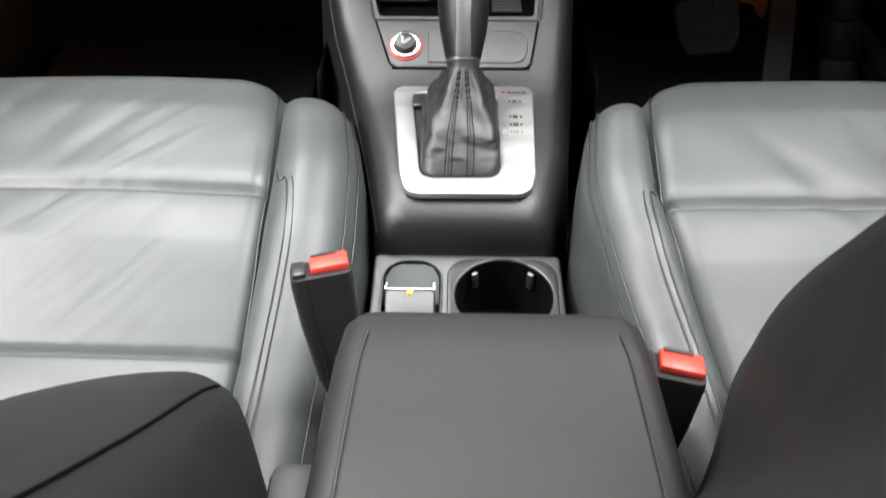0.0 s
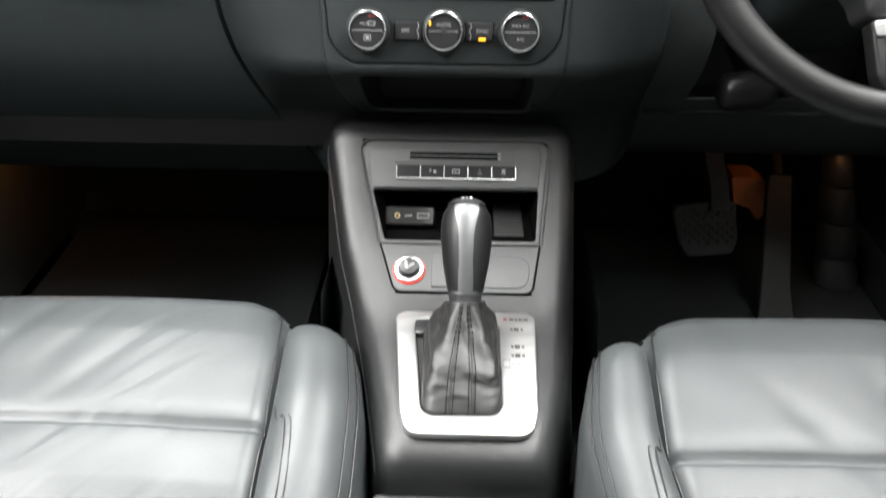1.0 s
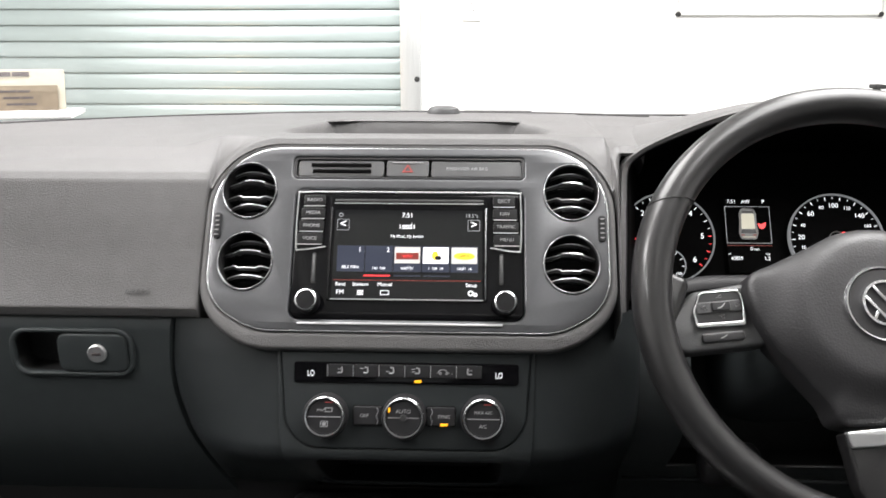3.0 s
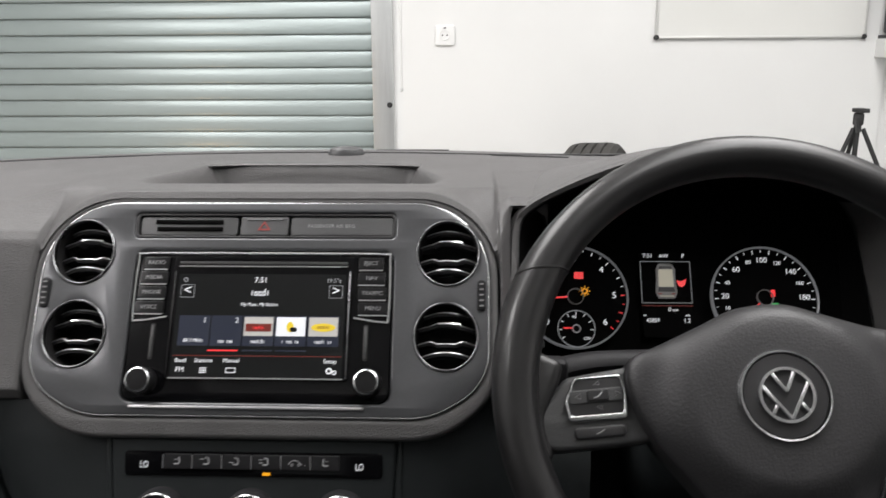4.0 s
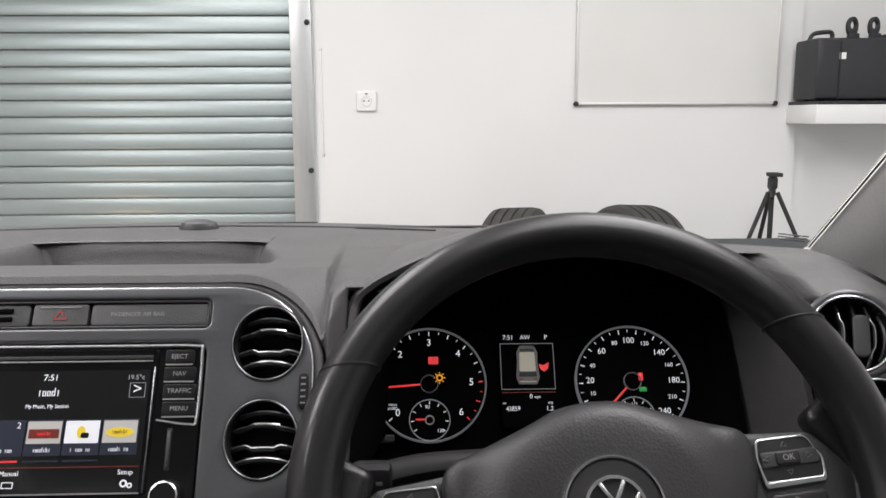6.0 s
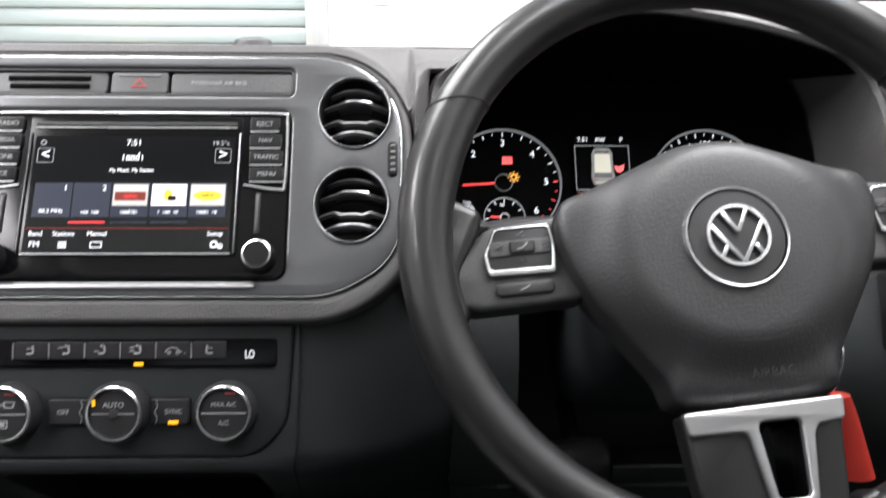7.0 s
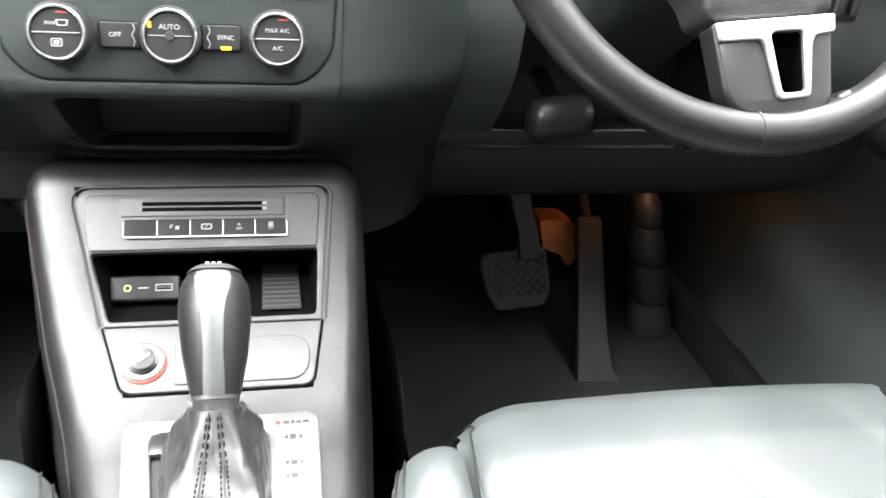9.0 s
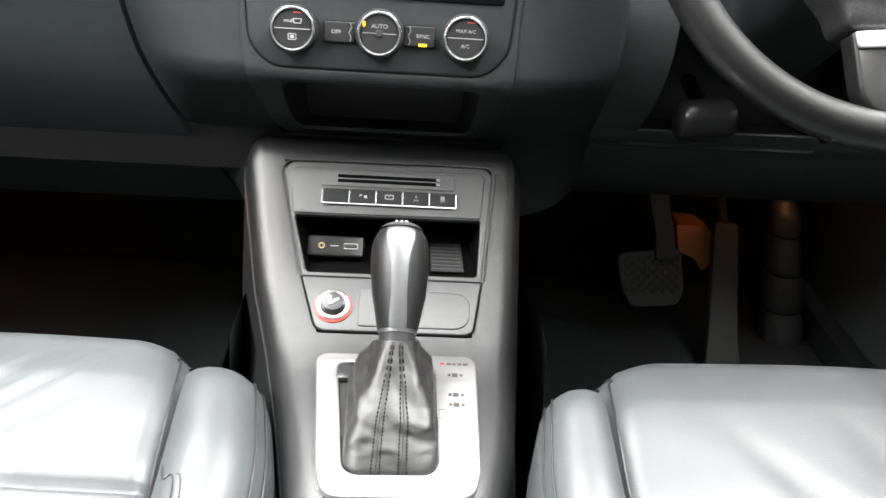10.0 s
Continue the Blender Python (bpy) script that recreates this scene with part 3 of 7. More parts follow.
def door_card(s, label):
    d = thing("car_door", (s * 0.80, -0.3, FLOOR), label, "car door", "front doors")
    prof = [(0.80, 0.27), (0.775, 0.50), (0.765, 0.62), (0.775, 0.72), (0.755, 0.80), (0.745, 0.86), (0.770, 0.92), (0.775, 1.02), (0.79, 1.10), (0.82, 1.12), (0.86, 1.10), (0.86, 0.27)]
    part("trim_panel", loft([[(s * (x + 0.02 * ease(0.2, 0.6, y)), y, z) for x, z in prof] for y in span(-2.4, 0.34, 22)]), DOORTRIM, d)
    part("armrest_pad", loft([[(s * (0.735 + 0.02 * math.cos(a)), y, 0.83 + 0.022 * math.sin(a)) for a in span(0, 2 * math.pi * 15 / 16, 15)] for y in span(-0.8, 0.12, 8)]), HIDE, d)
    part("kick_panel", box(0.05, 0.70, 0.80, (s * 0.81, 0.63, 0.66), 0.02), DOORTRIM, d)
    if s > 0:
        part("pillar_sill", box(0.06, 1.6, 0.10, (s * 0.78, -0.2, FLOOR + 0.02), 0.02), HARD, d)


door_card(1, "closed driver door with dark plastic trim")
door_card(-1, "closed passenger door with dark plastic trim")


def back_edge(x):
    return 0.56 - 0.62 * x * x


def glass_edge(x):
    return 0.585 - 0.20 * x * x


ws = thing("windscreen", (0, 0.5, 1.17), "clear raked windscreen with a dotted black border", "windscreen")
pane = part("glass", sheet(lambda x, t: (x * (1 - 0.12 * t), mix(glass_edge(x), -0.16 - 0.15 * x * x, t), mix(1.160, 1.640, t)), span(-0.77, 0.77, 16), span(0, 1, 8)), GLASS, ws)
pane.data.flip_normals()
pane.visible_shadow = False
P0, PD = Vector((0.762, 0.426, 1.19)), Vector((-0.253, -1.643, 1.0))
for s in (1, -1):
    bm = bmesh.new()
    for k in range(180):
        p = P0 + PD * (-0.030 + k * 0.0016)
        box(0.0012, 0.0012, 0.0008, (s * (p.x + 0.0008), p.y, p.z), 0, 1, bm)
    part("border_dots", bm, RUBBER, ws, "black dotted border")
    part("border_band", tube([(s * (p.x + 0.0045), p.y, p.z) for p in (P0 + PD * -0.03, P0 + PD * 0.33)], 0.0012, 6), RUBBER, ws)


EM = frame3((0.738, 0.452, 1.174), (1, -0.15, -0.10), (0, -0.82, 0.57))
for row, widths in enumerate(((0.010, 0.016, 0.008), (0.020, 0.012), (0.006, 0.018, 0.010))):
    bars(widths, 0.0030, EM, DIMP, ws, 0.0, 0.012 - row * 0.0065, 0.001, "etched_mark")


def pillar(s):
    rings = []
    for t in span(-0.06, 0.42, 10):
        p = P0 + PD * t
        rings.append([(s * (p.x + dx), p.y + dy, p.z + dz) for dx, dy, dz in ((0.008, 0, 0), (0.02, -0.035, 0.0), (0.05, -0.065, -0.01), (0.10, -0.075, -0.02), (0.13, -0.03, -0.02), (0.12, 0.05, 0.0), (0.05, 0.05, 0.01), (0.012, 0.015, 0.004))])
    solid("windscreen_pillar", loft(rings), PILLAR, "pale grey fabric-covered windscreen pillar", "pillar", "structure")


pillar(1)
pillar(-1)

# ---------------------------------------------------------------- dashboard
FY, FZ = 0.4988, 0.8667
F = frame3((-0.001, 0.047, 1.048), (1, 0, 0), (0, FY, FZ))


def fp(s, h=0.0):
    """A point of the dashboard's front plane as (y, z): s up the slope, h towards the cabin."""
    return 0.047 + FY * s - FZ * h, 1.048 + FZ * s + FY * h


dash = thing("dashboard", (0, 0.3, 1.0), "dark grey soft-touch dashboard with a graphite centre fascia", "dashboard")


def dash_profile(x):
    b = back_edge(x)
    ax = abs(x)
    pad = [(glass_edge(x) - 0.005, 1.150), (b, 1.180), (b - 0.03, 1.190), (mix(b, 0.2, 0.35), 1.1945), (mix(b, 0.2, 0.7), 1.194), (0.215, 1.190), (0.165, 1.184), (0.135, 1.176), (*fp(0.134, 0.003),), (*fp(0.125, 0.006),), (*fp(0.09, 0.004),), (*fp(0.05, 0.001),), (*fp(0.01, 0.0),), (*fp(-0.008, 0.0),), (*fp(-0.0145, -0.006),), (*fp(-0.0145, -0.025),)]
    st = 0.1665 if ax < 0.1345 else 0.0945 + math.sqrt(max(0.0, 0.072**2 - (ax - 0.1345) ** 2))
    mid = [(glass_edge(x) - 0.005, 1.150), (b, 1.180), (b - 0.03, 1.190), (mix(b, 0.2, 0.35), 1.1955), (mix(b, 0.2, 0.7), 1.1955), (0.215, 1.197), (0.165, 1.197), (*fp(st + 0.006, 0.003),), (*fp(st - 0.001, 0.004),), (*fp(st - 0.004, -0.002),), (*fp(min(0.155, st - 0.01), -0.045),), (*fp(min(0.09, st - 0.02), -0.055),), (*fp(0.03, -0.055),), (*fp(-0.02, -0.055),), (*fp(-0.04, -0.05),), (*fp(-0.06, -0.05),)]
    drv = [(glass_edge(x) - 0.005, 1.150), (b, 1.180), (b - 0.03, 1.190), (mix(b, 0.2, 0.35), 1.1945), (mix(b, 0.2, 0.6), 1.191), (0.330, 1.186), (0.325, 1.176), (0.322, 1.15), (0.320, 1.12), (0.318, 1.10), (0.315, 1.08), (0.30, 1.05), (0.27, 1.03), (0.20, 1.01), (0.14, 1.0), (0.10, 0.99)]
    if x < 0:
        return [(mix(p[0], q[0], t), mix(p[1], q[1], t)) for i, (p, q) in enumerate(zip(mid, pad)) for t in (ease(0.202, 0.209 if i > 6 else 0.265, ax),)]
    t, u = ease(0.202, 0.209, ax), ease(0.594, 0.618, ax)
    near = [(mix(p[0], q[0], t), mix(p[1], q[1], t)) for p, q in zip(mid, pad)]
    turn = pad[:6] + [(0.172, 1.187), (0.160, 1.181), (0.158, 1.172), (0.149, 1.150), (0.136, 1.125), (0.123, 1.10), (0.108, 1.07), (0.098, 1.05), (0.088, 1.03), (0.085, 1.015)]
    short = pad[:6] + [(0.170, 1.187), (0.160, 1.181), (0.164, 1.177), (0.24, 1.177), (0.32, 1.176), (0.32, 1.10), (0.315, 1.08), (0.30, 1.05), (0.27, 1.03), (0.20, 1.01)]
    w = min(1.0, max(0.0, (ax - 0.2095) / 0.009))
    near = [(mix(p[0], q[0], w), mix(p[1], q[1], w)) for p, q in zip(near, turn)]
    v = ease(0.2185, 0.2215, ax)
    near = [(mix(p[0], q[0], v), mix(p[1], q[1], v)) for p, q in zip(near, short)]
    v = ease(0.245, 0.275, ax)
    near = [(mix(p[0], q[0], v), mix(p[1], q[1], v)) for p, q in zip(near, drv)]
    return [(mix(p[0], q[0], u), mix(p[1], q[1], u)) for p, q in zip(near, pad)]


def tray_depth(x, y):
    """The pocket in the top of the dashboard: a steep back wall and a floor that climbs to the front edge."""
    w = mix(0.154, 0.120, ease(0.19, 0.33, y))
    return 0.031 * ease(w + 0.004, w - 0.016, abs(x)) * ease(0.184, 0.275, y) * ease(0.3385, 0.3280, y)


SIDE_VENTS = [frame3(p, (1, -0.26, 0), (0, 0.45, 0.89)) for p in ((0.629, 0.106, 1.149), (0.640, 0.075, 1.089))]


def dash_point(x, p):
    """The dashboard's skin with its tray, its falling outer end and the wells of the side vents."""
    q = Vector((x, p.y, p.z - tray_depth(x, p.y) * (p.z > 1.17)))
    if x > 0.58:
        q.z -= 0.046 * ease(0.655, 0.78, x) * ease(1.10, 1.17, q.z)
        for m in SIDE_VENTS:
            near = m.inverted() @ q
            q += m.to_3x3() @ Vector((0, 0, -0.040 - max(0, near.z))) * ease(0.0365, 0.0335, math.hypot(near.x, near.y)) * (abs(near.z) < 0.03)
    return tuple(q)


xs = sorted(set(span(-0.74, -0.215, 24) + span(-0.210, -0.190, 12) + span(-0.188, -0.16, 8) + span(-0.158, 0.158, 84) + span(0.16, 0.188, 8) + span(0.190, 0.210, 12) + span(0.2105, 0.2185, 5) + span(0.2190, 0.2220, 4) + span(0.228, 0.588, 26) + span(0.588, 0.690, 48) + span(0.70, 0.74, 6)))
rings = []
for x in xs:
    prof = [Vector((0, *p)) for p in dash_profile(x)]
    dense = []
    for i in range(6):
        n = 34 if i in (3, 4) else 14 if i == 5 else 4
        dense += [prof[i].lerp(prof[i + 1], k / n) for k in range(n)]
    for i in range(6, len(prof) - 1):
        dense += [prof[i].lerp(prof[i + 1], k / 8) for k in range(8)]
    dense.append(prof[-1])
    rings.append([dash_point(x, p) for p in dense])
part("dash_pad", loft(rings, False, False), SOFT, dash, "", None, 65)
# added overhang that throws shade on the tray's back wall
rows = []
for x in span(-0.124, 0.124, 24):
    d = 0.012 * (abs(x) / 0.124) ** 6
    rows.append([(x, y - d, 1.1957 + z) for y, z in ((0.366, 0.0004), (0.345, 0.0006), (0.3375, 0.0), (0.3362, -0.0012), (0.3372, -0.0024), (0.366, -0.0028))])
part("tray_shade_lip", loft(rows, True, True), SOFT, dash, "lip added to shade the tray's back wall", None, 60)
# seam line across the top pad
part("top_seam", tube([(x, back_edge(x) - 0.105 + 0.03 * x * x, 1.1950) for x in span(-0.62, 0.30, 30)], 0.0012, 5), DEEP, dash)
sensor = thing("sun_sensor", (0.022, 0.43, 1.193), "small dark plastic sensor dome on the dashboard top", "sensor")
part("dome", loft([[(0.022 + 0.023 * r * math.cos(a), 0.430 + 0.016 * r * math.sin(a), 1.193 + h) for a in span(0, 2 * math.pi * 23 / 24, 23)] for r, h in ((1, 0), (1, 0.005), (0.85, 0.010), (0.5, 0.0125), (0.1, 0.013))]), CONS, sensor)
part("vent_slot", box(0.10, 0.010, 0.002, (0.10, 0.512, 1.1905), 0.0005), DEEP, dash, "dark defroster slot")
part("vent_slot", box(0.30, 0.010, 0.002, (0.30, 0.458, 1.1914), 0.0005, 2), DEEP, dash, "dark defroster slot", None)

# hood over the instruments
arch = [(0.2125, 1.02), (0.2145, 1.08), (0.2165, 1.13), (0.2200, 1.166), (0.234, 1.183), (0.256, 1.196), (0.284, 1.209), (0.315, 1.221), (0.345, 1.229), (0.375, 1.234), (0.41, 1.235), (0.45, 1.230), (0.49, 1.221), (0.525, 1.209), (0.555, 1.195), (0.575, 1.178), (0.586, 1.155), (0.590, 1.12), (0.592, 1.07), (0.592, 1.02)]
arch = [(p.x + 0.020 * ease(0.44, 0.56, p.x), p.z) for p in smooth_path([(x, 0, z) for x, z in arch], 4)]
CX, CZ = 0.40, 1.10


def hood_ring(y, inset, drop):
    out = []
    for x, z in arch:
        lean = min(0, (z - 1.17)) * 0.52
        d = math.hypot(x - CX, z - CZ)
        k = 1 - inset / d
        zz = CZ + (z - CZ) * k
        if drop:
            zz = mix(zz, 1.186, min(1, drop))
        out.append((CX + (x - CX) * k, y + lean, zz))
    return out


bm = loft([hood_ring(0.30, 0.075, 0), hood_ring(0.272, 0.036, 0), hood_ring(0.25, 0.028, 0), hood_ring(0.20, 0.018, 0), hood_ring(0.168, 0.012, 0), hood_ring(0.159, 0.008, 0), hood_ring(0.158, 0.003, 0), hood_ring(0.164, 0.0, 0)], False, False)
upper = [k for k, (x, z) in enumerate(arch) if z > 1.181 or x > 0.5]
loft([[r[k] for k in upper] for r in (hood_ring(0.164, 0.0, 0), hood_ring(0.20, 0.0, 0.04), hood_ring(0.26, 0.001, 0.25), hood_ring(0.32, 0.003, 0.55), hood_ring(0.38, 0.006, 0.9), hood_ring(0.43, 0.010, 1.05))], False, False, bm)
part("instrument_hood", bm, SOFT, dash, "", None, 50)
# black sheet stands in for shade under the hood, leaving the lit right wall bare
part("hood_shade_sheet", loft([r[:-17] for r in (hood_ring(0.30, 0.078, 0), hood_ring(0.270, 0.040, 0), hood_ring(0.20, 0.0205, 0), hood_ring(0.172, 0.0145, 0), hood_ring(0.1625, 0.0105, 0))], False, False), VOID, dash, "matt black sheet standing in for shade inside the hood", None, 50)

part("hood_shade_sheet", loft([r[-20:] for r in (hood_ring(0.30, 0.078, 0), hood_ring(0.270, 0.040, 0), hood_ring(0.250, 0.0330, 0))], False, False), VOID, dash, "", None, 50)

# graphite fascia with four round vents
VENTS = [(-0.163, 0.1145), (-0.162, 0.0405), (0.163, 0.1145), (0.162, 0.0405)]
VR, VRY = 0.0272, 0.0292
edge = rounded([(-0.199, 0.0), (-0.150, -0.029), (0.150, -0.029), (0.199, 0.0), (0.199, 0.161), (-0.199, 0.161)], [0.055, 0.07, 0.07, 0.055, 0.068, 0.068], 10)
lip = rounded([(-0.207, -0.008), (-0.160, -0.047), (0.160, -0.047), (0.207, -0.008), (0.2065, 0.1665), (-0.2065, 0.1665)], [0.06, 0.08, 0.08, 0.06, 0.072, 0.072], 10)
slab("fascia_surround", [lip, edge], 0.05, F, SOFT, dash, "", top=0.003, bevel=0.004)
RAD = rr(0, 0.0495, 0.231, 0.134, 0.010)
STRIP = rr(-0.0015, 0.1395, 0.236, 0.0235, 0.005)
slab("fascia", [edge, RAD, STRIP] + [circle(x, s, VR, 40, VRY) for x, s in VENTS], 0.020, F, BEZEL, dash, "graphite lacquered centre fascia", top=0.005, bevel=0.0022)
slab("fascia_edge", [[(x * 1.003, 0.066 + (y - 0.066) * 1.004) for x, y in edge], [(x * 0.994, 0.066 + (y - 0.066) * 0.988) for x, y in edge]], 0.004, F, CHROME, dash, "fine bright edge line", top=0.0045, bevel=0.0008)
for x, s in VENTS:
    v = slab("air_vent", [circle(x, s, VR + 0.0009, 40, VRY + 0.0009), circle(x, s, VR - 0.0007, 40, VRY - 0.0007)], 0.006, F, STRIP_METAL, dash, "round air vent with a satin metal ring", top=0.0068, bevel=0.001)
    part("barrel", lathe([(1.0, 0.001), (1.0, -0.038), (0.02, -0.040)], 36, cap=False), DEEP, v, "", F @ Matrix.Translation((x, s, 0)) @ Matrix.Diagonal((VR - 0.0006, VRY - 0.0006, 1, 1)))
    for i, t in enumerate((0.62, 0.25, -0.22, -0.58)):
        w = (VR - 0.0018) * math.sqrt(1 - t * t)
        rows = []
        for u in span(-1, 1, 18):
            step = 0.0028 * ease(-0.52, -0.34, u) * ease(0.52, 0.34, u)
            yy = t * VRY + 0.0030 * (1 - u * u) + (0.5 * step if i == 1 else -step if i == 2 else 0)
            z = -0.0025 - 0.007 * u * u
            ring = [(0.0016, 0.0), (0.0022, -0.0012), (0.0030, -0.020), (-0.0010, -0.020), (-0.0018, -0.0016), (-0.0010, -0.0003), (0.0004, 0.0005)]
            rows.append([(x + u * w, s + yy + a, z + b) for a, b in ring])
        sl = part("slat", loft(rows), BLADE, v, "", F)
        # thin silver line modelled in place of the highlight on the slat's front
        part("slat_glint", tube([Vector(r[6]) + Vector((0, 0.0006, 0.0003)) for r in rows], 0.0005, 5), SILVER, sl, "", F)
        if i == 1:
            part("slat_trim", tube([(x + u * w, s + t * VRY + 0.0044 + 0.0030 * (1 - u * u) - 0.0022, -0.0016 - 0.007 * u * u) for u in span(-0.30, 0.50, 10)], 0.0011, 6, flat=0.8), CHROME, v, "bright trim on the middle slat", F)
for x in (-0.1925, 0.1925):
    w = slab("vent_wheel", [rr(x, 0.0765, 0.0075, 0.027, 0.003)], 0.004, F, DIALCAP, dash, "ribbed thumb wheel for the vent", top=0.0075, bevel=0.001)
    for k in range(5):
        part("rib", box(0.0036, 0.0011, 0.0015, (x, 0.0765 + (k - 2) * 0.0048, 0.0078)), DIMP, w, "", F)

# switch strip above the radio
slab("strip_frame", [rr(-0.0015, 0.1395, 0.236, 0.0235, 0.005), rr(-0.0015, 0.1395, 0.230, 0.0185, 0.003)], 0.008, F, SMOOTH, dash, top=0.0035, bevel=0.0008)
pocket = slab("card_holder", [rr(-0.071, 0.1395, 0.088, 0.0175, 0.003)], 0.006, F, CONS, dash, "card holder flap with two slots", top=0.002, bevel=0.0008)
for s, a, b in ((0.1432, -0.102, -0.040), (0.1366, -0.100, -0.040)):
    part("slot", box(b - a, 0.0040, 0.002, ((a + b) / 2, s, 0.0022), 0.0006), VOID, pocket, "", F)
hz = slab("hazard_button", [rr(-0.0025, 0.1395, 0.043, 0.0175, 0.002)], 0.006, F, CONS, dash, "", top=0.0028, bevel=0.0008)
part("highlight_bar", box(0.032, 0.0012, 0.0012, (-0.0025, 0.1458, 0.0030)), DIMP, hz, "", F)
slab("triangle", [[(-0.0085, 0.1355), (0.0035, 0.1355), (-0.0025, 0.1440)], [(-0.0060, 0.1369), (0.0010, 0.1369), (-0.0025, 0.1418)]], 0.0008, F, DIMRED, hz, "dull red warning triangle", top=0.0033)
ab = slab("airbag_indicator", [rr(0.0675, 0.1395, 0.092, 0.0175, 0.003)], 0.006, F, CONS, dash, "", top=0.002, bevel=0.0008)
words("PASSENGER AIR BAG", 0.0046, F, PRINT, ab, 0.058, 0.1398, 0.0022)
words("AIRBAG", 0.0075, F, EMBOSS, dash, -0.268, 0.0085, 0.0014, name="airbag_mark")

# side vents at the driver's end
for m in SIDE_VENTS:
    v = slab("side_air_vent", [circle(0, 0, 0.0375, 48), circle(0, 0, 0.0305, 48)], 0.016, m, BEZEL, dash, "round graphite air vent at the dashboard end", top=0.006, bevel=0.003)
    slab("ring", [circle(0, 0, 0.0318, 48), circle(0, 0, 0.0298, 48)], 0.006, m, CHROME, v, "chrome ring", top=0.0072, bevel=0.0008)
    part("barrel", lathe([(0.0305, 0.003), (0.0305, -0.034), (0.001, -0.035)], 36, cap=False), DEEP, v, "", m)
    for i, t in enumerate((-0.66, -0.30, 0.10, 0.46, 0.78)):
        half = 0.0292 * math.sqrt(1 - t * t)
        rows = []
        for k in span(-1, 1, 12):
            bow = t * 0.0305 + 0.0030 * (1 - k * k) + (0.0020 * ease(0.5, 0.3, abs(k)) if i in (1, 3) else 0)
            z0 = -0.002 - 0.007 * k * k
            rows.append([(bow + a, k * half, z0 + b) for a, b in ((0.0014, 0.0), (0.0020, -0.020), (-0.0014, -0.020), (-0.0014, 0.0), (0.0, 0.0012))])
        sl = part("slat", loft(rows), BLADE, v, "", m)
        if i in (1, 3):
            part("slat_trim", tube([Vector(r[4]) + Vector((0, 0, 0.0004)) for r in rows[2:-2]], 0.0008, 6), CHROME, sl, "", m)
    slab("tab", [rr(0.0085, 0.0, 0.0125, 0.034, 0.005)], 0.004, m, CONS, v, "ribbed adjusting tab", top=0.0015, bevel=0.001)

# ---------------------------------------------------------------- radio and screen
rad = thing("infotainment_unit", (0, *fp(-0.016, 0.0)), "black touchscreen radio unit lit with a station list", "car radio")
slab("face", [rr(0, 0.0495, 0.2295, 0.1325, 0.009)], 0.030, F, PIANO, rad, "", top=0.003, bevel=0.0015)
for sx in (-1, 1):
    bmx = [(0.0, 0.1136), (sx * 0.06, 0.1136), (sx * 0.108, 0.1130), (sx * 0.1122, 0.1080), (sx * 0.1122, 0.058), (sx * 0.107, 0.0525), (sx * 0.082, 0.0560)]
    part("chrome_bracket", tube(smooth_path([(x, y, 0.0038) for x, y in bmx], 5), 0.0013, 6), CHROME, rad, "", F)
    for i, w in enumerate(((0.022, "EJECT"), (0.024, "NAV"), (0.025, "TRAFFIC"), (0.026, "MENU"))):
        cy = 0.1045 - i * 0.0134
        cx = sx * (0.0955 + 0.001 * i)
        key = slab("key", [rr(cx, cy, w[0], 0.0108, 0.0014)], 0.006, F, KNOB, rad, "", top=0.0052, bevel=0.0008)
        part("key_trim", box(w[0] - 0.001, 0.0011, 0.001, (cx, cy - 0.0062, 0.0048)), CHROME, key, "", F)
        if sx > 0:
            words(w[1], 0.0050, F, PRINT, key, cx, cy, 0.0054)
        else:
            words(("RADIO", "MEDIA", "PHONE", "VOICE")[i], 0.0050, F, PRINT, key, cx, cy, 0.0054)
    slab("card_slot", [rr(sx * 0.0930, 0.0345, 0.0042, 0.031, 0.0012)], 0.003, F, DEEP, rad, "", top=0.0036)
    part("slot_door", box(0.0022, 0.027, 0.0016, (sx * 0.0930, 0.0345, 0.004), 0.0005), CONS, rad, "", F)
    kn = part("knob", lathe([(0.0120, 0.0), (0.0120, 0.004), (0.0115, 0.0125), (0.0106, 0.0138), (0.0, 0.0138)], 36, cap=False), KNOB, rad, "round rotary knob", F @ Matrix.Translation((sx * 0.0965, 0, 0.002)))
    part("ring", lathe([(0.0088, 0.0), (0.0106, -0.0004), (0.0104, 0.0008), (0.0092, 0.0014), (0.0088, 0.0)], 36, cap=False), CHROME, kn, "", F @ Matrix.Translation((sx * 0.0965, 0, 0.0160)))
    part("cap", lathe([(0.0086, 0.0), (0.0086, 0.0008), (0.0, 0.0010)], 30, cap=False), KNOB, kn, "", F @ Matrix.Translation((sx * 0.0965, 0, 0.0160)))
part("lower_trim", box(0.200, 0.0026, 0.002, (-0.006, -0.0215, 0.0058), 0.0007), FRAME, dash, "thin bright line under the radio", F)
part("disc_slot", box(0.150, 0.0030, 0.002, (0, 0.1045, 0.0040), 0.0006), DEEP, rad, "", F)
part("slot_trim", box(0.150, 0.0010, 0.0012, (0, 0.1015, 0.0044)), CHROME, rad, "", F)
scr = slab("screen", [rr(0, 0.0565, 0.159, 0.110, 0.003)], 0.004, F, GLOSS, rad, "glossy black touchscreen", top=0.0040, bevel=0.0005)
slab("display", [rr(0, 0.0493, 0.148, 0.0905, 0.001)], 0.0006, F, G_SCREEN, scr, "", top=0.0044)
H = 0.0047
words("7:51", 0.0068, F, G_WHITE, scr, -0.001, 0.0890, H)
words("19.5°c", 0.0052, F, G_GREY, scr, 0.0635, 0.0888, H)
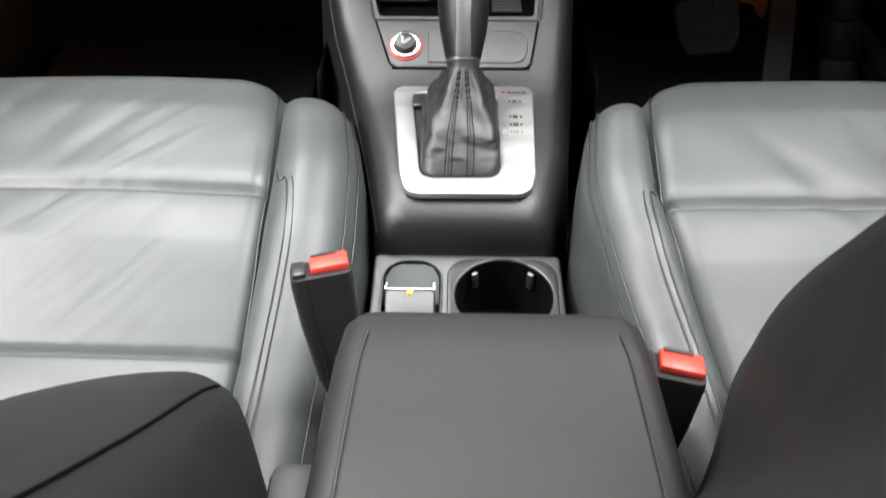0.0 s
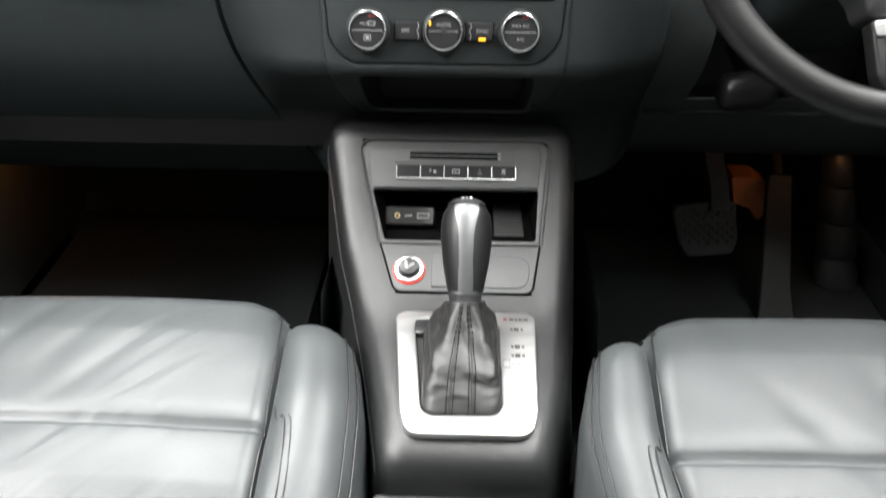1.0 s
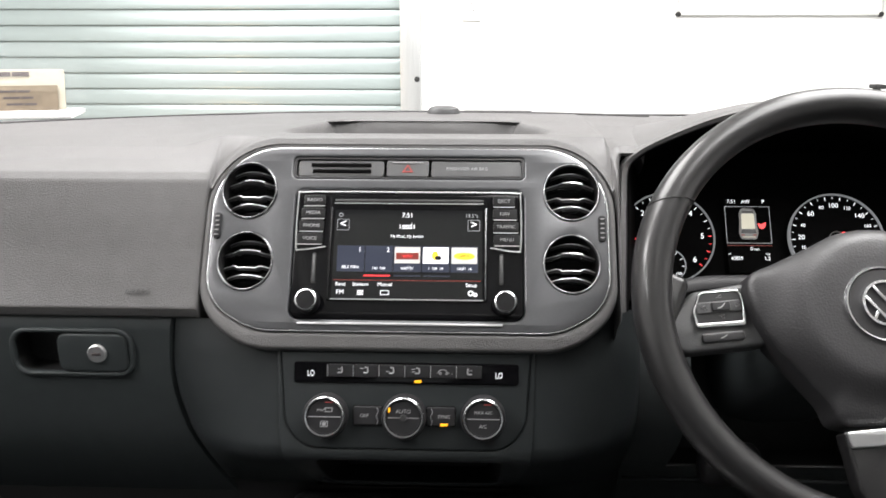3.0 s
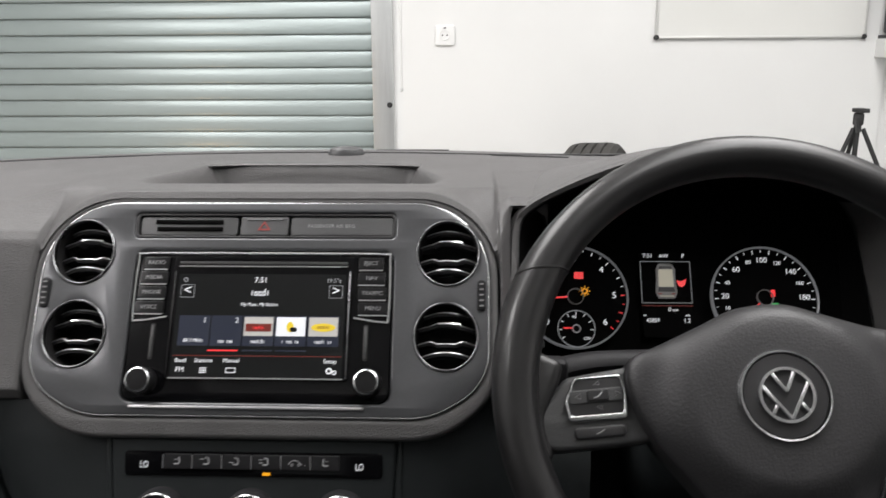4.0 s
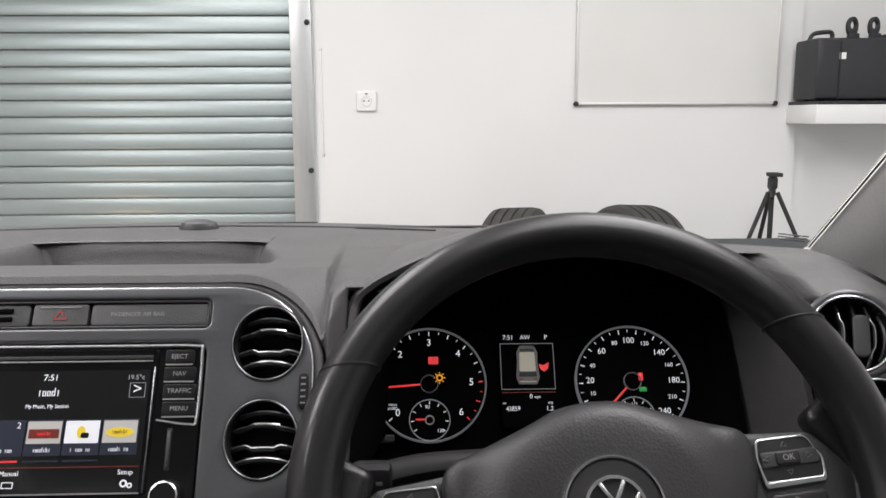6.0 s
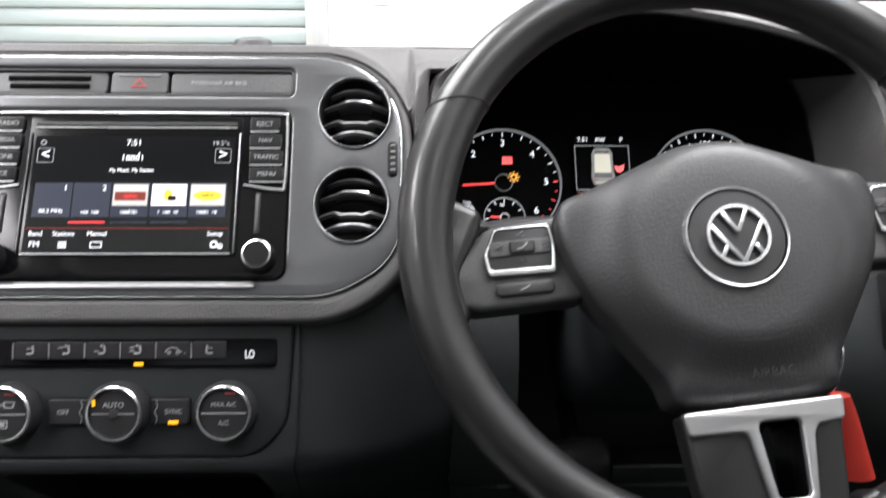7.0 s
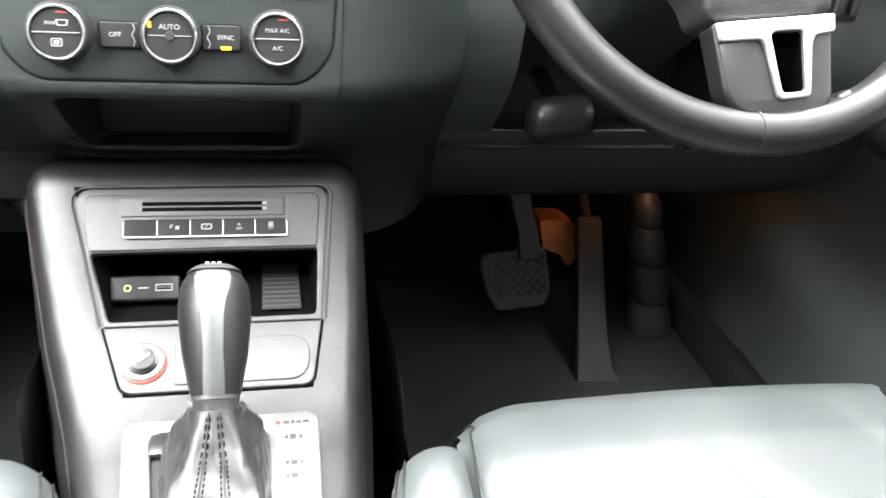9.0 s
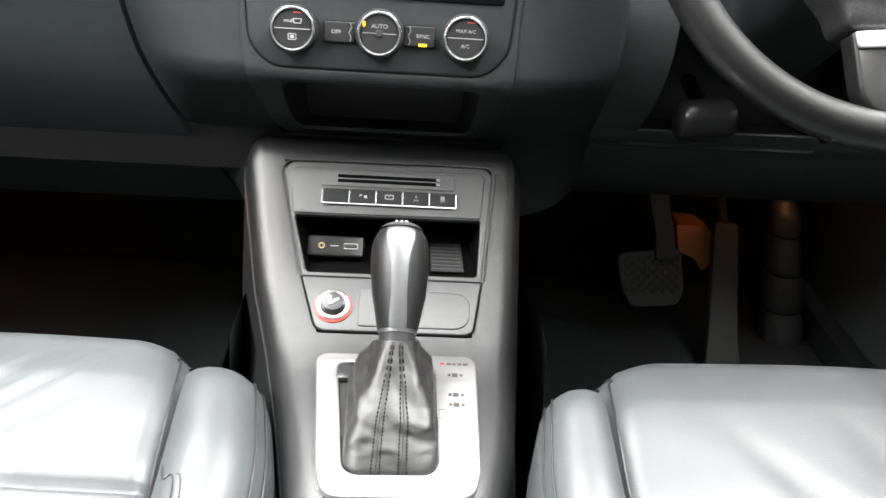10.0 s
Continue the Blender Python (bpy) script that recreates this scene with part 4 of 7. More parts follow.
glyphs((5,), 0.0062, F, G_WHITE, scr, -0.001, 0.0782, H, "station_title")
words("My Music, My Station", 0.0042, F, G_WHITE, scr, -0.001, 0.0672, H, name="station_text", wide=0.9)
for x, t in ((-0.0655, "<"), (0.0655, ">")):
    slab("arrow_box", [rr(x, 0.0790, 0.012, 0.0115, 0.001), rr(x, 0.0790, 0.0113, 0.0108, 0.0008)], 0.0003, F, G_GREY, scr, top=H)
    words(t, 0.0120, F, G_WHITE, scr, x, 0.0795, H)
for i in range(5):
    cx = -0.0565 + i * 0.0282
    slab("preset_tile", [rr(cx, 0.0440, 0.0272, 0.0265, 0.0006)], 0.0003, F, G_BLUE, scr, "dark blue preset tile", top=H)
    if i < 2:
        words(("1", "2")[i], 0.0065, F, G_WHITE, scr, cx + 0.009, 0.0530, H + 0.0003)
        if i:
            glyphs((3, 3), 0.0034, F, G_WHITE, scr, cx, 0.0350, H + 0.0004)
        else:
            words("88.3 MHz", 0.0044, F, G_WHITE, scr, cx, 0.0352, H + 0.0004)
    else:
        slab("station_picture", [rr(cx, 0.0478, 0.0252, 0.0165, 0.0005)], 0.0003, F, G_CREAM if i != 3 else G_WHITE, scr, "", top=H + 0.0003)
        glyphs(((7,), (1, 3, 2), (5, 2))[i - 2], 0.0034, F, G_WHITE, scr, cx, 0.0350, H + 0.0004)
slab("station_patch", [rr(-0.0001, 0.0468, 0.0225, 0.0068, 0.0006)], 0.0003, F, G_BROWN, scr, "dark red picture patch", top=H + 0.0006)
glyphs((7,), 0.0028, F, G_RED, scr, -0.0001, 0.0470, H + 0.0008)
slab("station_patch", [circle(0.0275, 0.0475, 0.0032, 20, 0.0046)], 0.0003, F, G_YELLOW, scr, "yellow picture patch", top=H + 0.0006)
slab("station_patch", [rr(0.0305, 0.0452, 0.006, 0.004, 0.0015)], 0.0003, F, G_SCREEN, scr, "", top=H + 0.0007)
slab("station_patch", [circle(0.0563, 0.0472, 0.0105, 28, 0.0036)], 0.0003, F, G_YELLOW, scr, "yellow oval picture patch", top=H + 0.0006)
glyphs((7,), 0.0030, F, G_BROWN, scr, 0.0563, 0.0478, H + 0.0008)
for x, w, m_ in ((-0.030, 0.026, G_RED), (0.000, 0.026, G_BLUE), (0.029, 0.026, G_BLUE)):
    part("page_bar", box(w, 0.0012, 0.0003, (x, 0.0268, H)), m_, scr, "", F)
part("menu_line", box(0.146, 0.0006, 0.0003, (0, 0.0222, H)), G_BROWN, scr, "", F)
for x, t in ((-0.0655, "Band"), (-0.0455, "Stations"), (-0.0215, "Manual"), (0.0635, "Setup")):
    words(t, 0.0050, F, G_WHITE, scr, x, 0.0180, H)
words("FM", 0.0062, F, G_WHITE, scr, -0.0655, 0.0100, H)
for k in range(3):
    part("list_icon", box(0.006, 0.0009, 0.0003, (-0.0455, 0.0115 - k * 0.0018, H)), G_WHITE, scr, "", F)
slab("tuner_icon", [rr(-0.0215, 0.0098, 0.0085, 0.0046, 0.0006), rr(-0.0215, 0.0098, 0.0073, 0.0034, 0.0004)], 0.0003, F, G_WHITE, scr, top=H)
slab("gear_icon", [circle(0.0630, 0.0100, 0.0028, 16), circle(0.0630, 0.0100, 0.0015, 16)], 0.0003, F, G_WHITE, scr, top=H)
slab("gear_icon", [circle(0.0675, 0.0086, 0.0020, 16), circle(0.0675, 0.0086, 0.0010, 16)], 0.0003, F, G_WHITE, scr, top=H)
slab("source_icon", [circle(-0.0680, 0.0892, 0.0021, 16), circle(-0.0680, 0.0892, 0.0015, 16)], 0.0003, F, G_GREY, scr, top=H)
# dark left, metal right: the reflection on the right edge is put into the material
for x, m_ in ((-0.0774, KNOB), (0.0774, STRIP_METAL)):
    part("screen_edge", box(0.0012, 0.094, 0.0010, (x, 0.0500, 0.0046), 0.0004), m_, scr, "side edge of the screen, its right reflection set by material", F)
part("screen_edge", box(0.150, 0.0012, 0.0008, (0.0, 0.0030, 0.0046)), CHROME, scr, "bright lower edge of the screen", F)

# ---------------------------------------------------------------- climate panel and open cubby
# the panel stands more upright than the fascia above it
FC = frame3((-0.001, 0.0271, 1.0053), (1, 0, 0), (0, 0.309, 0.951)) @ Matrix.Translation((0, 0.047, 0.004))


def cp(s, h=0.0):
    """A point of the climate panel's plane as (y, z)."""
    p = FC @ Vector((0, s, h))
    return p.y, p.z


cl = thing("climate_panel", (0, *cp(-0.145, -0.007)), "black climate control panel with three chrome-ringed dials", "climate control")
CH = -0.004
face = rounded([(-0.1215, -0.0465), (-0.1165, -0.120), (-0.098, -0.1415), (0.098, -0.1415), (0.1175, -0.118), (0.1225, -0.0465)], [0.003, 0.03, 0.035, 0.035, 0.03, 0.003], 8)
slab("face", [face], 0.018, FC, HARD, cl, "", top=CH, bevel=0.003)
slab("display_strip", [rr(0.001, -0.0675, 0.2185, 0.0205, 0.003)], 0.004, FC, GLOSS, cl, "glossy black display strip", top=CH + 0.0012, bevel=0.0006)
for x in (-0.0915, 0.0910):
    words("LO", 0.0082, FC, G_WHITE, cl, x, -0.0688, CH + 0.0014, wide=0.66)
for i in range(6):
    cx = -0.0625 + i * 0.0250
    key = slab("key", [rr(cx, -0.0655, 0.0238, 0.0125, 0.001)], 0.004, FC, DIALCAP, cl, "", top=CH + 0.0032, bevel=0.0008)
    part("divider", box(0.0006, 0.011, 0.001, (cx - 0.0125, -0.0655, CH + 0.0030)), FRAME, key, "", FC)
    IM = FC @ Matrix.Translation((cx, -0.0650, CH + 0.0035))
    if i == 4:
        part("icon", tube(smooth_path([(-0.0058, -0.0018, 0), (-0.0040, 0.0006, 0), (-0.0012, 0.0016, 0), (0.0018, 0.0012, 0), (0.0036, -0.0006, 0), (0.0058, -0.0018, 0)], 3), 0.0004, 5), PRINT, key, "", IM)
        for x in (-0.0030, 0.0030):
            slab("icon", [circle(x, -0.0020, 0.0013, 12), circle(x, -0.0020, 0.0006, 12)], 0.0003, IM, PRINT, key, top=0.0002)
        slab("icon", [circle(0.0080, -0.0024, 0.0005, 8)], 0.0003, IM, PRINT, key, top=0.0002)
    else:
        f = -1 if i == 5 else 1
        part("icon", tube(smooth_path([(f * 0.0012, 0.0032, 0), (f * 0.0018, -0.0006, 0), (f * 0.0008, -0.0024, 0), (f * -0.0026, -0.0024, 0)], 3), 0.00075, 5), PRINT, key, "", IM)
        if i in (1, 2, 3):
            slab("icon", [circle(-0.0006, 0.0030, 0.0009, 12)], 0.0003, IM, PRINT, key, top=0.0002)
            for dy, on in ((0.0018, i != 2), (-0.0008, i != 1)):
                if on:
                    part("icon_arrow", tube([(-0.0058, dy, 0), (-0.0024, dy, 0)], 0.0004, 4), PRINT, key, "", IM)
        else:
            for k in range(3):
                part("icon_wave", tube([(f * (-0.0024 + 0.0012 * k), 0.0006, 0), (f * (-0.0020 + 0.0012 * k), 0.0018, 0)], 0.0003, 4), PRINT, key, "", IM)
part("amber_lamp", box(0.0066, 0.0024, 0.001, (0.0128, -0.0752, CH + 0.0022), 0.0004), G_AMBER, cl, "lit amber lamp", FC)
for x, top, low in ((-0.0757, "MAX", "REAR"), (0.0, "AUTO", ""), (0.0760, "MAX A/C", "A/C")):
    M = FC @ Matrix.Translation((x, -0.1085, CH))
    d = part("dial", lathe([(0.0216, 0.0), (0.0214, 0.010), (0.0205, 0.0132), (0.0192, 0.0138)], 48, cap=False), DIALCAP, cl, "rotary dial with a chrome ring", M)
    part("ring", lathe([(0.0193, 0.0130), (0.0192, 0.0143), (0.0184, 0.0152), (0.0172, 0.0150), (0.0166, 0.0128)], 48, cap=False), CHROME, d, "chrome ring", M)
    part("cap", lathe([(0.0168, 0.0122), (0.0162, 0.0134), (0.0, 0.0138)], 40, cap=False), DIALCAP, d, "", M)
    part("split_line", box(0.031 if low else 0.029, 0.0007, 0.0006, (0, 0.0, 0.0138)), PRINT if low else DIMP, d, "", M)
    if low == "REAR":
        slab("screen_icon", [rr(0, -0.0068, 0.0072, 0.0056, 0.001), rr(0, -0.0068, 0.0060, 0.0044, 0.0007)], 0.0003, M, PRINT, d, top=0.0141)
        part("icon_wave", box(0.0034, 0.0030, 0.0003, (0, -0.0068, 0.0140)), PRINT, d, "", M)
        words(top, 0.0034, M, PRINT, d, -0.0035, 0.0062, 0.0140)
        slab("screen_icon", [rounded([(0.001, 0.0045), (0.0075, 0.0045), (0.0085, 0.0088), (0.0, 0.0088)], 0.0008), rounded([(0.0018, 0.0052), (0.0068, 0.0052), (0.0075, 0.0081), (0.001, 0.0081)], 0.0005)], 0.0003, M, PRINT, d, top=0.0141)
    else:
        words(top, 0.0043 if low else 0.0052, M, PRINT, d, 0, 0.0060, 0.0140)
        if low:
            words(low, 0.0046, M, PRINT, d, 0, -0.0068, 0.0140)
        else:
            part("push_dot", lathe([(0.0032, 0.0), (0.0030, 0.0012), (0, 0.0014)], 18, cap=False), SMOOTH, d, "", M @ Matrix.Translation((0, 0, 0.0136)))
            part("pointer", box(0.0018, 0.0042, 0.0006, (-0.0135, 0.0075, 0.0140)), G_AMBER, d, "lit amber pointer", M @ pose(0, 0, 0, 0, 0, 0))
    if low:
        part("red_mark", box(0.0075, 0.0011, 0.0006, (0.0045, 0.0138, 0.0136)), DIMRED, d, "red warmth mark", M)
for x, t, fan in ((-0.0385, "OFF", -0.0262), (0.0385, "SYNC", 0.0262)):
    b = slab("button", [rr(x * 0.92, -0.1085, 0.0275, 0.0180, 0.002)], 0.006, FC, DIALCAP, cl, "", top=CH + 0.004, bevel=0.001)
    slab("button_gap", [rr(x * 0.92, -0.1085, 0.0290, 0.0195, 0.0025)], 0.002, FC, VOID, b, top=CH + 0.0012)
    words(t, 0.0048, FC, PRINT, b, x, -0.1085, CH + 0.0042)
    part("wave_line", tube(smooth_path([(fan, -0.1005, 0), (fan + 0.0012, -0.1045, 0), (fan - 0.0008, -0.1085, 0), (fan + 0.0010, -0.1125, 0), (fan, -0.1165, 0)], 3), 0.0003, 5), PRINT, b, "", FC @ Matrix.Translation((0, 0, CH + 0.0044)))
part("amber_lamp", box(0.0070, 0.0024, 0.001, (0.0385, -0.1160, CH + 0.0042), 0.0004), G_AMBER, cl, "lit amber lamp", FC)

# centre stack round the panel; below the dials it sweeps forward round an open cubby
def sweep(s):
    return 0.1225 * max(0.0, (-0.150 - s) / 0.054) ** 1.1


def cb(s, h=0.0):
    return cp(s, h - sweep(s))


def swept(ob):
    """Bend a flat part of the stack along the sweep."""
    back = FC.inverted()
    for v in ob.data.vertices:
        p = back @ v.co
        v.co = FC @ Vector((p.x, p.y, p.z - sweep(p.y)))
    return ob


CUBBY = rounded([(-0.0885, -0.1545), (-0.0890, -0.1750), (-0.0870, -0.1985), (0.0930, -0.1985), (0.0950, -0.1750), (0.0940, -0.1545)], [0.005, 0.1, 0.010, 0.010, 0.1, 0.005])
stack = swept(slab("stack_panel", [[(-0.1262, -0.044), (-0.1250, -0.085), (-0.1228, -0.125), (-0.1210, -0.140), (-0.1188, -0.150), (-0.1168, -0.160), (-0.1150, -0.170), (-0.1130, -0.180), (-0.1105, -0.190), (-0.1060, -0.200), (-0.0980, -0.2060), (-0.0900, -0.2080), (0.0950, -0.2080), (0.1030, -0.2060), (0.1110, -0.200), (0.1155, -0.190), (0.1180, -0.180), (0.1200, -0.170), (0.1218, -0.160), (0.1232, -0.150), (0.1245, -0.140), (0.1255, -0.125), (0.1265, -0.085), (0.1270, -0.044)], face, [(x, s) for x, s in CUBBY]], 0.030, FC, HARD, dash, "black centre stack with an open cubby", top=-0.006, bevel=0.002))
# the cubby's inner shade comes from the darker plastic
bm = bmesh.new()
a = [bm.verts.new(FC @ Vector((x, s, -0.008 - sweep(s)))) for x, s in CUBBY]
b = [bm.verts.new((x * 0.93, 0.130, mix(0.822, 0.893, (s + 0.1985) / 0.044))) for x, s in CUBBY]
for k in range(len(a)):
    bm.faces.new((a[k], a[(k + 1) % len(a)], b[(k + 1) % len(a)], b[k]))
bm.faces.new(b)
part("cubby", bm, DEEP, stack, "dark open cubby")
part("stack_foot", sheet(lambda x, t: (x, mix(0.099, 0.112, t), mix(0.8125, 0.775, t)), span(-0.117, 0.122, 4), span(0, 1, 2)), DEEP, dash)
part("cubby_lip", tube(smooth_path([(x, s, -0.0055 - sweep(s)) for x, s in ((-0.0945, -0.190), (-0.080, -0.2000), (0.0, -0.2008), (0.086, -0.2000), (0.1005, -0.190))], 6), 0.0020, 8), HARD, stack, "", FC)

def lid_right(z):
    return along([(0.64, -0.152), (0.70, -0.172), (0.813, -0.203), (0.862, -0.2175), (0.909, -0.2310), (0.945, -0.2375), (0.975, -0.2395), (1.00, -0.2380), (1.035, -0.2335)], z)[0]


# side cheeks of the centre stack, curving away to both footwells
def cheek(s, xa):
    rows = []
    prof = [(*fp(-0.016, -0.008), xa)] + [(*cb(sv, -0.008), xa - 0.012 * (k / 16) ** 1.5) for k, sv in enumerate(span(-0.046, -0.208, 16))]
    prof += [(0.112, z, xa - 0.010) for z in ((0.79, 0.765, 0.74, 0.715, 0.69, 0.668) if s < 0 else (0.79, 0.765, 0.74, 0.715))]
    for y0, z0, e in prof:
        g = 0.97 - z0
        if s < 0:
            back, end = 0.046 + 0.352 * max(0.0, g) ** 1.35 + 0.9 * max(0, 0.90 - z0) ** 1.5, -lid_right(z0) - 0.0015
        else:
            q = (1.015 - z0) / 0.215
            back, end = 0.105 - 0.035 * math.sin(math.pi * max(0, min(1, q * 1.1))) + 0.05 * q * q, 0.240
        run = max(0.004, back + 0.002 - y0)
        rows.append([(s * mix(e, end, u), y0 + run * k, z0) for u, k in ((-0.04, 0.0), (0.04, 0.0), (0.2, 0.02), (0.38, 0.08), (0.55, 0.20), (0.70, 0.36), (0.82, 0.55), (0.92, 0.76), (1.0, 1.0))] + [(s * (end + 0.003), y0 + run + 0.02, z0)])
    part("stack_cheek", loft(rows, False, False), HARD, dash, "black side of the centre stack", None, 60)


cheek(-1, 0.124)
cheek(1, 0.126)

# ---------------------------------------------------------------- glovebox
gb = thing("glovebox", (-0.45, 0.06, 0.90), "closed black glovebox with a recessed handle and key lock", "glovebox")
def glove(x, z):
    y = 0.036 + 0.352 * max(0, 0.97 - z) ** 1.35 + 0.9 * max(0, 0.90 - z) ** 1.5
    return (x, y + 0.010, z)
HX0, HX1, HZ0, HZ1 = -0.399, -0.281, 0.970, 1.015
bm = bmesh.new()
zs = sorted(set(span(1.030, HZ1, 2) + span(HZ1, HZ0, 4) + span(HZ0, 0.672, 14)), reverse=True)
for zi in range(len(zs) - 1):
    za, zb = zs[zi], zs[zi + 1]
    def xr(z):
        r = lid_right(z)
        return [-0.74, -0.62, -0.50, HX0, -0.36, -0.32, HX1, mix(HX1, r, 0.5), r - 0.003, r]
    for c in range(9):
        if 3 <= c < 6 and za <= HZ1 + 1e-6 and zb >= HZ0 - 1e-6:
            continue
        q = []
        for z, c2 in ((za, c), (za, c + 1), (zb, c + 1), (zb, c)):
            p = Vector(glove(xr(z)[c2], z))
            if c2 == 9:
                p.y += 0.006
            if z == zs[0]:
                p.y += 0.004
            q.append(bm.verts.new(p))
        bm.faces.new(q)
bmesh.ops.remove_doubles(bm, verts=bm.verts, dist=1e-5)
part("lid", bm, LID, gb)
m = frame3((0, 0.046, 0), (1, 0, 0), (0, 0, 1))
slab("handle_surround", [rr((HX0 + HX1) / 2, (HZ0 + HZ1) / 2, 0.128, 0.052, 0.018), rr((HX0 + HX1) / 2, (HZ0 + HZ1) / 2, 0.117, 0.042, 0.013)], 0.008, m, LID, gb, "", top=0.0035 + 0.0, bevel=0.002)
# recess sides and floor darkened to stand for shade
bm = bmesh.new()
out = rr((HX0 + HX1) / 2, (HZ0 + HZ1) / 2, 0.119, 0.044, 0.013)
a = [bm.verts.new((x, y, 0.0)) for x, y in out]
b = [bm.verts.new((x, y, -0.030)) for x, y in out]
for k in range(len(out)):
    bm.faces.new((a[k], a[(k + 1) % len(out)], b[(k + 1) % len(out)], b[k]))
bm.faces.new(b)
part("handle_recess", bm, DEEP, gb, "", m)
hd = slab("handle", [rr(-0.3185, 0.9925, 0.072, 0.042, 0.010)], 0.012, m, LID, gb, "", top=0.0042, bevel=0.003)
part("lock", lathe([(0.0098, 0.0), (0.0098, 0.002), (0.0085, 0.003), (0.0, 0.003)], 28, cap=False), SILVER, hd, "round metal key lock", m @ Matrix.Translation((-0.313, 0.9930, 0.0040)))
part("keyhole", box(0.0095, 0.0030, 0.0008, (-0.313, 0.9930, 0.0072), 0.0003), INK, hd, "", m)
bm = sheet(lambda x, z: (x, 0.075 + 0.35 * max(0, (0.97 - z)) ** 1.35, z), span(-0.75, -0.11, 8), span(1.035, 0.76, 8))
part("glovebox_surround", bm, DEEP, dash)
# darker black under the passenger dash puts the shade there into the colour
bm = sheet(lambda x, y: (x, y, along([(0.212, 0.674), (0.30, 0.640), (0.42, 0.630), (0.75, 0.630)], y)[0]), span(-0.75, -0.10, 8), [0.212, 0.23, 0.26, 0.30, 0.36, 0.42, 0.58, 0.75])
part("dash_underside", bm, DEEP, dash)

# driver's lower panel, knee cover and column shroud
def knee(x, t):
    z = mix(1.015, 0.80, t)
    return (x, 0.105 - 0.035 * math.sin(math.pi * min(1, t * 1.1)) + 0.05 * t * t, z)
OX0, OX1, OT0, OT1 = 0.2915, 0.505, 0.08, 0.915
bm = sheet(knee, sorted(span(0.20, 0.76, 14) + [OX0, OX1]), sorted(span(0, 1, 12) + [OT0, OT1]))
z0, z1 = mix(1.015, 0.80, OT1), mix(1.015, 0.80, OT0)
bmesh.ops.delete(bm, geom=[f for f in bm.faces if OX0 < f.calc_center_median().x < OX1 and z0 < f.calc_center_median().z < z1], context="FACES")
# lighter door plastic on the knee panel puts haze into its colour
kn_ = part("knee_panel", bm, DOORTRIM, dash, "dark lower dashboard panel under the wheel")
edge = [knee(OX0, t) for t in span(OT0, OT1, 10)] + [knee(x, OT1) for x in span(OX0, OX1, 8)[1:]] + [knee(OX1, t) for t in span(OT1, OT0, 10)[1:]] + [knee(x, OT0) for x in span(OX1, OX0, 8)[1:-1]]
# sides and back of the opening are darkened for shade
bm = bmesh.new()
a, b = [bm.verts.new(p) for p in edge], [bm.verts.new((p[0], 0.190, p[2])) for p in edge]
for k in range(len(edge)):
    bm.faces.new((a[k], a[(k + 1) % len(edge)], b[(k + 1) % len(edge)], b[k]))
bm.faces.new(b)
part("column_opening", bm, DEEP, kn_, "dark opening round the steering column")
part("opening_lip", tube([Vector(knee(x, OT1 - 0.010 * ease(0.34, 0.50, x))) + Vector((0, -0.001, 0.001)) for x in span(OX0, OX1, 12)], 0.0022, 6), CONS, kn_, "rounded lower lip of the opening")
# also lightened in place of haze, unlike the passenger underside
part("dash_underside", sheet(lambda x, y: (x, y, along([(0.1565, 0.803), (0.20, 0.735), (0.30, 0.668), (0.42, 0.645), (0.75, 0.640)], y)[0]), span(0.10, 0.76, 8), [0.1565, 0.17, 0.20, 0.25, 0.30, 0.36, 0.42, 0.58, 0.75]), DOORTRIM, dash)
part("panel_edge", tube([(x, 0.142, 0.803) for x in span(0.24, 0.50, 6)], 0.003, 6), HARD, dash)
AX = Vector((0, 0.866, -0.5))
C0 = Vector((0.3975, -0.0515, 1.0850))
rings = []
for t, w, h in ((0.035, 0.036, 0.038), (0.05, 0.052, 0.050), (0.10, 0.060, 0.056), (0.16, 0.066, 0.064), (0.24, 0.072, 0.074)):
    c = C0 + AX * t + Vector((0, 0, -0.012))
    rings.append([c + Vector((w * math.copysign(abs(math.cos(a)) ** 0.6, math.cos(a)), 0.5 * h * math.copysign(abs(math.sin(a)) ** 0.6, math.sin(a)), 0.866 * h * math.copysign(abs(math.sin(a)) ** 0.6, math.sin(a)))) for a in span(0, 2 * math.pi * 27 / 28, 27)])
part("column_shroud", loft(rings), HARD, dash, "dark steering column cover")
sw = part("light_switch_block", box(0.034, 0.030, 0.060, (0.607, 0.094, 0.990), 0.004), SMOOTH, dash, "small switch block with two thumb wheels")
for x in (0.5995, 0.6145):
    part("thumb_wheel", box(0.0105, 0.012, 0.030, (x, 0.080, 0.982), 0.004), CONS, sw)
    part("icon", box(0.006, 0.0008, 0.0045, (x, 0.0786, 1.008)), PRINT, sw)

# ---------------------------------------------------------------- instrument cluster
ic = thing("instrument_cluster", (0.386, 0.215, 1.02), "black instrument cluster with two lit round dials", "instrument cluster")
IC = frame3((0.386, 0.2125, 1.0755), (1, 0, 0), (0, 0.5, 0.866))
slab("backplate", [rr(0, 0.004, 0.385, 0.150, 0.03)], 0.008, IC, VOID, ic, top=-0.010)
# added black plate: covers the lighter hood skin where only shade should show
slab("housing", [rr(0, 0.018, 0.43, 0.190, 0.03)], 0.004, IC, VOID, ic, "matt black plate standing in for shade behind the dials", top=-0.0185)
GR = 0.0535


def mark(parent, cx, ang, r0, r1, w, material):
    m = IC @ Matrix.Translation((cx, 0, 0)) @ pose(0, 0, 0, 0, 0, ang)
    part("tick", box(r1 - r0, w, 0.0004, ((r0 + r1) / 2, 0, 0.0004)), material, parent, "", m)


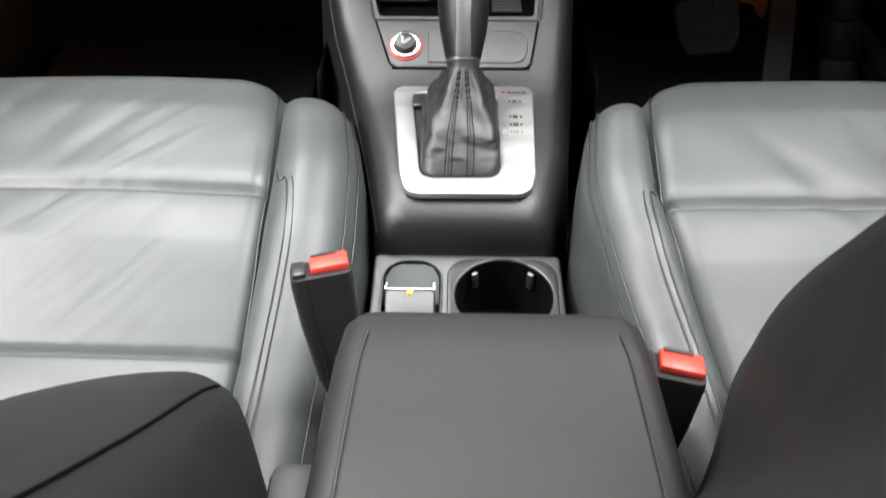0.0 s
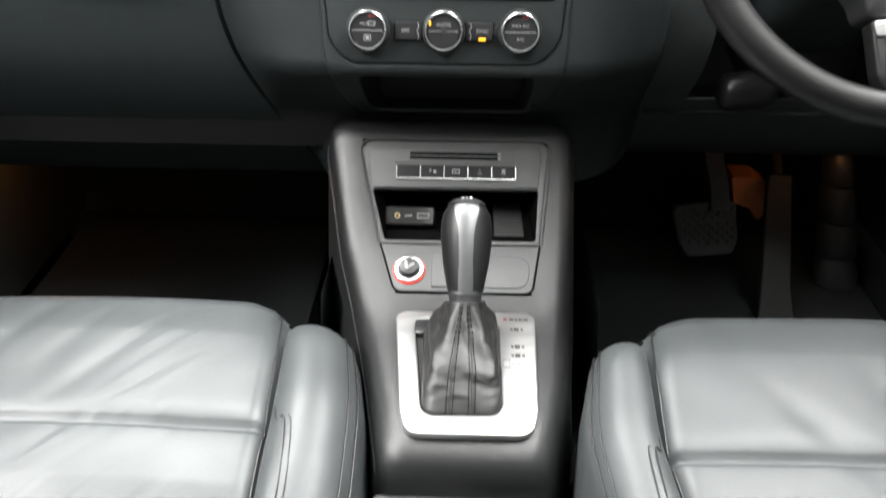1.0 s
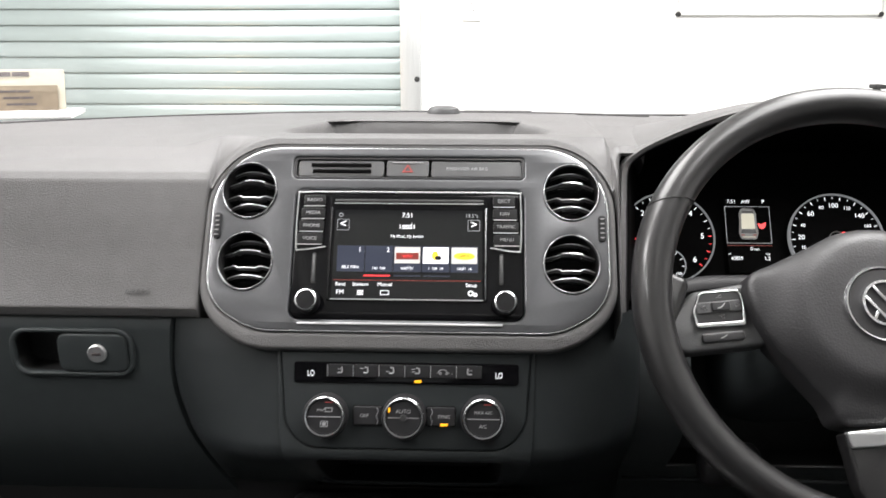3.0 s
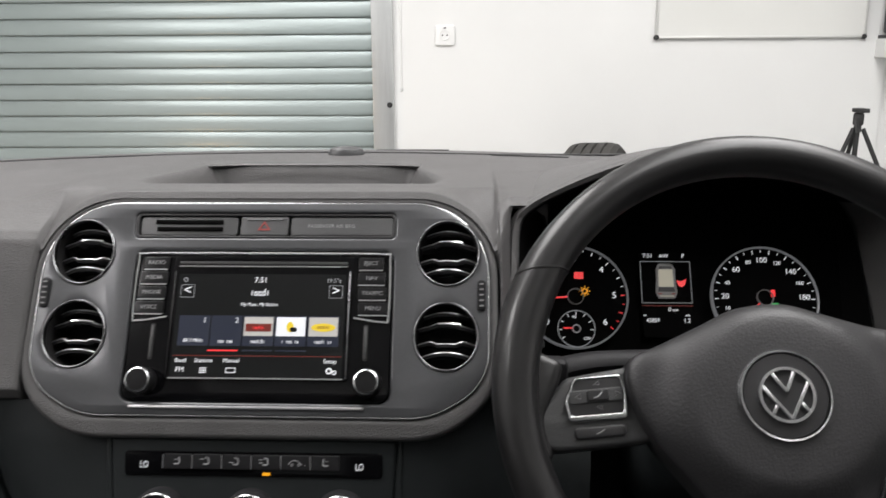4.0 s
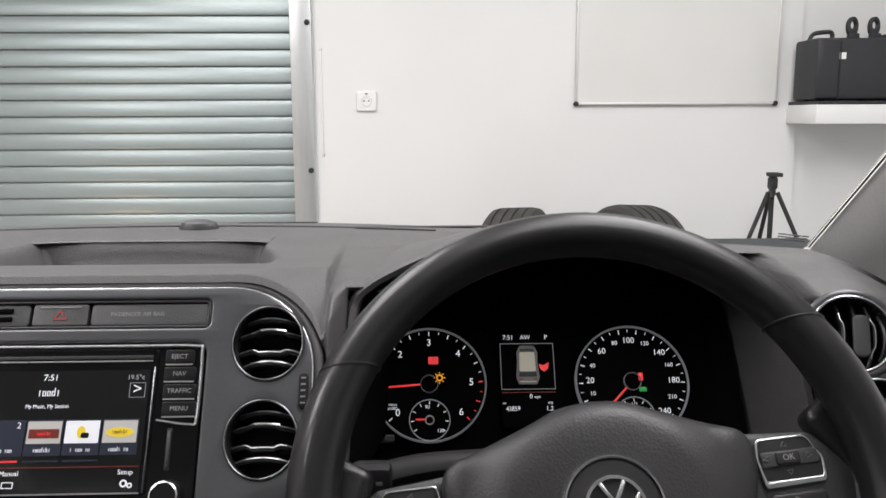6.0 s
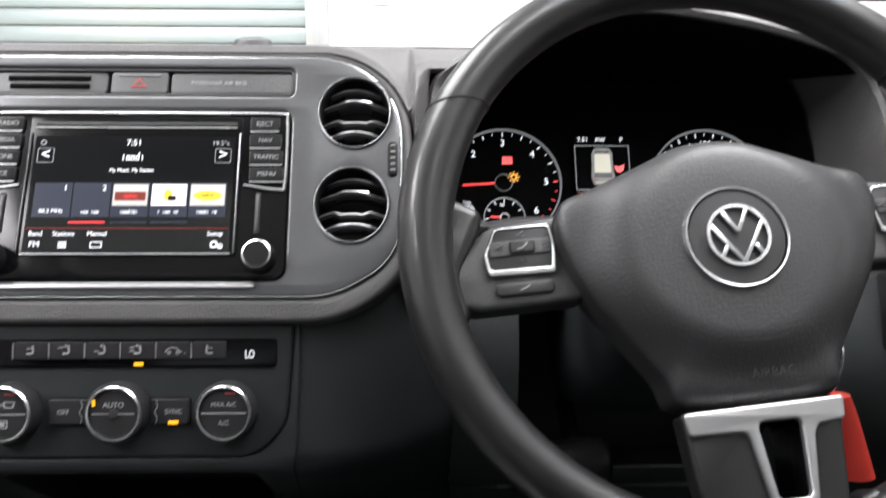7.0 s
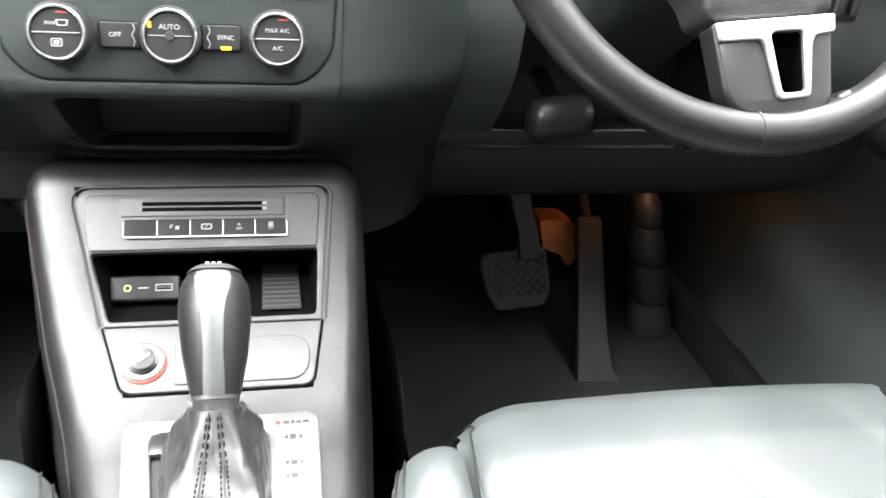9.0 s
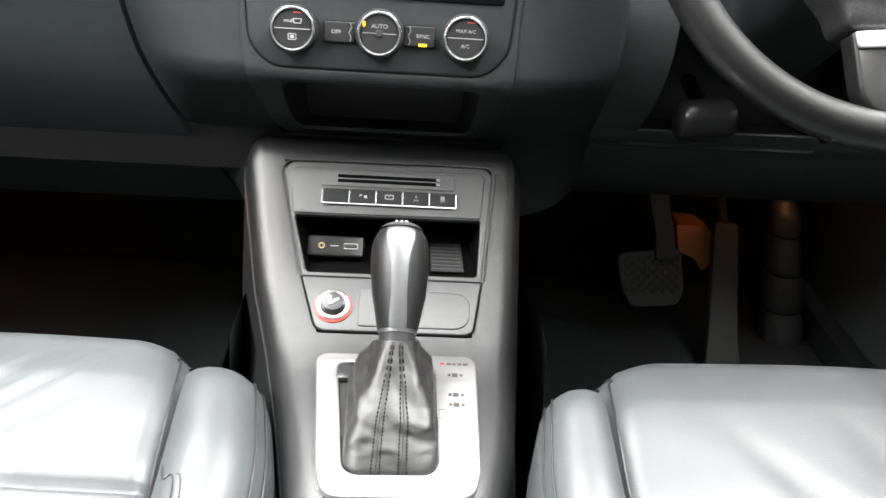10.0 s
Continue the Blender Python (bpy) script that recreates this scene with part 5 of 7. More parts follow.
def gauge(cx, numbers, red_from, small, needle, ticks):
    g = slab("dial", [circle(cx, 0, GR, 56)], 0.006, IC, VOID, ic, "round black dial", top=0.0)
    part("rim", lathe([(GR - 0.0010, 0.0), (GR - 0.0007, 0.0030), (GR, 0.0036), (GR + 0.0007, 0.002), (GR + 0.0007, -0.004)], 64, cap=False), RIMLIT, g, "bright dial rim", IC @ Matrix.Translation((cx, 0, 0)))
    for i in range(ticks + 1):
        ang = 222 - i * 264 / ticks
        mark(g, cx, ang, 0.0482 if i % 2 else 0.0466, 0.0506, 0.0005 if i % 2 else 0.0008, G_RED if red_from is not None and i >= red_from else G_WHITE)
    for value, ang, size in numbers:
        words(value, size, IC, G_WHITE, g, cx + 0.0398 * math.cos(radians(ang)), 0.0398 * math.sin(radians(ang)), 0.0006)
    part("hub", lathe([(0.0078, 0.0005), (0.0078, 0.003), (0.0085, 0.003), (0.0085, 0.0005), (0.0078, 0.0005)], 28, cap=False), DIMP, g, "", IC @ Matrix.Translation((cx, 0, 0)))
    m = IC @ Matrix.Translation((cx, 0, 0)) @ pose(0, 0, 0, 0, 0, needle)
    part("needle", box(0.036, 0.0017, 0.0012, (0.0265, 0, 0.0020), 0.0005), G_RED, g, "lit red needle", m)
    sx, sy = small
    s = part("small_dial", lathe([(0.0185, 0.0005), (0.0185, 0.0015), (0.0192, 0.0015), (0.0192, 0.0005), (0.0185, 0.0005)], 36, cap=False), G_GREY, g, "small sub-dial", IC @ Matrix.Translation((cx + sx, sy, 0)))
    for i in range(9):
        m = IC @ Matrix.Translation((cx + sx, sy, 0)) @ pose(0, 0, 0, 0, 0, 215 - i * 250 / 8)
        part("tick", box(0.003, 0.0007, 0.0003, (0.0160, 0, 0.0006)), G_WHITE, s, "", m)
    part("needle", box(0.010, 0.0014, 0.0006, (-0.008, 0.0006, 0.0010)), G_RED, s, "", IC @ Matrix.Translation((cx + sx, sy, 0)))
    part("hub", lathe([(0.0034, 0.0), (0.0034, 0.0016), (0.0044, 0.0016), (0.0044, 0.0)], 20, cap=False), FRAME, s, "", IC @ Matrix.Translation((cx + sx, sy, 0)))
    return g, s


step = 264 / 6
tach, sub = gauge(-0.0965, [(str(i), 222 - i * step, 0.0092) for i in range(7)], 20, (0.0, -0.0335), 184, 24)
words("90", 0.0045, IC, G_WHITE, sub, -0.0985, -0.0215, 0.0008)
words("130", 0.0045, IC, G_WHITE, sub, -0.0865, -0.0435, 0.0008)
words("1/min", 0.0036, IC, G_WHITE, tach, -0.1310, -0.0190, 0.0006)
words("x1000", 0.0036, IC, G_WHITE, tach, -0.1310, -0.0225, 0.0006)
slab("warning_lamp", [rr(-0.0925, 0.0225, 0.0095, 0.0070, 0.0008)], 0.0004, IC, G_RED, tach, "lit red brake warning lamp", top=0.0008)
words("!", 0.0060, IC, DEEP, tach, -0.0925, 0.0225, 0.0009)
part("warning_lamp", lathe([(0.0032, 0.0), (0.0020, 0.0), (0.0020, 0.0004), (0.0032, 0.0004), (0.0032, 0.0)], 14, cap=False), G_AMBER, tach, "lit amber bulb warning lamp", IC @ Matrix.Translation((-0.0868, 0.0058, 0.0006)))
for k in range(8):
    part("lamp_ray", box(0.0018, 0.0008, 0.0004, (0.0046, 0, 0)), G_AMBER, tach, "", IC @ Matrix.Translation((-0.0868, 0.0058, 0.0008)) @ pose(0, 0, 0, 0, 0, k * 45))
speeds = ["0", "10", "20", "40", "60", "80", "100", "120", "140", "160", "180", "210", "240"]
spd, sub = gauge(0.0960, [(v, a, 0.0080 if v in ("20", "60", "100", "140", "180", "240") else 0.0056) for v, a in zip(speeds[1:], (196, 178, 157, 132, 110, 90, 67, 44, 23, 1, 338, 315))], None, (0.0, -0.0335), 225, 26)
words("km/h", 0.0036, IC, G_WHITE, spd, 0.0640, -0.0200, 0.0006)
words("1/2", 0.0048, IC, G_WHITE, sub, 0.0960, -0.0215, 0.0008)
part("warning_lamp", box(0.0040, 0.0075, 0.0005, (0.1045, 0.0045, 0.0010), 0.0010), G_RED, spd, "lit red belt lamp", IC)
part("warning_lamp", box(0.0070, 0.0040, 0.0005, (0.1055, -0.0075, 0.0010), 0.0008), G_GREEN, spd, "lit green pedal lamp", IC)

dsp = slab("trip_display", [rr(0, 0.004, 0.056, 0.090, 0.002)], 0.003, IC, VOID, ic, "black display with a car outline", top=-0.002)
DX, DH = -0.0025, -0.0016
words("7:51", 0.0062, IC, G_WHITE, dsp, DX - 0.0175, 0.0445, DH)
words("AW", 0.0058, IC, G_WHITE, dsp, DX - 0.0010, 0.0445, DH)
words("P", 0.0062, IC, G_WHITE, dsp, DX + 0.0190, 0.0445, DH)
slab("display_frame", [rr(DX, 0.0165, 0.0515, 0.0445, 0.0004), rr(DX, 0.0165, 0.0505, 0.0435, 0.0003)], 0.0003, IC, G_GREY, dsp, top=DH)
car = rounded([(DX - 0.0085, -0.0010), (DX + 0.0085, -0.0010), (DX + 0.0112, 0.0060), (DX + 0.0098, 0.0200), (DX + 0.0100, 0.0300), (DX + 0.0070, 0.0365), (DX - 0.0070, 0.0365), (DX - 0.0100, 0.0300), (DX - 0.0098, 0.0200), (DX - 0.0112, 0.0060)], [0.002, 0.002, 0.003, 0.02, 0.004, 0.004, 0.004, 0.004, 0.02, 0.003])
sym = slab("car_symbol", [car], 0.0003, IC, G_CARGREY, dsp, "car symbol with a cream roof", top=DH)
slab("outline", [car, [(DX + (x - DX) * 0.93, 0.0177 + (y - 0.0177) * 0.965) for x, y in car]], 0.0002, IC, DIMP, sym, top=DH + 0.0002)
slab("roof", [rounded([(DX - 0.0078, 0.0115), (DX + 0.0078, 0.0115), (DX + 0.0072, 0.0300), (DX - 0.0072, 0.0300)], 0.0012)], 0.0003, IC, G_CAR, sym, top=DH + 0.0004)
slab("rear_glass", [rounded([(DX - 0.0088, 0.0062), (DX + 0.0088, 0.0062), (DX + 0.0078, 0.0108), (DX - 0.0078, 0.0108)], 0.0008)], 0.0003, IC, SMOOTH, sym, top=DH + 0.0004)
slab("front_glass", [rounded([(DX - 0.0072, 0.0306), (DX + 0.0072, 0.0306), (DX + 0.0062, 0.0334), (DX - 0.0062, 0.0334)], 0.0006)], 0.0003, IC, SMOOTH, sym, top=DH + 0.0004)
for k in (-1, 1):
    part("lamp", box(0.0040, 0.0012, 0.0003, (DX + k * 0.0068, 0.0040, DH + 0.0003)), G_BROWN, sym, "", IC)
part("bumper", box(0.0150, 0.0009, 0.0003, (DX, 0.0016, DH + 0.0003)), G_CAR, sym, "", IC)
slab("open_door_symbol", [[(DX + 0.0108, 0.0185), (DX + 0.0150, 0.0170), (DX + 0.0205, 0.0198), (DX + 0.0195, 0.0140), (DX + 0.0160, 0.0112), (DX + 0.0125, 0.0130)]], 0.0003, IC, G_RED, dsp, "red open-door symbol", top=DH + 0.0004)
part("divider", box(0.0515, 0.0005, 0.0003, (DX, -0.0085, DH)), G_BROWN, dsp, "", IC)
words("0", 0.0058, IC, G_WHITE, dsp, DX + 0.0020, -0.0125, DH)
words("mph", 0.0034, IC, G_WHITE, dsp, DX + 0.0078, -0.0130, DH)
words("43859", 0.0060, IC, G_WHITE, dsp, DX - 0.0155, -0.0240, DH, wide=0.9)
words("1.2", 0.0060, IC, G_WHITE, dsp, DX + 0.0190, -0.0240, DH)
words("mi", 0.0032, IC, G_WHITE, dsp, DX - 0.0235, -0.0185, DH)
words("trip", 0.0032, IC, G_WHITE, dsp, DX + 0.0200, -0.0185, DH)
words("km/h", 0.0034, IC, PRINT, slab("trip_button", [rr(-0.140, -0.050, 0.022, 0.007, 0.002)], 0.003, IC, SMOOTH, ic, top=0.001, bevel=0.0006), -0.140, -0.050, 0.0013)

# ---------------------------------------------------------------- steering wheel
WM = frame3(C0, (1, 0, 0), (0, 0.535, 0.845)) @ pose(0, 0, 0, 0, 0, 6)
WR = 0.1805
wheel = thing("steering_wheel", C0, "black leather steering wheel with satin silver spoke trim", "steering wheel")
rings = []
for k in range(97):
    a = 2 * math.pi * k / 96
    deg = math.degrees(a) % 360
    side = min(abs(deg - 160), abs(deg - 20))
    grip = 1 + 0.10 * math.exp(-(side / 22) ** 2)
    ring = []
    for j in range(16):
        b = 2 * math.pi * j / 16
        rx, rz = 0.0158 * grip, 0.0172 * grip
        ring.append(((WR + rx * math.cos(b)) * math.cos(a), (WR + rx * math.cos(b)) * math.sin(a), rz * math.sin(b)))
    rings.append(ring)
bm = loft(rings, True, False)
bmesh.ops.remove_doubles(bm, verts=bm.verts, dist=1e-6)
RM = WM @ Matrix.Translation((-0.002, 0.005, 0))
rim = part("rim", bm, RIM, wheel, "black leather rim", RM)
for deg in (146, 33, 262):
    a = radians(deg)
    ring = []
    lean = 0.10 if deg < 180 else 0
    swell = 1 + 0.10 * math.exp(-(min(abs(deg - 160), abs(deg - 20)) / 22) ** 2)
    for j in span(0, 2 * math.pi * 23 / 24, 23):
        r, zz = WR + 0.0158 * swell * math.cos(j), 0.0172 * swell * math.sin(j)
        aa = a + (lean if deg > 90 else -lean) * (math.cos(j)) * 0.6
        ring.append((r * math.cos(aa), r * math.sin(aa), zz))
    part("seam", tube(ring, 0.0008, 5, closed=True), DEEP, rim, "", RM)


pad_pts = [(0.0, 0.0660), (0.021, 0.0636), (0.042, 0.0555), (0.075, 0.0440), (0.0955, 0.0365), (0.1010, 0.0200), (0.0960, -0.0040), (0.0865, -0.0260), (0.0700, -0.0500), (0.0530, -0.0760), (0.0440, -0.0950), (0.0, -0.0985)]
pad_pts = pad_pts + [(-x, y) for x, y in pad_pts[-2:0:-1]]
pad_out = [(p.x, p.y) for p in smooth_path([(x, y, 0) for x, y in pad_pts + pad_pts[:1]], 4)[:-1]]
rows = [[(x, y, -0.033) for x, y in pad_out]]
for k in [1.0, 0.993, 0.982, 0.965, 0.94, 0.91] + span(0.875, 0.035, 26):
    row = []
    for x, y in pad_out:
        px, py = k * x, -0.010 + k * (y + 0.010)
        dome = ease(0.086, 0.056, math.hypot(px / 1.06, (py + 0.002) / 0.98))
        row.append((px, py, -0.003 + 0.011 * math.sqrt(max(0, 1 - k ** 7)) + 0.009 * dome))
    rows.append(row)
hub = part("airbag_cover", loft(rows), HIDE, wheel, "padded black airbag cover with a raised round centre", WM, 50)
BZ = 0.0165
part("badge_ring", lathe([(0.0292, 0.0), (0.0296, 0.0038), (0.0308, 0.0040), (0.0318, 0.001)], 56, cap=False), CHROME, hub, "chrome ring round the badge", WM @ Matrix.Translation((0, -0.002, BZ - 0.0005)))
part("badge_field", lathe([(0.0296, 0.0), (0.0284, 0.0022), (0.0, 0.0026)], 48, cap=False), SMOOTH, hub, "", WM @ Matrix.Translation((0, -0.002, BZ)))
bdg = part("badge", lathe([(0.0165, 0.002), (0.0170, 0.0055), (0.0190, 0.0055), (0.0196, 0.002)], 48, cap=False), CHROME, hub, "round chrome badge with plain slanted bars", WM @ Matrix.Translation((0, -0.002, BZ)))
for x0, y0, x1, y1 in ((-0.0155, 0.0070, 0.0, -0.0165), (0.0, -0.0165, 0.0155, 0.0070), (-0.0075, 0.0150, 0.0, 0.0020), (0.0, 0.0020, 0.0075, 0.0150), (-0.0120, -0.0120, -0.0085, -0.0065), (0.0085, -0.0065, 0.0120, -0.0120)):
    d = Vector((x1 - x0, y1 - y0, 0))
    part("bar", box(d.length, 0.0027, 0.0024, (0, 0, 0), 0.0006), CHROME, bdg, "", WM @ Matrix.Translation(((x0 + x1) / 2, (y0 + y1) / 2 - 0.002, BZ + 0.0042)) @ pose(0, 0, 0, 0, 0, math.degrees(math.atan2(d.y, d.x))))
words("AIRBAG", 0.0076, WM, DEEP, hub, 0.0075, -0.0815, 0.0086, name="airbag_mark")
for sx in (-1, 1):
    WS = WM @ Matrix.Translation((0.0 if sx < 0 else 0.003, 0.0 if sx < 0 else 0.0035, -0.028))
    arm = rounded([(sx * 0.090, 0.0335), (sx * 0.144, 0.0290), (sx * 0.156, 0.0150), (sx * 0.172, 0.0), (sx * 0.166, -0.020), (sx * 0.154, -0.0235), (sx * 0.086, -0.0225)], [0.004, 0.012, 0.02, 0.01, 0.008, 0.008, 0.006])
    sp = slab("spoke", [arm], 0.026, WS, CONS, wheel, "black side spoke", top=0.014, bevel=0.004)
    web = rounded([(sx * 0.142, 0.040), (sx * 0.176, 0.060), (sx * 0.182, -0.045), (sx * 0.158, -0.026), (sx * 0.1625, 0.0), (sx * 0.1500, 0.022)], [0.008, 0.01, 0.01, 0.006, 0.02, 0.01])
    slab("spoke_web", [web], 0.022, WS, RIM, sp, "leather web between rim and spoke", top=0.0165, bevel=0.006)
    slab("button_trim", [rounded([(sx * 0.1035, 0.0275), (sx * 0.1385, 0.0275), (sx * 0.1420, 0.0190), (sx * 0.1465, 0.0120), (sx * 0.1450, -0.0035), (sx * 0.1030, -0.0045), (sx * 0.1010, 0.0150)], [0.004, 0.007, 0.01, 0.01, 0.004, 0.003, 0.02]), rounded([(sx * 0.1050, 0.0255), (sx * 0.1375, 0.0258), (sx * 0.1403, 0.0182), (sx * 0.1440, 0.0110), (sx * 0.1430, 0.0005), (sx * 0.1052, 0.0000), (sx * 0.1030, 0.0150)], [0.003, 0.006, 0.01, 0.009, 0.002, 0.002, 0.02])], 0.006, WS, CHROME, sp, "bright button surround", top=0.0175, bevel=0.0008)
    slab("button_pad", [rounded([(sx * 0.1048, 0.0262), (sx * 0.1380, 0.0265), (sx * 0.1408, 0.0186), (sx * 0.1445, 0.0112), (sx * 0.1435, -0.0005), (sx * 0.1048, -0.0010), (sx * 0.1027, 0.0150)], 0.003)], 0.006, WS, SMOOTH, sp, "", top=0.0164, bevel=0.0008)
    slab("rocker", [rr(sx * 0.1235, 0.0135, 0.0385, 0.0100, 0.002)], 0.004, WS, CONS, sp, top=0.0176, bevel=0.0008)
    key = slab("button", [rr(sx * 0.1220, 0.0137, 0.0158, 0.0084, 0.0016)], 0.006, WS, SMOOTH, sp, "raised centre button", top=0.0196, bevel=0.001)
    if sx > 0:
        words("OK", 0.0056, WS, PRINT, key, sx * 0.122, 0.0137, 0.0198)
    else:
        part("icon", tube(smooth_path([(sx * 0.1255, 0.0118, 0.0198), (sx * 0.1225, 0.0122, 0.0198), (sx * 0.1200, 0.0143, 0.0198), (sx * 0.1188, 0.0158, 0.0198)], 3), 0.0006, 5), PRINT, key, "", WS)
    for ix, iy, pts in ((sx * 0.1220 - 0.0145, 0.0137, ((0.0018, 0.0018), (-0.0022, 0.0), (0.0018, -0.0018))), (sx * 0.1220 + 0.0145, 0.0137, ((-0.0018, 0.0018), (0.0022, 0.0), (-0.0018, -0.0018))), (sx * 0.1220, 0.0225, ((-0.0022, -0.0012), (0.0022, -0.0012), (0.0022 if sx < 0 else 0.0, 0.0016))), (sx * 0.1220, 0.0048, ((-0.0022, 0.0012), (0.0022, 0.0012), (0.0022 if sx < 0 else 0.0, -0.0016)))):
        part("icon", tube([(ix + a, iy + b, 0.0179 if iy == 0.0137 else 0.0166) for a, b in pts], 0.00035, 4, closed=True), DIMP, sp, "", WS)
    low = slab("lower_button", [rr(sx * 0.1235, -0.0122, 0.0365, 0.0082, 0.003)], 0.006, WS, SMOOTH, sp, "", top=0.0165, bevel=0.0012)
    part("icon", tube([(sx * 0.1265, -0.0135, 0.0167), (sx * 0.1235, -0.0126, 0.0167), (sx * 0.1205, -0.0108, 0.0167)], 0.0006, 5), DIMP, low, "", WS)
    part("cover_mark", box(0.006, 0.0008, 0.0004, (sx * 0.084, -0.004, 0.0035), 0.0001), DEEP, hub, "", WM)
low = [(-0.0515, -0.100), (0.0415, -0.100), (0.0375, -0.122), (0.0325, -0.156), (0.020, -0.168), (0.0, -0.1715), (-0.026, -0.168), (-0.0425, -0.157), (-0.0490, -0.146)]
hole = rounded([(-0.0105, -0.1085), (0.0145, -0.1085), (0.0105, -0.1500), (-0.0075, -0.1500)], 0.0035)
sp = slab("lower_spoke", [rounded(low, [0.002, 0.002, 0.03, 0.012, 0.02, 0.03, 0.02, 0.012, 0.03]), hole], 0.020, WM, RIM, wheel, "lower spoke with an opening", top=0.0100, bevel=0.003)
part("opening_lining", loft([[(x, y, 0.009) for x, y in hole], [(x, y, -0.030) for x, y in hole]], True, False), PIANO, sp, "glossy dark lining of the opening", WM)
slab("silver_trim", [rounded([(-0.0510, -0.0992), (0.0415, -0.0985), (0.0395, -0.1115), (0.0235, -0.1130), (0.0205, -0.1180), (0.0140, -0.1545), (-0.0115, -0.1550), (-0.0160, -0.1180), (-0.0185, -0.1130), (-0.0495, -0.1125)], [0.002, 0.002, 0.003, 0.004, 0.006, 0.005, 0.005, 0.006, 0.004, 0.003]), hole], 0.008, WM, TRIM, sp, "satin silver trim on the lower spoke", top=0.0130, bevel=0.0016)
root = rounded([(-0.078, -0.163), (-0.057, -0.1505), (-0.048, -0.1535), (-0.040, -0.163), (-0.026, -0.171), (0.0, -0.174), (0.022, -0.171), (0.034, -0.161), (0.040, -0.1535), (0.049, -0.1500), (0.070, -0.162), (0.068, -0.180), (-0.070, -0.180)], 0.004, 3)
slab("spoke_root", [root], 0.026, WM, RIM, wheel, "leather web round the lower spoke", top=0.0085, bevel=0.005)

# stalk, key
st = thing("indicator_stalk", (0.25, 0.03, 1.06), "black indicator stalk with light symbols", "stalk")
path = smooth_path([(0.335, 0.055, 1.068), (0.29, 0.045, 1.070), (0.262, 0.038, 1.068), (0.240, 0.030, 1.064)], 5)
part("lever", tube(path, 0.0135, 12, flat=0.75), DIALCAP, st)
part("end_cap", box(0.030, 0.020, 0.034, (0.246, 0.028, 1.064), 0.006), DIALCAP, st)
for dx, dz in ((0.006, 0.006), (-0.006, 0.004), (0.004, -0.008), (-0.005, -0.008)):
    part("icon", box(0.0045, 0.0006, 0.0022, (0.246 + dx, 0.0175, 1.064 + dz)), DIMP, st)
st2 = thing("wiper_stalk", (0.53, 0.04, 1.06), "black plastic wiper stalk behind the wheel", "stalk")
part("lever", tube(smooth_path([(0.455, 0.055, 1.068), (0.50, 0.045, 1.070), (0.545, 0.032, 1.066)], 5), 0.0125, 12, flat=0.75), SMOOTH, st2)
ky = thing("ignition_key", (0.500, 0.03, 1.0), "car key with a red fob hanging from the ignition", "key")
part("key_head", box(0.012, 0.030, 0.034, (0.500, 0.035, 1.015), 0.004), SMOOTH, ky)
part("key_ring", tube([(0.511 + 0.002 * math.sin(a), 0.010 + 0.008 * math.cos(a), 0.976 + 0.018 * math.sin(a)) for a in span(0, 2 * math.pi * 19 / 20, 19)], 0.0012, 6, closed=True), CHROME, ky, "thin metal ring")
rows = []
for t in span(0, 1, 6):
    w, d, z = mix(0.008, 0.0155, t ** 0.7), mix(0.005, 0.008, t), mix(0.957, 0.898, t)
    rows.append([(0.515 + 0.013 * t + w * math.cos(a), 0.006 - 0.012 * t + d * math.sin(a), z) for a in span(0, 2 * math.pi * 11 / 12, 11)])
part("fob", loft(rows), RED, ky, "red fabric fob")
lv = thing("column_lever", (0.343, 0.074, 0.83), "rounded black tilt lever under the steering column", "lever")
rows = []
for x, k in ((0.308, 0.35), (0.310, 0.70), (0.315, 0.92), (0.325, 1.0), (0.355, 1.0), (0.365, 0.92), (0.370, 0.70), (0.372, 0.35)):
    rows.append([(x, 0.082 + 0.022 * k * math.cos(a), 0.858 + 0.022 * k * math.copysign(abs(math.sin(a)) ** 0.7, math.sin(a)) + 0.10 * (x - 0.343)) for a in span(0, 2 * math.pi * 19 / 20, 19)])
part("handle", loft(rows), KNOB, lv, "rounded black grip", None, 60)
part("stem", tube([(0.344, 0.090, 0.858), (0.347, 0.130, 0.862), (0.350, 0.185, 0.868)], 0.009, 8), DEEP, lv)

# ---------------------------------------------------------------- centre console
con = thing("centre_console", (0.03, -0.1, FLOOR), "dark grey plastic centre console with switches and an open tray", "centre console")
CT = frame3((0, -0.0235, 0.713), (1, 0, 0), (0, 0.7107, 0.7035))
KT = frame3((0, -0.066, 0.6935), (1, 0, 0), (0, 0.905, 0.425))
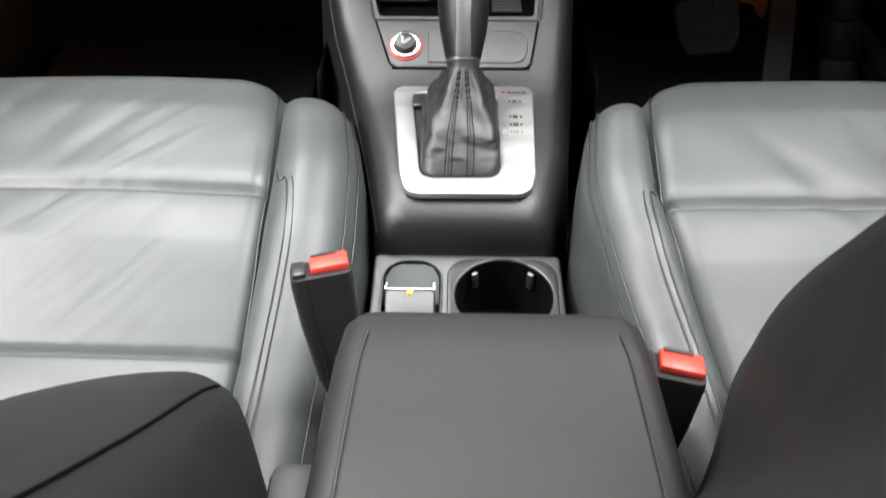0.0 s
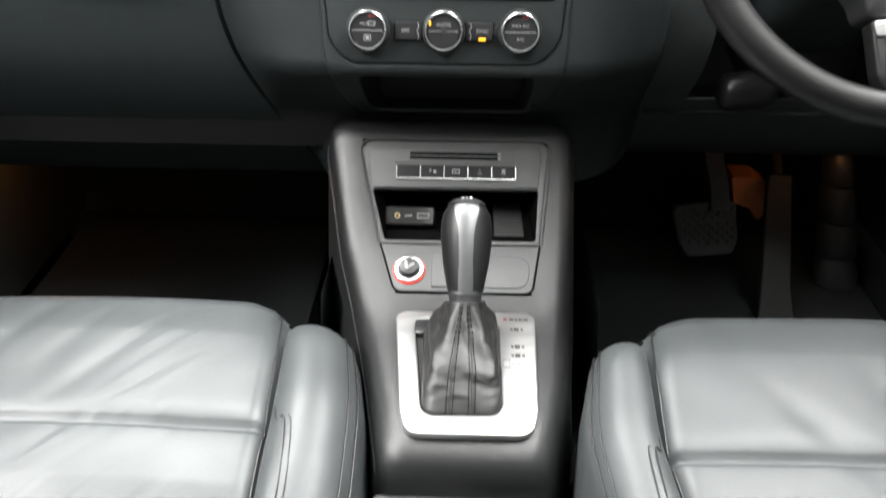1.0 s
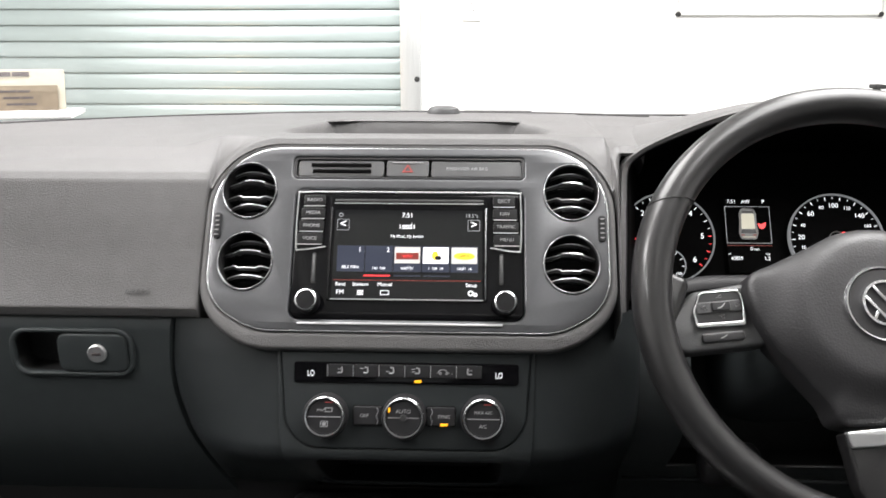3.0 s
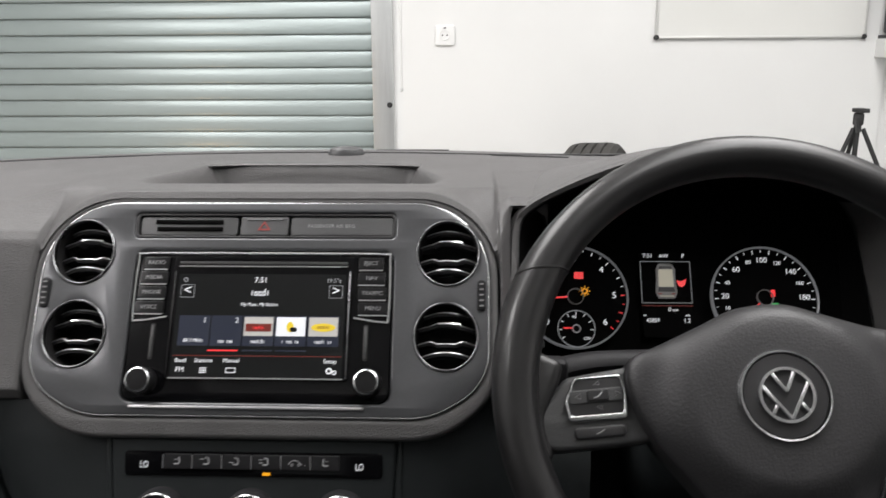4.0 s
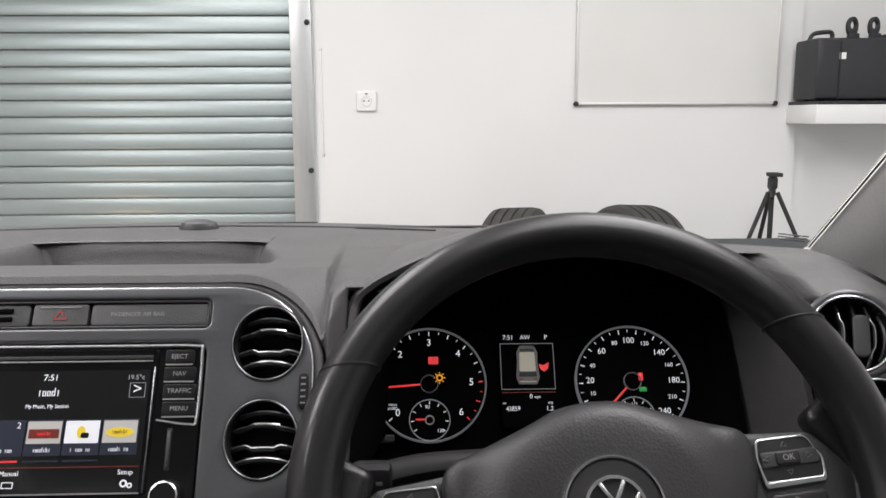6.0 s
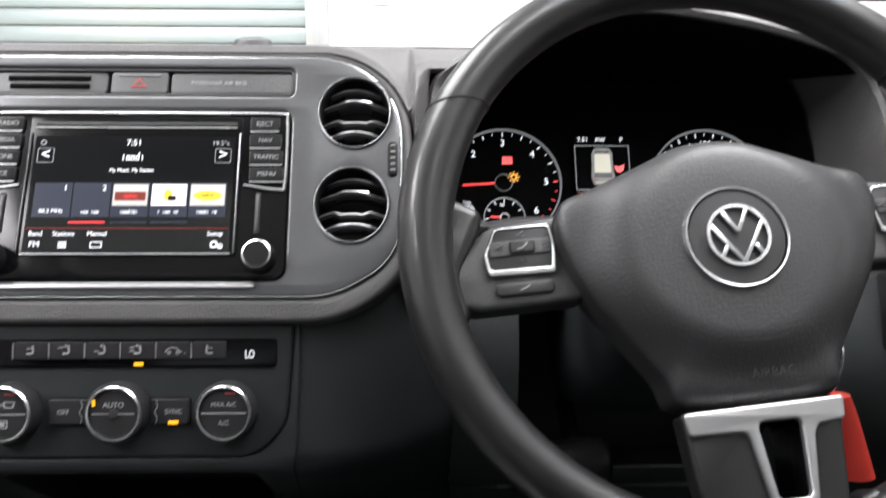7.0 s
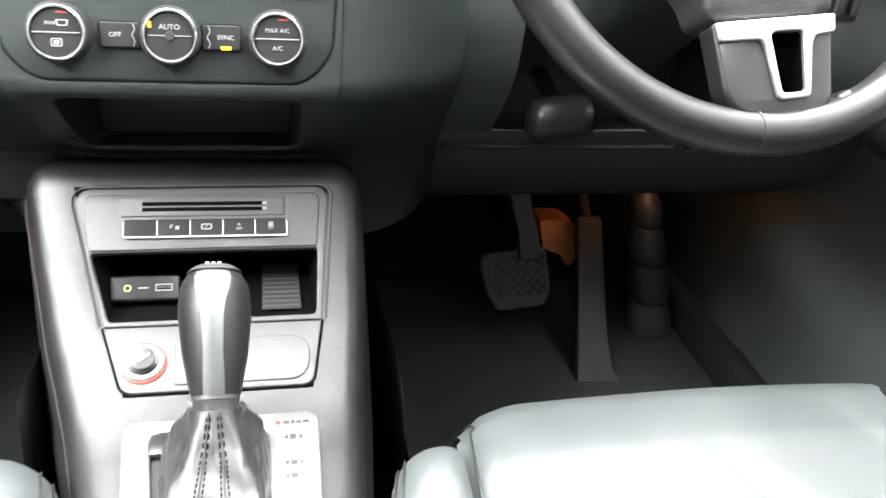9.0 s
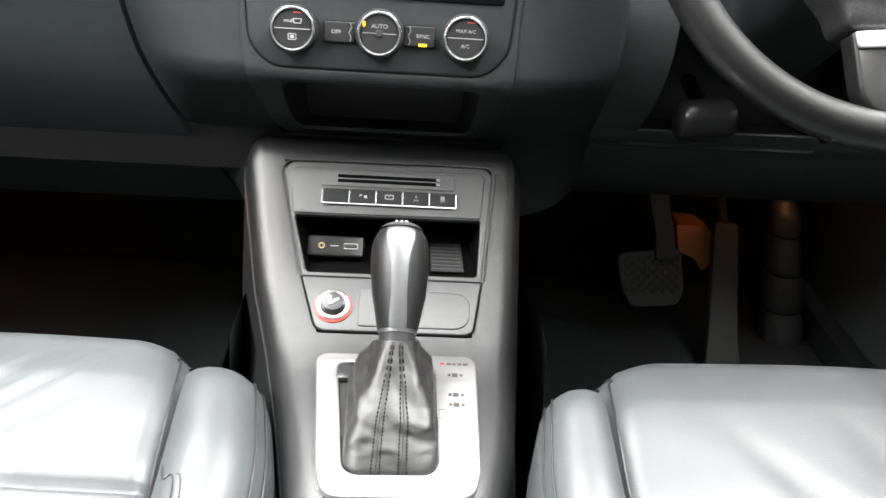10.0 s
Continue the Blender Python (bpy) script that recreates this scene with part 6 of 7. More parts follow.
# stations: y, z, left edge, right edge, left and right of the inset panel
ST = [(0.105, 0.800, -0.138, 0.146, -0.095, 0.112), (0.090, 0.812, -0.140, 0.150, -0.096, 0.114), (0.074, 0.811, -0.1405, 0.1515, -0.0975, 0.1175), (0.062, 0.7985, -0.1395, 0.1515, -0.0975, 0.1185), (0.02, 0.7565, -0.129, 0.1505, -0.084, 0.1135), (-0.0235, 0.713, -0.118, 0.149, -0.0695, 0.108), (-0.050, 0.7005, -0.109, 0.1465, -0.0600, 0.104), (-0.084, 0.6845, -0.0985, 0.143, -0.0500, 0.0985), (-0.105, 0.6765, -0.093, 0.141, -0.0480, 0.100), (-0.14, 0.6725, -0.084, 0.138, -0.046, 0.100), (-0.195, 0.6715, -0.0715, 0.1325, -0.040, 0.098), (-0.24, 0.6705, -0.0625, 0.1235, -0.034, 0.095), (-0.272, 0.669, -0.0560, 0.1160, -0.028, 0.092), (-0.288, 0.664, -0.0530, 0.1130, -0.025, 0.090), (-0.299, 0.652, -0.0510, 0.1110, -0.022, 0.088), (-0.304, 0.634, -0.0500, 0.1100, -0.020, 0.086), (-0.304, 0.59, -0.0495, 0.1095, -0.020, 0.086)]
bm = bmesh.new()
vs = []
for y, z, l, r, fl, fr_ in ST:
    lo = min(z - 0.03, 0.40)
    ring = [(l - 0.020, y, lo), (l - 0.010, y, mix(z, lo, 0.4)), (l - 0.001, y, z - 0.040), (l + 0.003, y, z - 0.016), (l + 0.010, y, z - 0.006), (l + 0.020, y, z - 0.0012), (fl, y, z), (mix(fl, fr_, 0.33), y, z), (mix(fl, fr_, 0.67), y, z), (fr_, y, z), (r - 0.020, y, z - 0.0012), (r - 0.010, y, z - 0.006), (r - 0.003, y, z - 0.016), (r + 0.001, y, z - 0.040), (r + 0.010, y, mix(z, lo, 0.4)), (r + 0.020, y, lo)]
    vs.append([bm.verts.new(p) for p in ring])
for i in range(len(vs) - 1):
    for k in range(15):
        if 6 <= k <= 8 and 3 <= i <= 6:
            continue
        bm.faces.new((vs[i][k], vs[i][k + 1], vs[i + 1][k + 1], vs[i + 1][k]))
part("shell", bm, SHELL, con, "", None, 50)
bm = loft([[(l + 0.0006, y, z - 0.029) for y, z, l in ((a[0], a[1], a[2]) for a in ST[1:14])], [(l - 0.0010, y, z - 0.0315) for y, z, l in ((a[0], a[1], a[2]) for a in ST[1:14])]], False, False)
part("edge_line", bm, KNOBMETAL, con, "fine bright edge line")
out = rounded([(-0.0985, 0.1185), (0.1195, 0.1205), (0.1090, -0.003), (-0.0705, -0.003)], [0.012, 0.012, 0.001, 0.001], 6)
hole = rounded([(-0.0825, 0.0610), (0.1075, 0.0625), (0.1045, 0.0025), (-0.0668, 0.0015)], [0.003, 0.003, 0.005, 0.005])
pan = slab("upper_panel", [out, hole], 0.010, CT, CONS, con, "panel with a row of switches over an open tray", top=0.0015, bevel=0.0015)
slab("panel_gap", [[(0.010 + (x - 0.010) * 1.024, 0.058 + (y - 0.058) * 1.022) for x, y in out], out], 0.003, CT, VOID, con, "", top=-0.0002)
part("groove_lip", tube([(0.010 + (x - 0.010) * 1.030, 0.058 + (y - 0.058) * 1.028, 0.0004) for x, y in [(-0.0712, 0.0)] + [q for q in out if q[1] > 0.0] + [(0.1093, 0.0)]], 0.0011, 6), SHELL, con, "rounded lip round the panel", CT)
bev = rounded([(-0.090, 0.1125), (0.1115, 0.1140), (0.1070, 0.0640), (-0.0835, 0.0625)], [0.008, 0.008, 0.002, 0.002], 5)
slab("switch_field", [bev], 0.003, CT, CONS, pan, "", top=0.0030, bevel=0.001)
slab("blank_cover", [rr(0.0105, 0.1010, 0.138, 0.0170, 0.002)], 0.003, CT, CONS, pan, "", top=0.0042, bevel=0.0006)
for s in (0.1035, 0.0985):
    part("slot", box(0.104, 0.0034, 0.001, (0.0110, s, 0.0043), 0.0003), VOID, pan, "", CT)
for s in (0.1035, 0.0985):
    part("slot_mark", box(0.0035, 0.0028, 0.001, (0.0620, s, 0.0045)), DIMP, pan, "", CT)
for i in range(5):
    cx = -0.0420 + i * 0.0273
    key = slab("switch", [rr(cx, 0.0815, 0.0262, 0.0155, 0.001)], 0.004, CT, DIALCAP, pan, "", top=0.0062, bevel=0.001)
    part("switch_trim", box(0.0268, 0.0013, 0.0012, (cx, 0.0732, 0.0060)), CHROME, key, "", CT)
    part("switch_divider", box(0.0009, 0.014, 0.0012, (cx - 0.0136, 0.0805, 0.0060)), CHROME, key, "", CT)
    if i == 1:
        words("P", 0.0056, CT, PRINT, key, cx - 0.002, 0.0820, 0.0064)
        part("icon", box(0.003, 0.003, 0.0003, (cx + 0.003, 0.0812, 0.0064)), PRINT, key, "", CT)
    elif i == 2:
        slab("icon", [rr(cx, 0.0820, 0.0090, 0.0052, 0.0015), rr(cx, 0.0820, 0.0070, 0.0034, 0.001)], 0.0003, CT, PRINT, key, top=0.0064)
        words("P", 0.0036, CT, PRINT, key, cx, 0.0820, 0.0064)
    elif i == 3:
        words("A", 0.0042, CT, DIMP, key, cx, 0.0835, 0.0064)
        words("OFF", 0.0030, CT, DIMP, key, cx, 0.0795, 0.0064)
    elif i == 4:
        part("icon", box(0.004, 0.0044, 0.0003, (cx, 0.0832, 0.0064)), DIMP, key, "", CT)
        words("OFF", 0.0030, CT, DIMP, key, cx, 0.0795, 0.0064)
part("switch_divider", box(0.0009, 0.014, 0.0012, (0.0809, 0.0805, 0.0060)), CHROME, pan, "", CT)
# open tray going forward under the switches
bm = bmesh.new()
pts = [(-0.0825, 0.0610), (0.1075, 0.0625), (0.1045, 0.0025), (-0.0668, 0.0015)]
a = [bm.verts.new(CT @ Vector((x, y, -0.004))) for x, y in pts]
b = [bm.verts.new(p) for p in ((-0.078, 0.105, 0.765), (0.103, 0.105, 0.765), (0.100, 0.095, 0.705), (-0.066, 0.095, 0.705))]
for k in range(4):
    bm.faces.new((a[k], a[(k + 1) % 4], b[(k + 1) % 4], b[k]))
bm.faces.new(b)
# near-black inside: the tray's shade is put into its colour
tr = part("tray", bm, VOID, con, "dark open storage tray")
part("rubber_mat", sheet(lambda x, y: (x, y, 0.7155 - 0.085 * (y + 0.02)), span(0.058, 0.092, 4), span(-0.012, 0.075, 4)), RUBBER, tr, "ribbed rubber mat")
for k in range(9):
    part("mat_rib", box(0.031, 0.0020, 0.0016, (0.075, -0.006 + k * 0.0085, 0.7150 - 0.085 * (0.014 + k * 0.0085)), 0.0004), CONS, tr)
us = slab("socket_block", [rr(-0.0405, 0.0335, 0.058, 0.0225, 0.003)], 0.022, CT, KNOB, con, "audio and usb socket block", top=-0.014, bevel=0.002)
part("audio_jack", lathe([(0.0032, 0.0), (0.0031, 0.001), (0.0021, 0.001), (0.0020, -0.003), (0.0, -0.003)], 20, cap=False), BRASS, us, "brass-ringed audio jack", CT @ Matrix.Translation((-0.0545, 0.0335, -0.0140)))
slab("usb_port", [rr(-0.0245, 0.0335, 0.0140, 0.0058, 0.0006), rr(-0.0245, 0.0335, 0.0126, 0.0044, 0.0004)], 0.002, CT, PRINT, us, "", top=-0.0128)
slab("usb_hole", [rr(-0.0245, 0.0335, 0.0128, 0.0046, 0.0004)], 0.0012, CT, VOID, us, "", top=-0.0136)
part("usb_tongue", box(0.0112, 0.0016, 0.001, (-0.0245, 0.0340, -0.0136)), SMOOTH, us, "", CT)
part("icon", box(0.0085, 0.0010, 0.0004, (-0.0415, 0.0335, -0.0137)), PRINT, us, "", CT)
# knob panel with the drive mode button and a blank lid
out2 = rounded([(-0.0700, 0.0425), (0.1085, 0.0425), (0.0985, -0.0175), (-0.0510, -0.0175)], [0.001, 0.001, 0.010, 0.012], 6)
kp = slab("lower_panel", [out2], 0.010, KT, CONS, con, "", top=0.0012, bevel=0.0012)
slab("panel_gap", [[(0.022 + (x - 0.022) * 1.026, 0.0125 + (y - 0.0125) * 1.04) for x, y in out2], out2], 0.003, KT, VOID, con, "", top=-0.0004)
slab("blank_lid", [rounded([(-0.012, 0.0290), (0.0985, 0.0290), (0.0950, -0.0125), (-0.012, -0.0125)], [0.003, 0.016, 0.016, 0.003], 8)], 0.004, KT, CONS, kp, "", top=0.0026, bevel=0.0012)
KC = KT @ Matrix.Translation((-0.0365, 0.0085, 0.0))
slab("red_ring", [circle(0, 0, 0.0183, 40), circle(0, 0, 0.0150, 40)], 0.004, KC, RED, kp, "thin red ring round the socket", top=0.0030, bevel=0.0008)
slab("silver_ring", [circle(0, 0.0005, 0.0171, 40), circle(0, 0.0005, 0.0112, 40)], 0.006, KC, CHROME, kp, "bright metal ring", top=0.0055, bevel=0.002)
part("plug_cap", lathe([(0.0112, 0.0), (0.0112, 0.008), (0.0100, 0.0105), (0.0, 0.0115)], 32, cap=False), SMOOTH, kp, "black socket cap", KC @ Matrix.Translation((0, 0.001, 0)))
slab("cap_mark", [[(-0.005, 0.006), (-0.002, 0.006), (-0.001, -0.001), (0.006, 0.0015), (0.006, 0.0040), (0.001, 0.0022), (-0.001, -0.004), (-0.004, -0.003)]], 0.0005, KC, PRINT, kp, "", top=0.0122)

# gear plate, boot and knob
gs = thing("gear_selector", (0.026, -0.19, 0.672), "automatic gear selector with a leather boot on a silver plate", "gear selector")
PL = frame3((0, 0, 0.6725), (1, 0, 0), (0, 1, 0.008))
outl = rounded([(-0.0480, -0.1065), (0.1015, -0.1050), (0.0965, -0.250), (0.090, -0.2790), (-0.0260, -0.2800), (-0.0330, -0.250)], [0.012, 0.012, 0.05, 0.020, 0.020, 0.05], 6)
gap = rounded([(-0.0270, -0.1190), (0.0620, -0.1190), (0.0620, -0.2555), (-0.0120, -0.2575), (-0.0190, -0.190)], [0.010, 0.012, 0.012, 0.014, 0.06], 6)
plate = slab("plate", [outl, gap], 0.008, PL, SILVER, gs, "satin aluminium selector plate", top=0.0075, bevel=0.002)
slab("slot_floor", [[(0.02 + (x - 0.02) * 0.98, -0.19 + (y + 0.19) * 0.985) for x, y in gap]], 0.003, PL, DEEP, gs, "", top=0.002)
part("catch", box(0.018, 0.022, 0.006, (-0.017, -0.132, 0.6765), 0.002), SMOOTH, gs)
bars((0.004,), 0.0030, PL, DIMRED, plate, 0.069, -0.1180, 0.0078, "plate_print")
bars((0.005, 0.003, 0.004, 0.005), 0.0030, PL, INK, plate, 0.0830, -0.1180, 0.0078, "plate_print")
for y, w in ((-0.134, 0.008), (-0.161, 0.008), (-0.174, 0.008), (-0.186, 0.007)):
    for dx, dw in ((-0.0058, 0.0026), (-0.0008, 0.0052), (0.0050, 0.0026)):
        part("gear_mark", box(dw, w * 0.62 if dw > 0.003 else w * 0.40, 0.0004, (0.081 + dx, y, 0.0078)), INK if y > -0.18 else DIMP, plate, "", PL)
slab("button_mark", [rr(0.0685, -0.186, 0.0075, 0.0115, 0.001), rr(0.0685, -0.186, 0.0062, 0.0102, 0.0008)], 0.0003, PL, DIMP, plate, top=0.0079)
N, TOP = Vector((0.0262, -0.144, 0.745)), Vector((0.0258, -0.086, 0.805))
axis = (TOP - N).normalized()
BOOT_C = (0.0235, -0.193)
base = rounded([(0.062, -0.130), (0.0625, -0.2555), (-0.0120, -0.2575), (-0.0160, -0.130)], [0.014, 0.014, 0.016, 0.014], 9)
base = [tuple(Vector(p).lerp(Vector(q), k / 3)) for p, q in zip(base, base[1:] + base[:1]) for k in range(3) if (Vector(q) - Vector(p)).length > 0.004 or k == 0]
base = [q for p, r in zip(base, base[1:] + base[:1]) for q in [tuple(Vector(p).lerp(Vector(r), k / max(1, round((Vector(r) - Vector(p)).length / 0.004)))) for k in range(max(1, round((Vector(r) - Vector(p)).length / 0.004)))]]
GIRTH = [(0.0, 1.0), (0.06, 1.02), (0.25, 0.96), (0.5, 0.84), (0.62, 0.72), (0.74, 0.59), (0.85, 0.51), (0.93, 0.48), (1.0, 0.45)]


def boot_at(x, y, t):
    """A point of the gear boot above the place (x, y) of its base outline; t runs from the plate up to the knob."""
    dx, dy = x - BOOT_C[0], y - BOOT_C[1]
    c = Vector((*BOOT_C, 0.676)).lerp(N - axis * 0.020, t)
    c.y = mix(BOOT_C[1], N.y - 0.011, t ** 1.5)
    ang = math.atan2(dy, dx)
    g = along(GIRTH, t)[0]
    turn = ease(0.78, 1.0, t)
    ring = Vector((0.0180 * math.cos(ang), 0.0175 * math.sin(ang), -0.0120 * math.sin(ang)))
    body = Vector((dx * g, dy * (g - 0.10 * math.sin(math.pi * t)), 0))
    p = c + body.lerp(ring, turn)
    n = Vector((math.cos(ang), math.sin(ang), 0.25)).normalized()
    u = dx * 34
    sag = math.sin(9.5 * t + 1.1 * abs(u) + 2.6 * noise.noise(Vector((u * 0.8, dy * 20, 3.1))))
    crumple = noise.noise(Vector((u * 1.1 + 5, dy * 26, t * 7.5 + abs(u)))) + 0.4 * noise.noise(Vector((u * 2.4, dy * 50 + 9, t * 14.0)))
    amp = ease(0.02, 0.38, t) * mix(1, 0.35, ease(0.80, 0.97, t))
    return p + n * amp * (0.0017 * (1 - abs(sag)) + 0.0026 * crumple - 0.0010)


TS = span(0, 1, 54)
boot = part("boot", loft([[boot_at(x, y, t) for x, y in base] for t in TS]), BOOT, gs, "crumpled dark leather boot with twin stitched seams", None, 70)
for dx in (-0.0100, 0.0100):
    line = [boot_at(BOOT_C[0] + dx * mix(1.0, 1.3, t), -0.2565, t) + Vector((0, -0.0006, 0.0006)) for t in span(0.0, 0.99, 60)]
    part("seam", tube(line, 0.0005, 5), DEEP, boot, "dark seam line")
    for off in (-0.0030, 0.0030):
        bm = bmesh.new()
        for k in range(30):
            a, b = (boot_at(BOOT_C[0] + (dx + off) * mix(1.0, 1.3, t), -0.2565, t) + Vector((0, -0.0005, 0.0005)) for t in (0.02 + k * 0.032, 0.02 + k * 0.032 + 0.019))
            tube([a, b], 0.0005, 4, bm=bm)
        part("stitching", bm, VOID, boot, "row of dark stitches")
GM = Matrix.Translation(N) @ Matrix((Vector((1, 0, 0)), axis.cross(Vector((1, 0, 0))), axis)).transposed().to_4x4()
part("neck", lathe([(0.0155, -0.022), (0.0160, -0.012), (0.0170, -0.009), (0.0160, -0.007)], 28), SMOOTH, gs, "", GM)


def knob_ring(z):
    a = along([(0.006, 0.0150, 0.0150), (0.012, 0.0165, 0.0162), (0.03, 0.0198, 0.0185), (0.050, 0.0214, 0.0202), (0.062, 0.0218, 0.0204), (0.071, 0.0202, 0.0190), (0.0775, 0.0168, 0.0160), (0.0820, 0.0110, 0.0108), (0.084, 0.004, 0.004)], z)
    return [v * mix(1.14, 1.18, ease(0.008, 0.050, z)) for v in a]


ZS = [0.006, 0.009, 0.012, 0.02, 0.03, 0.04, 0.05, 0.058, 0.066, 0.071, 0.075, 0.078, 0.081, 0.083, 0.084]
LOW = 1.20


def down(z):
    return 0.084 - (0.084 - z) * LOW


grip = part("knob", loft([[(knob_ring(z)[0] * math.cos(a), knob_ring(z)[1] * math.sin(a), down(z)) for a in span(0, 2 * math.pi * 31 / 32, 31)] for z in ZS]), GRIP, gs, "black leather selector knob", GM)
rows = []
for z in ZS:
    rx, ry = knob_ring(z)
    w = rx * along([(0.006, 0.42), (0.03, 0.29), (0.055, 0.29), (0.070, 0.48), (0.078, 0.62), (0.084, 0.8)], z)[0]
    rows.append([(w * u, (ry + 0.0006) * math.sqrt(max(0, 1 - (w * u / rx) ** 2)), down(z)) for u in span(-1, 1, 6)])
part("front_trim", loft(rows, False, False), KNOBMETAL, grip, "satin metal strip down the knob", GM)
part("front_trim", loft([[(x, -y, z) for x, y, z in r] for r in rows], False, False), KNOBMETAL, grip, "", GM)
rows = []
for k in span(0, 1, 5):
    z = mix(0.0785, 0.0843, math.sin(k * math.pi / 2))
    rx, ry = [v * (1 - k) ** 0.5 if k else v for v in knob_ring(0.0785)]
    rows.append([((rx + 0.0008) * math.cos(a), (ry + 0.0008) * math.sin(a), z + 0.0006) for a in span(0, 2 * math.pi * 27 / 28, 27)])
part("top_cap", loft(rows), KNOBMETAL, grip, "satin metal cap", GM, 60)
for k in (-1, 0, 1):
    part("cap_rib", box(0.0022, 0.0090, 0.0012, (k * 0.0042, -0.0050, 0.0848), 0.0004), SILVER, grip, "", GM)
part("collar", lathe([(0.0150, -0.0135), (0.0166, -0.0125), (0.0172, -0.0060), (0.0176, 0.0010), (0.0170, 0.0022)], 32, cap=False), KNOBMETAL, grip, "tapered satin metal collar", GM)
for sx in (-1, 1):
    part("trim_line", box(0.0136, 0.0008, 0.0012, (0, sx * 0.0188, 0.0085)), CHROME, grip, "", GM)

# parking brake switch, cup holder, deck
DZ = 0.622
deck = rounded([(-0.0545, -0.303), (0.1195, -0.303), (0.1215, -0.56), (-0.0520, -0.56)], [0.006, 0.006, 0.004, 0.004])
CUP = (0.0655, -0.3555)
pit = rounded([(-0.0440, -0.3140), (0.0085, -0.3140), (0.0080, -0.415), (-0.0430, -0.415)], [0.021, 0.021, 0.003, 0.003])
DM = Matrix.Translation((0, 0, DZ))
dk = slab("rear_deck", [deck, circle(CUP[0], CUP[1], 0.0445, 48), pit], 0.020, DM, CONS, con, "", top=0.0, bevel=0.003)
slab("cup_surround", [rounded([(0.0140, -0.3100), (0.1150, -0.3100), (0.1140, -0.4080), (0.0150, -0.4080)], [0.022, 0.022, 0.006, 0.006]), circle(CUP[0], CUP[1], 0.0440, 48)], 0.006, DM, SMOOTH, dk, "black cup holder surround", top=0.0022, bevel=0.0015)
# cup walls and base blackened, so the shade inside is in the colour
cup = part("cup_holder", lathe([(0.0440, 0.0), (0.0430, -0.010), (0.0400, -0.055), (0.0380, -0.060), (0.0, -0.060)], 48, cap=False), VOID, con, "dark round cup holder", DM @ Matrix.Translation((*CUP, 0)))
part("rubber_base", lathe([(0.0370, 0.0), (0.0360, 0.003), (0.0300, 0.003), (0.029, 0.0015), (0.0, 0.0015)], 40, cap=False), PIANO, cup, "", DM @ Matrix.Translation((*CUP, -0.0595)))
for ang in (50, 130):
    part("grip_tab", box(0.005, 0.007, 0.020, (0.0400, 0, -0.012), 0.002), KNOBMETAL, cup, "sprung rubber grip tab", DM @ Matrix.Translation((*CUP, 0)) @ pose(0, 0, 0, 0, 0, ang))
bm = bmesh.new()
a = [bm.verts.new((x, y, 0.0)) for x, y in pit]
b = [bm.verts.new((x, y, -0.030)) for x, y in pit]
for k in range(len(pit)):
    bm.faces.new((a[k], a[(k + 1) % len(pit)], b[(k + 1) % len(pit)], b[k]))
bm.faces.new(b)
well = part("switch_well", bm, SMOOTH, dk, "", DM)
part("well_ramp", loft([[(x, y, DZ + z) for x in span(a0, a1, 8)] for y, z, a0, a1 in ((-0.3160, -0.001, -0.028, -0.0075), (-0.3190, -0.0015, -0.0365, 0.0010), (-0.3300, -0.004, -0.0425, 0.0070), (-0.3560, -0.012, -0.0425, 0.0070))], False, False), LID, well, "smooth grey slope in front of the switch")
slab("well_rim", [[(-0.018 + (x + 0.018) * 1.05, -0.365 + (y + 0.365) * 1.03) for x, y in pit], pit], 0.004, DM, SMOOTH, dk, top=0.0020, bevel=0.001)
pb = part("parking_brake_switch", box(0.044, 0.034, 0.020, (0, 0, 0), 0.004), CONS, con, "parking brake switch with a bright edge", pose(-0.0180, -0.370, DZ - 0.002, 22))
part("switch_edge", tube(smooth_path([(-0.0390, -0.354, DZ + 0.0138), (-0.0390, -0.358, DZ + 0.0135), (-0.0370, -0.3600, DZ + 0.0130), (0.0010, -0.3600, DZ + 0.0130), (0.0030, -0.358, DZ + 0.0135), (0.0030, -0.354, DZ + 0.0138)], 4), 0.0013, 6), CHROME, pb)
part("amber_lamp", box(0.0052, 0.0052, 0.0012, (-0.0180, -0.3625, DZ + 0.0125), 0.0004), G_AMBER, pb, "lit amber lamp")
slab("icon", [circle(0, 0, 0.0036, 18), circle(0, 0, 0.0027, 18)], 0.0004, pose(-0.0180, -0.375, DZ + 0.0065, 22), PRINT, pb)
ah = part("hold_switch", box(0.044, 0.022, 0.014, (-0.0180, -0.404, DZ - 0.005), 0.003), CONS, con, "ribbed hold switch")
words("AUTO HOLD", 0.0050, pose(-0.0180, -0.402, DZ + 0.0026), PRINT, ah)

# ---------------------------------------------------------------- armrest
ar = con


def arm_ring(y, w, z, h):
    c = 0.0450
    pts = rounded([(c - w, z), (c - w - 0.004, z - h), (c + w + 0.004, z - h), (c + w, z)], [0.016, 0.012, 0.012, 0.016], 5)
    return [(x, y, zz) for x, zz in pts]


